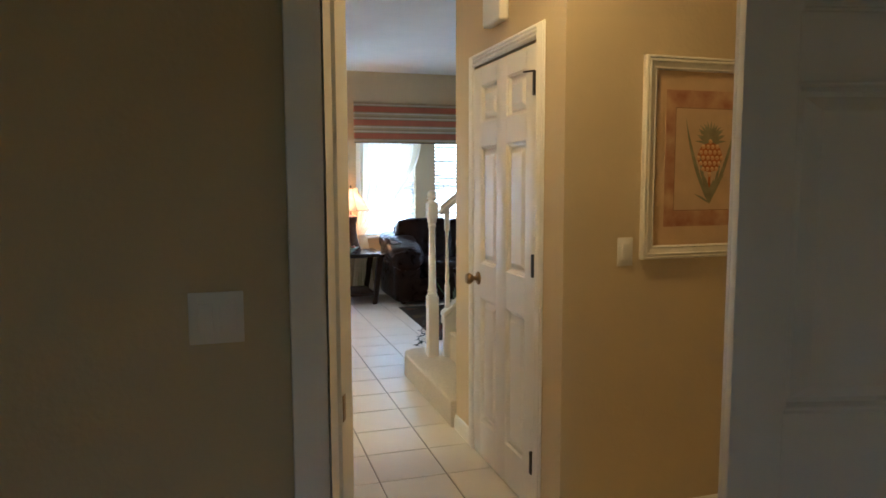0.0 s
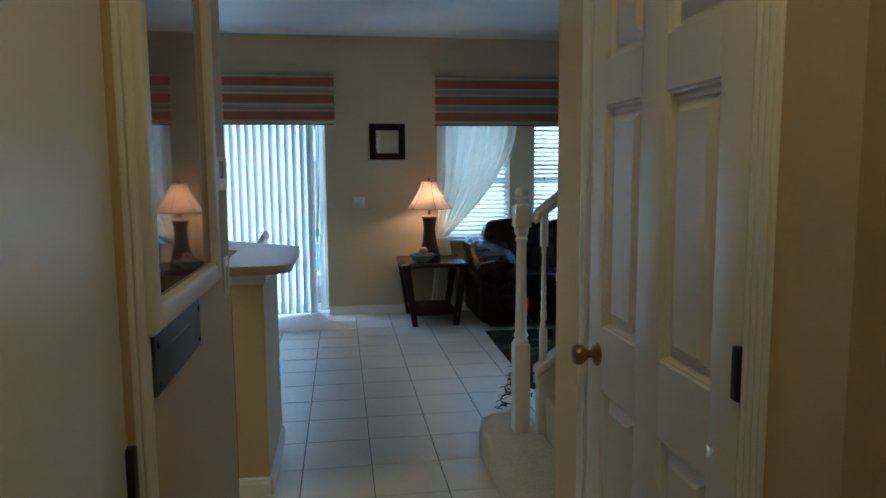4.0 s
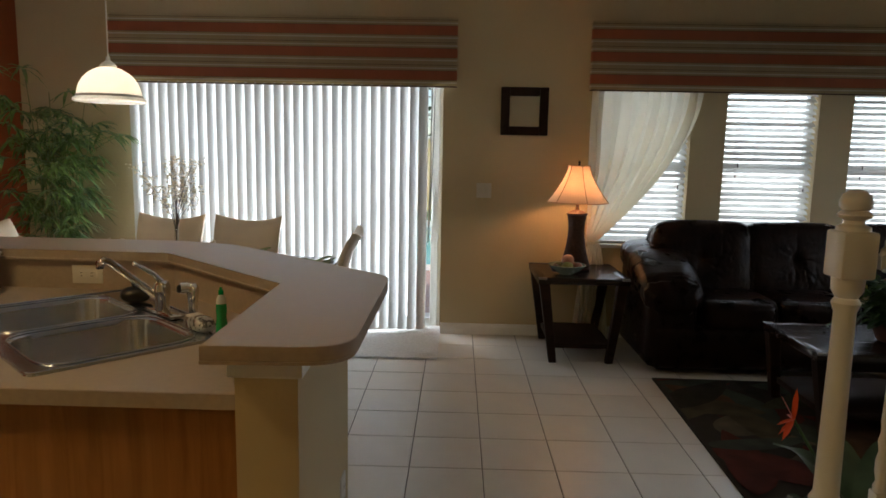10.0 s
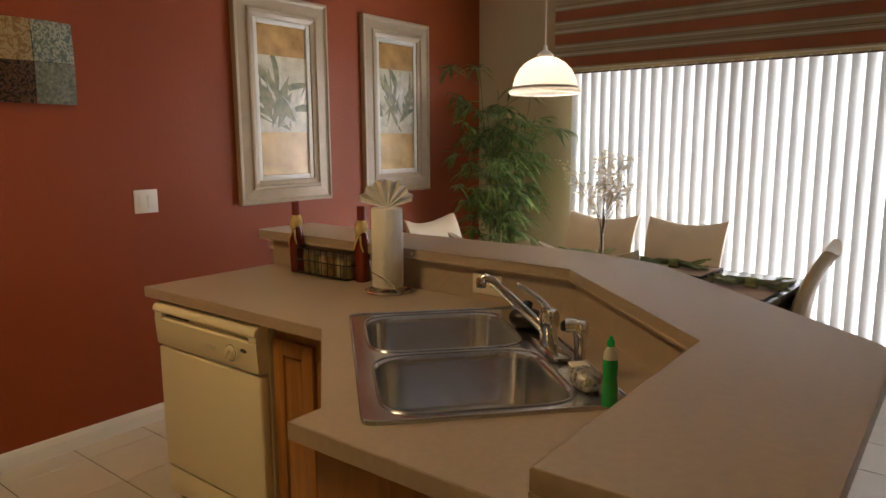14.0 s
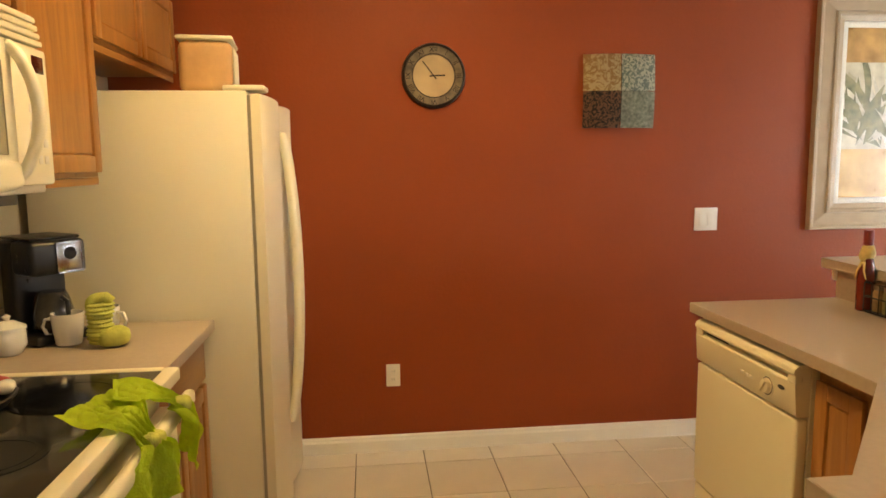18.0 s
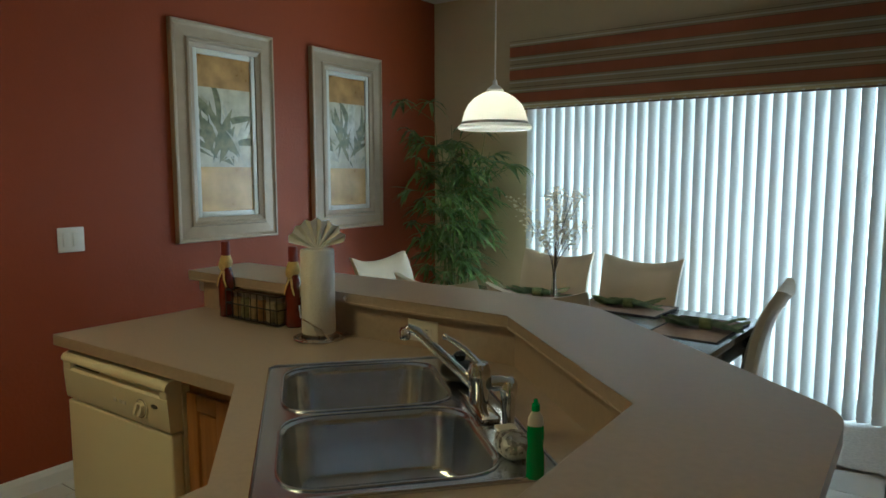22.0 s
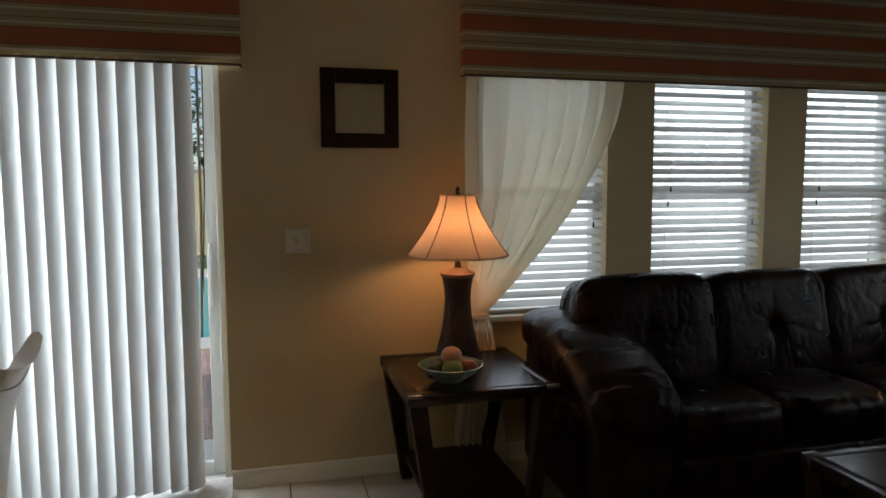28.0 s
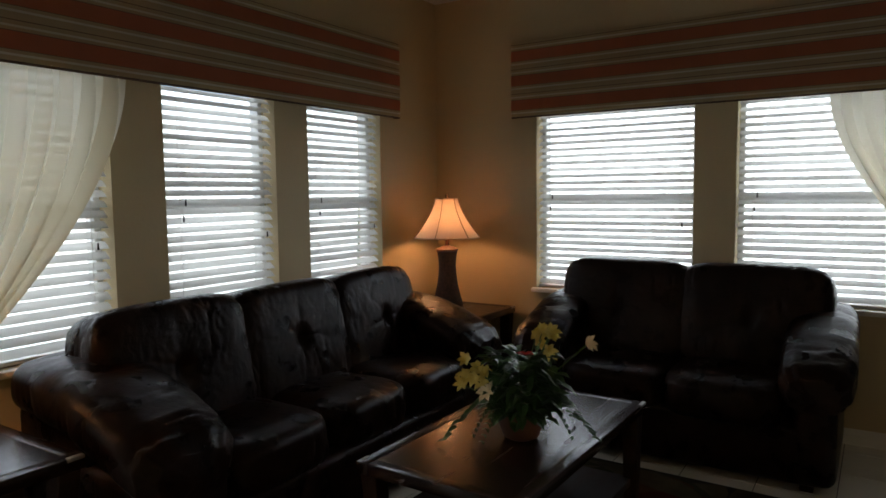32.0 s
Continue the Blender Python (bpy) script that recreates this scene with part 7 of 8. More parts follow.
for i in range(1, 9):
    x = 2.2 + RUN * (i - 1)
    part("step", box(x, x + RUN + 0.02, 4.225, 5.19, 0.0 if i < 2 else RISE * (i - 1), RISE * (i + 1) - 0.013, 0.016, seg=3), M_CARPET, stairs)
rail_t = thing("stair_balustrade", (0, 0, 0), 0, "white turned wooden stair balustrade with newel post", "balustrade")


def square_turned(name, x, y, z0, z1, half, prof, label="", lower=0.25, upper=0.14):
    """A turned post: square foot, turned shaft, square head."""
    h = z1 - z0
    bm = box(x - half, x + half, y - half, y + half, z0, z0 + lower, half * 0.15)
    box(x - half, x + half, y - half, y + half, z1 - upper, z1, half * 0.15, bm)
    lathe([(r, z0 + lower + (h - lower - upper) * f) for f, r in prof], 16, (x, y, 0), bm)
    return part(name, bm, M_WHITE, rail_t, label)


TURN_P = [(0, 0.9), (0.02, 1.0), (0.04, 0.75), (0.07, 0.95), (0.1, 0.72), (0.5, 0.66), (0.86, 0.6), (0.9, 0.8), (0.92, 0.6), (0.95, 0.86), (1.0, 0.9)]
square_turned("newel_post", NX, NY, 0.172, 1.3, 0.039, [(f, 0.039 * r) for f, r in TURN_P], "white turned newel post", 0.45, 0.105)
part("newel_cap", lathe([(0.036, 1.3005), (0.034, 1.31), (0.022, 1.316), (0.021, 1.324), (0.033, 1.33), (0.036, 1.336), (0.03, 1.343), (0.026, 1.346), (0.033, 1.354), (0.034, 1.366), (0.028, 1.381), (0.014, 1.39), (0.0, 1.392)], 24, (NX, NY, 0)), M_WHITE, rail_t, "rounded newel cap")
SL = 0.79
B_P = [(0, 0.9), (0.03, 1.0), (0.06, 0.7), (0.12, 0.95), (0.18, 0.98), (0.24, 0.7), (0.3, 0.92), (0.36, 0.66), (0.42, 0.8), (0.7, 0.62), (0.9, 0.55), (0.93, 0.75), (0.96, 0.6), (1.0, 0.8)]


def string_z(x):
    return 0.53 + SL * (x - 2.18)


for i in range(16):
    x = 2.195 + 0.103 * i
    square_turned("baluster", x, NY - 0.03, string_z(x) - 0.01, string_z(x) + 0.73, 0.0165, [(f, 0.0165 * r) for f, r in B_P], "", 0.17, 0.17)


def sloped(x0, x1, y0, y1, zlo, zhi, bev):
    bm = bmesh.new()
    v = [bm.verts.new((x, y, SL * (x - 2.18) + z)) for x in (x0, x1) for y in (y0, y1) for z in (zlo, zhi)]
    for q in ((0, 1, 3, 2), (4, 6, 7, 5), (0, 4, 5, 1), (2, 3, 7, 6), (0, 2, 6, 4), (1, 5, 7, 3)):
        bm.faces.new([v[k] for k in q])
    bmesh.ops.bevel(bm, geom=bm.edges[:], offset=bev, segments=3, affect="EDGES")
    return bm


part("handrail", sloped(2.135, 3.95, NY - 0.06, NY + 0.002, 1.235, 1.305, 0.02), M_WHITE, rail_t, "white moulded handrail")
part("stringer_cap", sloped(2.155, 3.95, NY - 0.075, NY + 0.015, 0.485, 0.522, 0.006), M_WHITE, rail_t)
part("stringer_bead", sloped(2.155, 3.95, NY - 0.066, NY + 0.006, 0.43, 0.4845, 0.008), M_WHITE, rail_t)
part("stringer", sloped(2.165, 3.95, NY - 0.054, NY - 0.006, 0.14, 0.4295, 0.003), M_WHITE, rail_t)
wr_ = thing("wall_handrail", (0, 0, 0), 0, "white sloped handrail fixed to the stair wall", "handrail")
part("rail", sloped(1.958, 3.7, 4.262, 4.312, 1.245, 1.305, 0.016), M_WHITE, wr_)
for x in (2.3, 3.1):
    z = 1.24 + SL * (x - 2.18)
    part("bracket", tube([(x, 4.2205, z - 0.06), (x, 4.26, z - 0.05), (x, 4.287, z + 0.006)], 0.008, 8), M_BRASS, wr_, "small brass bracket")
structure("wall_under_stairs", prism([(2.2, 5.195), (3.95, 5.195), (3.95, 5.24), (2.2, 5.24)], 0, 0.14), M_TAN, "low tan wall under the stair stringer", "wall")

# plant arrangement beside the newel
def broad_leaf(bm, root, d, L, w, arch, twist=0.0):
    """A long smooth blade that arches over, folded softly along its rib, with a wavy margin."""
    d = d.normalized()
    flat = Vector((d.x, d.y, 0)).normalized()
    side = Vector((-flat.y, flat.x, 0)) * math.cos(twist) + Vector((0, 0, 1)) * math.sin(twist)
    prev = None
    for j in range(15):
        f = j / 14
        c = root + d * L * f + flat * (arch * L * f * f * 0.6) - Vector((0, 0, arch * L * f * f))
        hw = w / 2 * math.sin(math.pi * min(1.0, 0.04 + 0.96 * f ** 0.8)) + 0.001
        row = [bm.verts.new(c + side * hw * u + Vector((0, 0, 0.35 * hw * abs(u) + 0.006 * math.sin(f * 15 + u * 3) * abs(u)))) for u in (-1, -0.6, -0.25, 0, 0.25, 0.6, 1)]
        if prev:
            for i in range(6):
                bm.faces.new((prev[i], prev[i + 1], row[i + 1], row[i]))
        prev = row


ar = thing("floor_plant", (2.52, 5.72, 0), 0, "potted bird of paradise arrangement with fern at the stair foot", "plant")
part("pot", lathe([(0.1, 0.0), (0.13, 0.02), (0.15, 0.2), (0.155, 0.22), (0.14, 0.22), (0.0, 0.19)], 24), M_BRONZE, ar, "dark pot")
rr = random.Random(4)
big = bmesh.new()
for k in range(15):
    a = rr.uniform(0, 2 * math.pi)
    r, H = rr.uniform(0.02, 0.06), rr.uniform(0.2, 0.34)
    root = Vector((r * math.cos(a), r * math.sin(a), H))
    tube([(0, 0, 0.19), (root.x * 0.6, root.y * 0.6, H * 0.9), root], 0.006, 6, big)
    out = Vector((0.45 * abs(math.cos(a)) - 0.12, 0.5 * math.sin(a), rr.uniform(0.9, 1.3)))
    broad_leaf(big, root, out, rr.uniform(0.38, 0.6), rr.uniform(0.07, 0.12), rr.uniform(0.25, 0.6), rr.uniform(-0.5, 0.5))
part("broad_leaves", big, mat("broad_leaf_grey_green", (0.045, 0.09, 0.045), 0.4, color2=(0.09, 0.15, 0.08), scale=8, vary=0.3), ar, smooth=60)
M_BOP = mat("orange_flower", (0.7, 0.09, 0.02), 0.5, vary=0.2)
for fx_, fy_, fz_ in ((-0.26, 0.03, 0.66), (0.1, 0.03, 0.64), (0.2, -0.2, 0.6)):
    fl_ = bmesh.new()
    part("flower_stem", tube([(0, 0, 0.19), (fx_ * 0.6, fy_ * 0.6, fz_ * 0.75), (fx_, fy_, fz_)], 0.005, 6), M_LEAF, ar, "green flower stem")
    for q in range(8):
        leaf(fl_, Vector((fx_, fy_, fz_)), Vector((rr.uniform(-0.9, 0.2), rr.uniform(-0.4, 0.4), rr.uniform(-0.9, 1.5))), rr.uniform(0.05, 0.1), 0.017, -0.1)
    part("flower", fl_, M_BOP, ar, "orange bird of paradise bloom", smooth=0)
fe = bmesh.new()
for k in range(14):
    a = rr.uniform(0, 2 * math.pi)
    L = rr.uniform(0.25, 0.42)
    prev = Vector((0.02 * math.cos(a), 0.02 * math.sin(a), 0.2))
    for j in range(1, 13):
        f = j / 12
        p = Vector((L * f * math.cos(a), L * f * math.sin(a), 0.2 + 0.22 * f - 0.3 * f * f))
        for s in (-1, 1):
            sd = Vector((-math.sin(a), math.cos(a), 0)) * s
            leaf(fe, p, sd + (p - prev).normalized() * 0.4, 0.055 * (1.1 - f), 0.011, 0.2)
        prev = p
part("fern", fe, mat("dark_fern", (0.015, 0.035, 0.018), 0.6, vary=0.3), ar, "dark fern fronds", smooth=0)["kind"] = "stuff"
pts = [(-0.33 - 0.13 * f + 0.022 * math.cos(f * 34), -0.16 - 0.02 * f + 0.022 * math.sin(f * 34), 0.5 - 0.32 * f) for f in [i / 60 for i in range(61)]]
tn = bmesh.new()
for i, p in enumerate(pts):
    a = i * 2.4
    leaf(tn, Vector(p), Vector((math.cos(a), math.sin(a), 0.2)), 0.035, 0.016, 0.3)
part("tendril_leaves", tn, mat("tendril_leaf", (0.015, 0.035, 0.02), 0.5, vary=0.3), ar, "small dark leaves", smooth=0)
part("curled_tendril", tube([(0, 0, 0.2), (-0.2, -0.1, 0.5)] + pts, 0.003, 6), mat("tendril_dark_green", (0.012, 0.028, 0.016), 0.5), ar, "curled dark tendril")

# pineapple print in the foyer
M_PINEF = mat("whitewashed_frame", (0.7, 0.66, 0.56), 0.45, scale=20, vary=0.08, bump=0.2)
M_PTAN = mat("print_tan_paper", (0.6, 0.42, 0.22), 0.5, scale=10, vary=0.08)
M_PRED = mat("print_terracotta_border", (0.42, 0.17, 0.085), 0.5, color2=(0.6, 0.4, 0.21), scale=11, vary=0.15)
M_PINN = mat("print_inner_paper", (0.57, 0.4, 0.22), 0.5, color2=(0.63, 0.46, 0.26), scale=9, vary=0.06)
M_PGRN = mat("print_leaf_green", (0.27, 0.26, 0.15), 0.5, scale=20, vary=0.3)
M_PORG = mat("print_pineapple_orange", (0.66, 0.32, 0.09), 0.5, color2=(0.84, 0.62, 0.3), scale=45, vary=0.2)
M_PINK = mat("print_ink_brown", (0.2, 0.1, 0.05), 0.5, color2=(0.34, 0.2, 0.1), scale=16, vary=0.2)
M_PRUST = mat("print_rust_body", (0.45, 0.14, 0.025), 0.5, scale=40, vary=0.3)
pp = thing("pineapple_print", (2.596, 2.895, 1.143), 180, "framed pineapple print in a whitewashed frame on tan wall", "picture")
w, h = 0.64, 0.81
frame_prof = [(0.0, 0.0), (0.0, 0.022), (0.003, 0.027), (0.009, 0.028), (0.013, 0.024), (0.016, 0.027), (0.022, 0.028), (0.026, 0.024), (0.044, 0.019), (0.048, 0.021), (0.053, 0.016), (0.055, 0.0)]
frame_corners = [(-w / 2, 0, 1, 1), (w / 2, 0, -1, 1), (w / 2, h, -1, -1), (-w / 2, h, 1, -1)]
for k in range(4):
    bm = bmesh.new()
    ends = [[bm.verts.new((cx + sx * o, y, cz + sz * o)) for o, y in frame_prof] for cx, cz, sx, sz in (frame_corners[k], frame_corners[(k + 1) % 4])]
    for i in range(len(frame_prof)):
        j = (i + 1) % len(frame_prof)
        bm.faces.new((ends[0][i], ends[0][j], ends[1][j], ends[1][i]))
    part("frame_rail", bm, M_PINEF, pp, smooth=25)
part("paper", box(-w / 2 + 0.055, w / 2 - 0.055, 0.002, 0.008, 0.055, h - 0.055), M_PTAN, pp)
part("border", box(-0.215, 0.215, 0.008, 0.0085, 0.13, h - 0.13), M_PRED, pp)
part("inner_paper", box(-0.168, 0.168, 0.0085, 0.009, 0.197, h - 0.202), M_PINN, pp)
part("inner_line", box(-0.1705, 0.1705, 0.0085, 0.0088, 0.1945, h - 0.1995), M_PINK, pp)
part("pineapple_body", lathe([(0.0, 0.0), (0.06, 0.0), (0.058, 0.0006), (0.0, 0.0008)], 28), M_PRUST, pp).matrix_basis = pose(0, 0.009, 0.412, -90, 0, 0)
for j in range(7):
    for i in range(-1, 6):
        z = 0.342 + 0.0225 * j
        x = (i - 2) * 0.0225 + (0.011 if j % 2 else 0)
        if (x / 0.06) ** 2 + ((z - 0.41) / 0.072) ** 2 < 1:
            part("pineapple_scale", lathe([(0.0, 0.0), (0.0105, 0.0), (0.0095, 0.0012), (0.0, 0.0022)], 6), M_PORG, pp).matrix_basis = pose(x, 0.009, z, -90, 0, 0)
gl = bmesh.new()
rr = random.Random(2)


def flat_leaf(bm, x, z, a, L, wd, bend, y):
    pts = []
    for i in range(9):
        g = i / 8
        pts.append((g, wd * math.sin(math.pi * min(1, g * 0.85 + 0.15)) if g < 1 else 0.0))
    for i in range(7, -1, -1):
        g = i / 8
        pts.append((g, -wd * math.sin(math.pi * min(1, g * 0.85 + 0.15))))
    vs_ = []
    for k, (g, s) in enumerate(pts):
        aa = a + bend * g
        vs_.append(bm.verts.new((x + L * g * math.sin(aa) + s * math.cos(aa) + 1e-5 * k, y, z + L * g * math.cos(aa) - s * math.sin(aa))))
    bm.faces.new(vs_)


for k in range(27):
    s = (k % 9 - 4) / 4
    row = k // 9
    flat_leaf(gl, s * 0.012, 0.462 + 0.014 * row, s * (1.0 - 0.2 * row), 0.062 + 0.012 * (1 - abs(s)) + rr.uniform(-0.006, 0.006), 0.0055, 0.35 * s, 0.0091 + 0.00003 * k)
for k, (a, L, wd, b) in enumerate(((0.5, 0.37, 0.0085, -0.16), (-0.52, 0.35, 0.0085, 0.17), (0.34, 0.22, 0.007, -0.1), (-0.38, 0.2, 0.007, 0.1), (0.1, 0.15, 0.012, 0.25), (-0.3, 0.14, 0.012, -0.25), (-0.12, 0.1, 0.013, -0.1), (1.0, 0.085, 0.004, 0.1), (0.22, 0.11, 0.011, 0.1))):
    flat_leaf(gl, 0.0, 0.225, a, L, wd, b, 0.0101 + 0.00003 * k)
part("painted_stem", box(-0.006, 0.006, 0.009, 0.0095, 0.225, 0.36), M_PRUST, pp)
part("painted_leaves", gl, M_PGRN, pp, "painted green leaves", smooth=0)

# framed print behind glass, plate, thermostat on the left-hand hall wall
M_HPRINT = mat("brown_print_under_glass", (0.17, 0.105, 0.055), 0.03, color2=(0.26, 0.17, 0.1), scale=3, vary=0.2, spec=0.9, coat=0.35, rough_vary=0.01)
hp = thing("hall_print", (0.895, 3.497, 1.197), -90, "brown print behind glass in a white frame in the hall", "picture")
w, h = 0.63, 0.95
for x0, x1, z0, z1 in ((-w / 2, -w / 2 + 0.05, 0, h), (w / 2 - 0.05, w / 2, 0, h), (-w / 2 + 0.05, w / 2 - 0.05, 0, 0.05), (-w / 2 + 0.05, w / 2 - 0.05, h - 0.05, h)):
    part("frame_rail", box(x0, x1, 0.0, 0.032, z0, z1, 0.012, seg=4), M_WHITE, hp)
part("glazed_print", box(-w / 2 + 0.05, w / 2 - 0.05, 0.002, 0.014, 0.05, h - 0.05), M_HPRINT, hp, "dark print behind shiny glass")
ml = thing("metal_wall_plate", (0.895, 3.447, 1.128), -90, "grey metal plate screwed to the hall wall", "wall plate")
part("sheet", box(-0.19, 0.19, 0.0, 0.008, -0.053, 0.053, 0.002), mat("grey_metal_sheet", (0.12, 0.12, 0.125), 0.5, 0.4, scale=8, vary=0.2), ml)
# thin nickel strip stands in for the bright highlight on the sheet
part("slot", box(-0.075, 0.075, 0.0082, 0.0095, 0.018, 0.0215, 0.0005), M_CORNER, ml, "pale strip painted as the sheet's highlight")
for x, z in ((-0.17, 0.035), (0.17, 0.035), (-0.17, -0.035), (0.17, -0.035)):
    part("screw", lathe([(0.0, 0.0), (0.006, 0.0), (0.005, 0.003), (0.0, 0.004)], 10), M_BRONZE, ml).matrix_basis = pose(x, 0.0082, z, -90)
th = thing("thermostat", (0.895, 3.9, 1.465), -90, "white wall thermostat with small display in the hall", "thermostat")
part("housing", box(-0.075, 0.075, 0.0, 0.028, -0.047, 0.04, 0.008, seg=3), M_PLATE, th)
part("screen", box(-0.01, 0.05, 0.0282, 0.0295, -0.015, 0.03, 0.001), mat("lcd_grey", (0.32, 0.34, 0.3), 0.2), th, "grey display")
for z in (-0.012, 0.022):
    part("button", box(-0.055, -0.03, 0.0282, 0.032, z - 0.008, z + 0.008, 0.003), M_PLATE, th)
for x in (0.01, 0.035):
    part("button", box(x - 0.008, x + 0.008, 0.0282, 0.031, -0.034, -0.025, 0.002), M_PLATE, th)
ch = thing("door_chime", (1.935, 3.56, 2.27), 90, "white door chime box above the closet door", "door chime")
part("cover", box(-0.11, 0.11, 0.0, 0.05, -0.08, 0.09, 0.012, seg=3), M_WHITE, ch)

# mirror between door and window
mr_ = thing("wall_mirror", (1.71, YN, 1.774), 180, "small square mirror in a wide dark frame", "mirror")
a_, b_ = 0.182, 0.115
for x0, x1, z0, z1 in ((-a_, -b_, -a_, a_), (b_, a_, -a_, a_), (-b_, b_, -a_, -b_), (-b_, b_, b_, a_)):
    part("frame_rail", box(x0, x1, 0.0, 0.026, z0, z1, 0.005), M_DARKW, mr_)
M_MIRR = mat("mirror_silver", (0.9, 0.9, 0.9), 0.02, 1.0, vary=0.01, rough_vary=0.01)
part("mirror_glass", box(-b_, b_, 0.004, 0.01, -b_, b_), M_MIRR, mr_, "mirror glass")

# fruit bowl and flowers
fb = thing("fruit_bowl", (2.0, 8.535, 0.606), 0, "pale green ceramic bowl on the end table", "bowl")
part("bowl", lathe([(0.05, 0.0), (0.055, 0.008), (0.094, 0.028), (0.136, 0.07), (0.131, 0.072), (0.089, 0.034), (0.0, 0.018)], 32), mat("celadon_glaze", (0.25, 0.33, 0.27), 0.25, vary=0.1, coat=0.3), fb)
FR = [((-0.05, 0.02), 0.045, (0.07, 0.09, 0.03)), ((0.0, -0.03), 0.042, (0.16, 0.2, 0.04)), ((0.045, 0.03), 0.043, (0.36, 0.17, 0.08)), ((0.075, -0.02), 0.034, (0.24, 0.08, 0.04)), ((-0.085, -0.02), 0.03, (0.03, 0.025, 0.04)), ((0.0, 0.05), 0.04, (0.3, 0.22, 0.07))]
for k, ((fx2, fy2), r, c) in enumerate(FR):
    f = thing("fruit", (2.0 + fx2, 8.535 + fy2, 0.652 + 0.01 * (k % 2)), 40 * k, "round artificial fruit in the bowl", "fruit", "fruit in the bowl")
    part("flesh", cushion(0, 0, 0, 2 * r, 2 * r, 1.85 * r, 2.1, nu=26, nv=16), mat("fruit_skin", c, 0.45, scale=40, vary=0.2), f)
    part("stem", tube([(0, 0, r * 0.75), (0.003, 0, r * 1.1)], 0.0025, 6), M_TWIG, f)
top = thing("fruit", (2.005, 8.54, 0.707), 0, "peach-coloured artificial fruit on top of the bowl", "fruit", "fruit in the bowl")
part("flesh", cushion(0, 0, 0, 0.088, 0.088, 0.08, 2.1, nu=28, nv=18), mat("fruit_skin_peach", (0.36, 0.18, 0.095), 0.5, scale=30, vary=0.15), top)

fa = thing("flower_arrangement", (3.59, 7.39, 0.4735), 0, "terracotta pot of yellow artificial lilies on the coffee table", "flowers")
part("pot", lathe([(0.05, 0.0), (0.068, 0.01), (0.086, 0.06), (0.082, 0.095), (0.074, 0.104), (0.0, 0.095)], 24), mat("terracotta_pot", (0.11, 0.045, 0.025), 0.6, vary=0.2, bump=0.3), fa, "low terracotta pot")
rr = random.Random(15)
gr = bmesh.new()
for k in range(430):
    a = rr.uniform(0, 2 * math.pi)
    z = rr.uniform(0.09, 0.33)
    r = rr.uniform(0.02, 0.15) * (1.0 - 1.3 * abs(z - 0.19))
    leaf(gr, Vector((r * math.cos(a), r * math.sin(a), z)), Vector((math.cos(a), math.sin(a), rr.uniform(-0.5, 0.8))), rr.uniform(0.045, 0.075), rr.uniform(0.032, 0.055), rr.uniform(0.1, 0.5), (math.cos(a) * 0.9, math.sin(a) * 0.9, 0.6))
# fern fronds that hang over the pot
for ux, uy, ln in ((-0.17, 0.06, 0.2), (-0.15, 0.13, 0.19), (0.02, -0.18, 0.2)):
    d = Vector((ux, uy, 0)).normalized()
    sd = Vector((-d.y, d.x, 0))
    for k in range(1, 15):
        f = k / 14
        p = d * (0.05 + ln * 0.75 * f) + Vector((0, 0, 0.17 + 0.05 * f - 0.19 * f * f))
        for sg in (-1, 1):
            leaf(gr, p, sd * sg + d * 0.5, 0.05 * (1.15 - 0.8 * f), 0.013, 0.35)
# trailing sprigs that reach the table
for ax, ay in ((0.1, -0.12), (0.13, -0.07), (0.05, -0.15), (-0.13, 0.12)):
    for k in range(9):
        f = k / 8
        p = Vector((ax * (0.8 + 0.9 * f), ay * (0.8 + 0.9 * f), 0.17 - 0.15 * f ** 1.3))
        leaf(gr, p, Vector((ax + rr.uniform(-0.12, 0.12), ay + rr.uniform(-0.12, 0.12), -0.02)), 0.042, 0.02, 0.3, (0, -0.3, 1))
part("greenery", gr, mat("deep_green_leaf", (0.018, 0.055, 0.012), 0.4, color2=(0.06, 0.13, 0.03), scale=18, vary=0.3), fa, smooth=0)
M_LILY = mat("yellow_lily", (0.78, 0.6, 0.08), 0.6, color2=(0.85, 0.74, 0.25), scale=30, vary=0.2)
M_PALE = mat("pale_lily", (0.75, 0.62, 0.4), 0.6, color2=(0.82, 0.72, 0.5), scale=30, vary=0.2)
for gx, gy, gz, n, m, lab in ((-0.125, 0.14, 0.27, 7, M_LILY, "yellow lily bloom"), (0.05, -0.07, 0.4, 9, M_LILY, "yellow lily bloom"), (-0.12, 0.05, 0.2, 2, M_PALE, "pale lily bloom"), (0.14, -0.17, 0.32, 2, M_PALE, "pale lily bloom")):
    for k in range(n):
        cx, cy, cz = gx + rr.uniform(-0.045, 0.045), gy + rr.uniform(-0.045, 0.045), gz + rr.uniform(-0.055, 0.05)
        ly = bmesh.new()
        face = Vector((cx - 0.2, cy - 0.16, rr.uniform(0.1, 0.4))).normalized()
        side = face.cross(Vector((0, 0, 1))).normalized()
        over = side.cross(face)
        turn = rr.uniform(0, 2)
        for q in range(6):
            a = q * math.pi / 3 + turn
            leaf(ly, Vector((cx, cy, cz)), face * 0.7 + side * math.cos(a) + over * math.sin(a), rr.uniform(0.036, 0.048), 0.02, 0.1, face)
        bloom = part("lily", ly, m, fa, lab, smooth=0)
        part("stem", tube([(0, 0, 0.1), (cx * 0.5, cy * 0.5, cz * 0.7), (cx, cy, cz)], 0.002, 5), M_LEAF, bloom)
rf = bmesh.new()
for q in range(12):
    a = rr.uniform(0, 2 * math.pi)
    leaf(rf, Vector((-0.06, -0.05, 0.34)), Vector((math.cos(a), math.sin(a), 0.5)), 0.04, 0.022, 0.2)
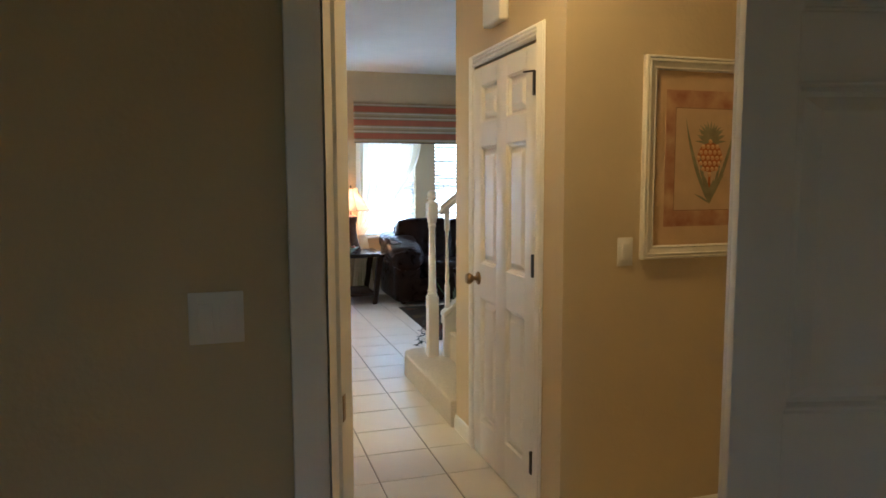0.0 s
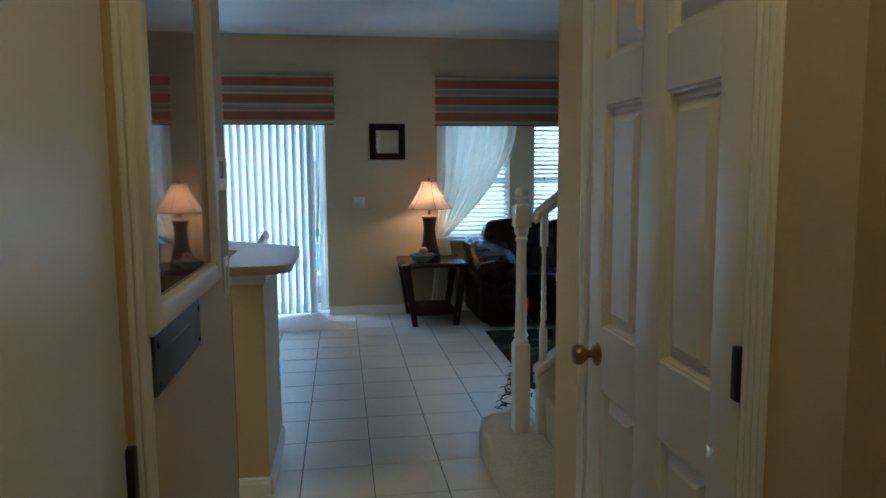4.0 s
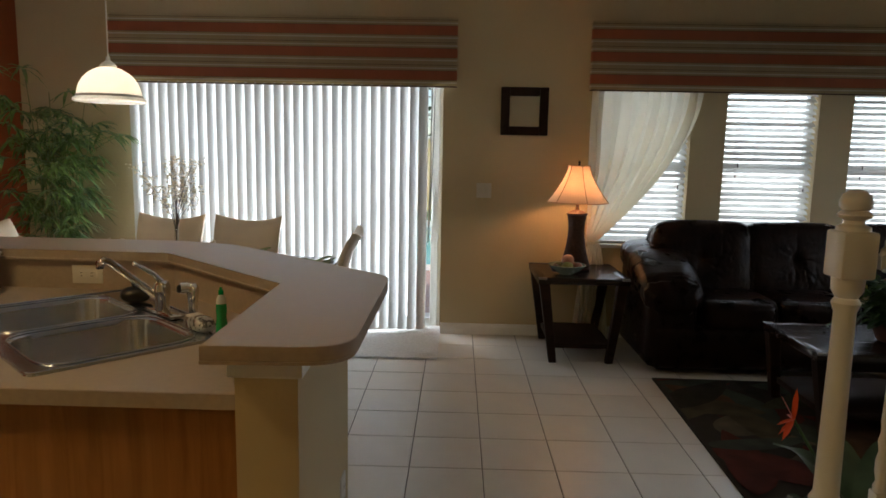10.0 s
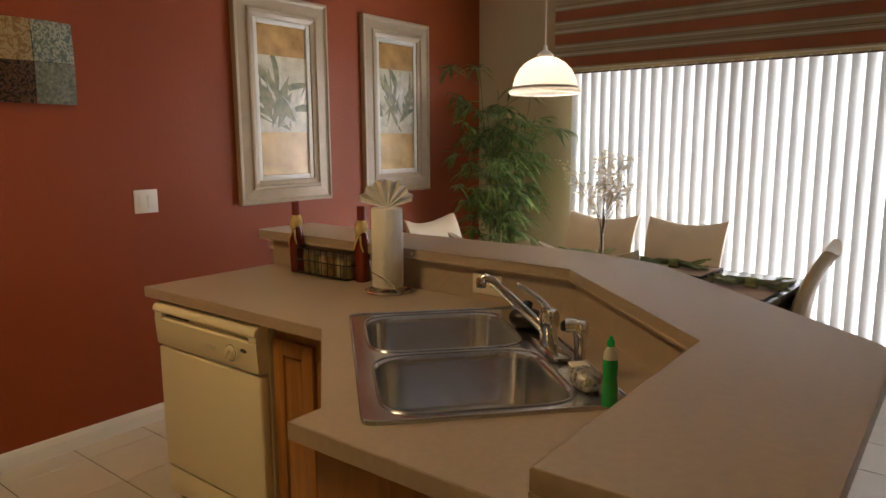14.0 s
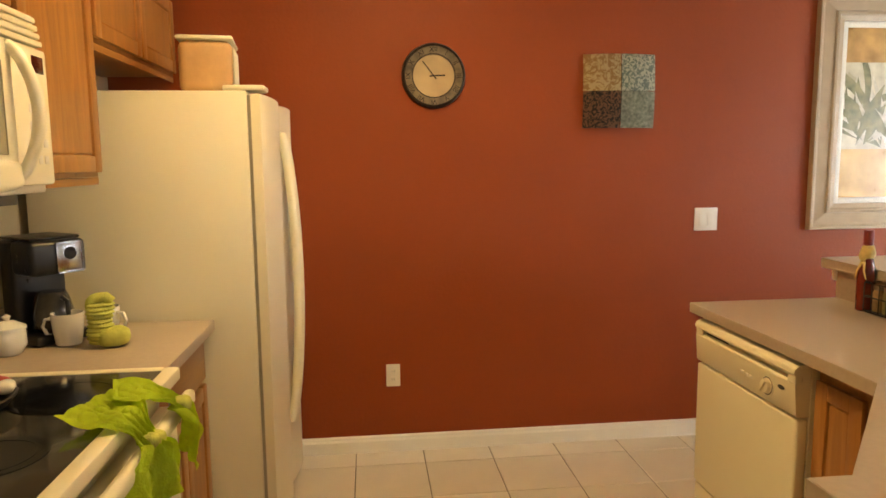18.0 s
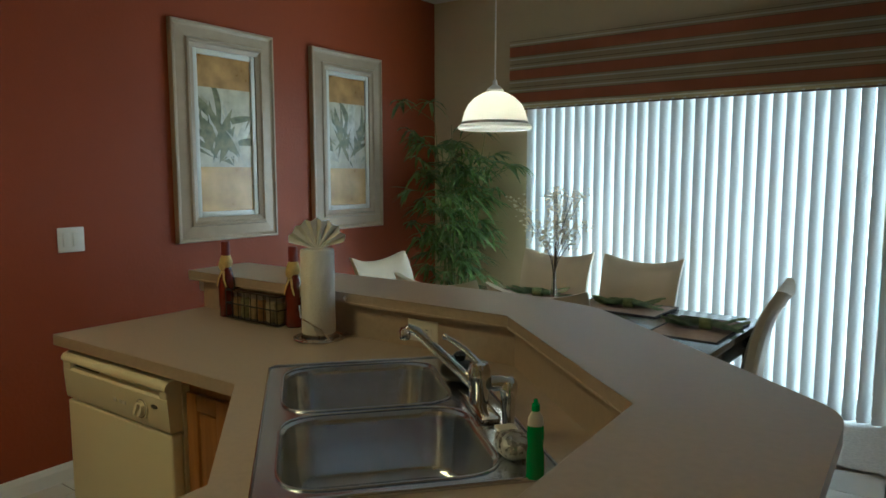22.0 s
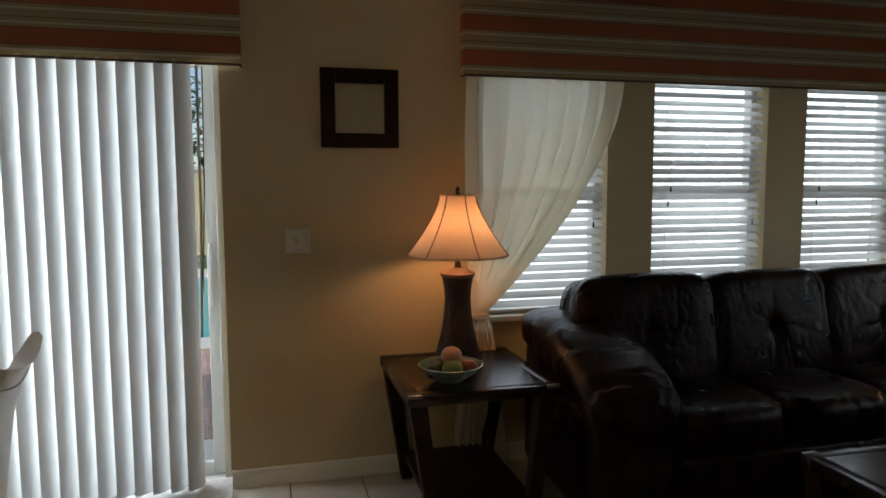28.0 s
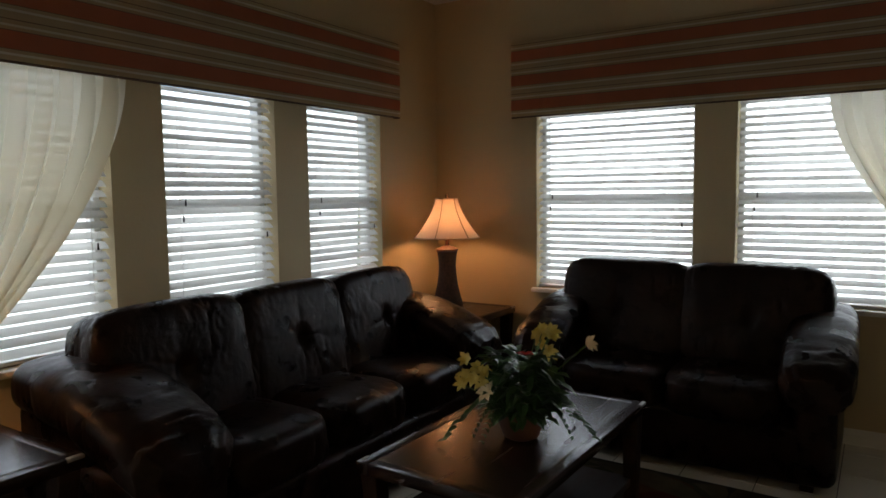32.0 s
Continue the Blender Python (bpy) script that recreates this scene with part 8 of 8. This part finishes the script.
part("red_bloom", rf, mat("red_petal", (0.5, 0.03, 0.02), 0.5, vary=0.2), fa, "small red bloom", smooth=0)

# ---- outside ----
M_PAVER = mat("brick_paver", (0.42, 0.27, 0.22), 0.85, scale=8, vary=0.2, bump=0.5, bump_scale=60)
M_DECK = mat("pool_coping", (0.62, 0.58, 0.52), 0.8, scale=10, vary=0.1, bump=0.3)
M_WATER = mat("pool_water", (0.05, 0.45, 0.5), 0.05, scale=3, vary=0.1, bump=0.5, bump_scale=5)
M_LAWN = mat("lawn", (0.06, 0.12, 0.03), 0.95, scale=20, vary=0.35, bump=0.8, bump_scale=90)
M_STUCCO = mat("yellow_stucco", (0.6, 0.48, 0.24), 0.9, scale=4, vary=0.08, bump=0.5, bump_scale=60)
structure("ground", box(-400, 400, -400, 400, -0.3, -0.13), M_LAWN, "green lawn round the house reaching the horizon", "ground")
structure("patio", box(-4, 8.0, 9.3, 12.3, -0.129, -0.06), M_PAVER, "patio slab under brick pavers", "patio")
structure("pool_deck", box(-4, 8.0, 12.3, 12.75, -0.129, -0.05), M_DECK, "pale stone pool coping", "patio")
structure("water", box(-3, 5.0, 12.75, 17.5, -0.129, -0.09), M_WATER, "turquoise swimming pool water", "pool")
structure("pool_far_deck", box(-4, 8.0, 17.5, 18.6, -0.129, -0.05), M_DECK, "pale stone pool coping beyond the water", "patio")
fence = thing("garden_wall", (0, 22, -0.13), 0, "yellow stucco garden wall behind the pool", "wall")
part("wall", box(-30, 30, 0, 0.2, 0, 1.9), M_STUCCO, fence)
part("cap", box(-30, 30, -0.05, 0.25, 1.9, 1.98, 0.01), M_DECK, fence)
M_HEDGE = mat("shrub_leaf", (0.05, 0.1, 0.03), 0.6, color2=(0.1, 0.17, 0.06), scale=3, vary=0.3)


def shrub(x, y, r, hgt, seed):
    """A tree: tapered trunk with limbs, and a crown of many small leaf clumps with gaps."""
    t = thing("garden_tree", (x, y, -0.13), 0, "leafy green tree beyond the patio", "tree", "garden trees")
    q = random.Random(seed)
    tr = tube([(0, 0, 0), (0.1, 0.05, hgt * 0.3), (0.05, 0.1, hgt * 0.6)], 0.14, 8, r_end=0.06)
    for k in range(5):
        a = k * 1.3
        tube([(0.08, 0.06, hgt * 0.35 + 0.1 * k), (r * 0.5 * math.cos(a), r * 0.5 * math.sin(a), hgt * 0.6 + 0.1 * k)], 0.05, 6, tr, r_end=0.015)
    part("trunk", tr, M_TWIG, t)
    bm = bmesh.new()
    for k in range(900):
        d = Vector((q.gauss(0, 1), q.gauss(0, 1), q.gauss(0, 1))).normalized() * (q.random() ** 0.4)
        p = Vector((d.x * r, d.y * r, hgt * 0.65 + d.z * hgt * 0.38))
        if noise.noise(p * 1.1 + Vector((seed, 0, 0))) < -0.15:
            continue
        leaf(bm, p, Vector((q.gauss(0, 1), q.gauss(0, 1), q.gauss(0, 0.6))), q.uniform(0.2, 0.4), q.uniform(0.1, 0.2), 0.3)
    part("crown", bm, M_HEDGE, t, smooth=0)


for i, (x, y, r, hgt) in enumerate(((-6, 24, 2.4, 5), (-1.5, 25, 2.2, 4.6), (3.0, 24.5, 2.5, 5.2), (7.5, 24, 2.4, 4.8), (12, 8.5, 2.0, 4.2), (13, 5.5, 2.2, 4.6), (11, 13, 2.2, 4.8), (3.0, 19.6, 1.0, 2.3), (5.6, 19.4, 1.2, 2.6), (6.3, 13.5, 1.1, 2.4), (7.4, 11.2, 1.0, 2.2), (9.2, 7.6, 1.2, 2.4), (9.0, 5.6, 1.0, 2.0))):
    shrub(x, y, r, hgt, i + 1)

# ---- floor tiles ----
PITCH, GAP = 0.341, 0.0042
TX, TY = 1.01, 6.371
floor_ob = bpy.data.objects["floor"]


def tile_bm(bm, x, y, w, d):
    z0, z1, b = -0.0035, 0.0, 0.0022
    lo = [bm.verts.new(v) for v in ((x, y, z0), (x + w, y, z0), (x + w, y + d, z0), (x, y + d, z0))]
    hi = [bm.verts.new(v) for v in ((x + b, y + b, z1), (x + w - b, y + b, z1), (x + w - b, y + d - b, z1), (x + b, y + d - b, z1))]
    for k in range(4):
        bm.faces.new((lo[k], lo[(k + 1) % 4], hi[(k + 1) % 4], hi[k]))
    bm.faces.new(hi)


one = bmesh.new()
tile_bm(one, GAP / 2, GAP / 2, PITCH - GAP, PITCH - GAP)
first_tile = part("tile", one, M_TILE, floor_ob, smooth=0)
rest = bmesh.new()
count = 0
i0, i1 = int((-2.3 - TX) / PITCH) - 1, int((5.7 - TX) / PITCH) + 1
j0, j1 = int((-1.5 - TY) / PITCH) - 1, int((9.2 - TY) / PITCH) + 1
for i in range(i0, i1 + 1):
    for j in range(j0, j1 + 1):
        x, y = TX + PITCH * i, TY + PITCH * j
        near = 0.6 < x + 0.17 < 2.7 and 2.2 < y + 0.17 < 9.2 or -2.3 < x + 0.17 < -0.6 and 3.9 < y + 0.17 < 6.0 or -0.6 <= x + 0.17 <= 0.6 and 6.5 < y + 0.17 < 9.2
        if near and count < 299:
            count += 1
            o = first_tile if count == 1 else new("tile", first_tile.data)
            o.parent = floor_ob
            o.matrix_basis = pose(x, y, 0)
        else:
            tile_bm(rest, x + GAP / 2, y + GAP / 2, PITCH - GAP, PITCH - GAP)
far_tiles = part("tiles_beyond", rest, M_TILE, floor_ob, smooth=0)
far_tiles["kind"] = "stuff"
# brick pavers near the sliding door
patio = bpy.data.objects["patio"]
pv = None
for r in range(14):
    for c in range(20):
        if pv is None:
            pv = part("paver", box(0.003, 0.197, 0.003, 0.097, -0.06, -0.045, 0.004, seg=1), M_PAVER, patio, smooth=0)
            o = pv
        else:
            o = new("paver", pv.data)
            o.parent = patio
        o.matrix_basis = pose(-1.0 + 0.2 * c + (0.1 if r % 2 else 0), 9.32 + 0.1 * r, 0)
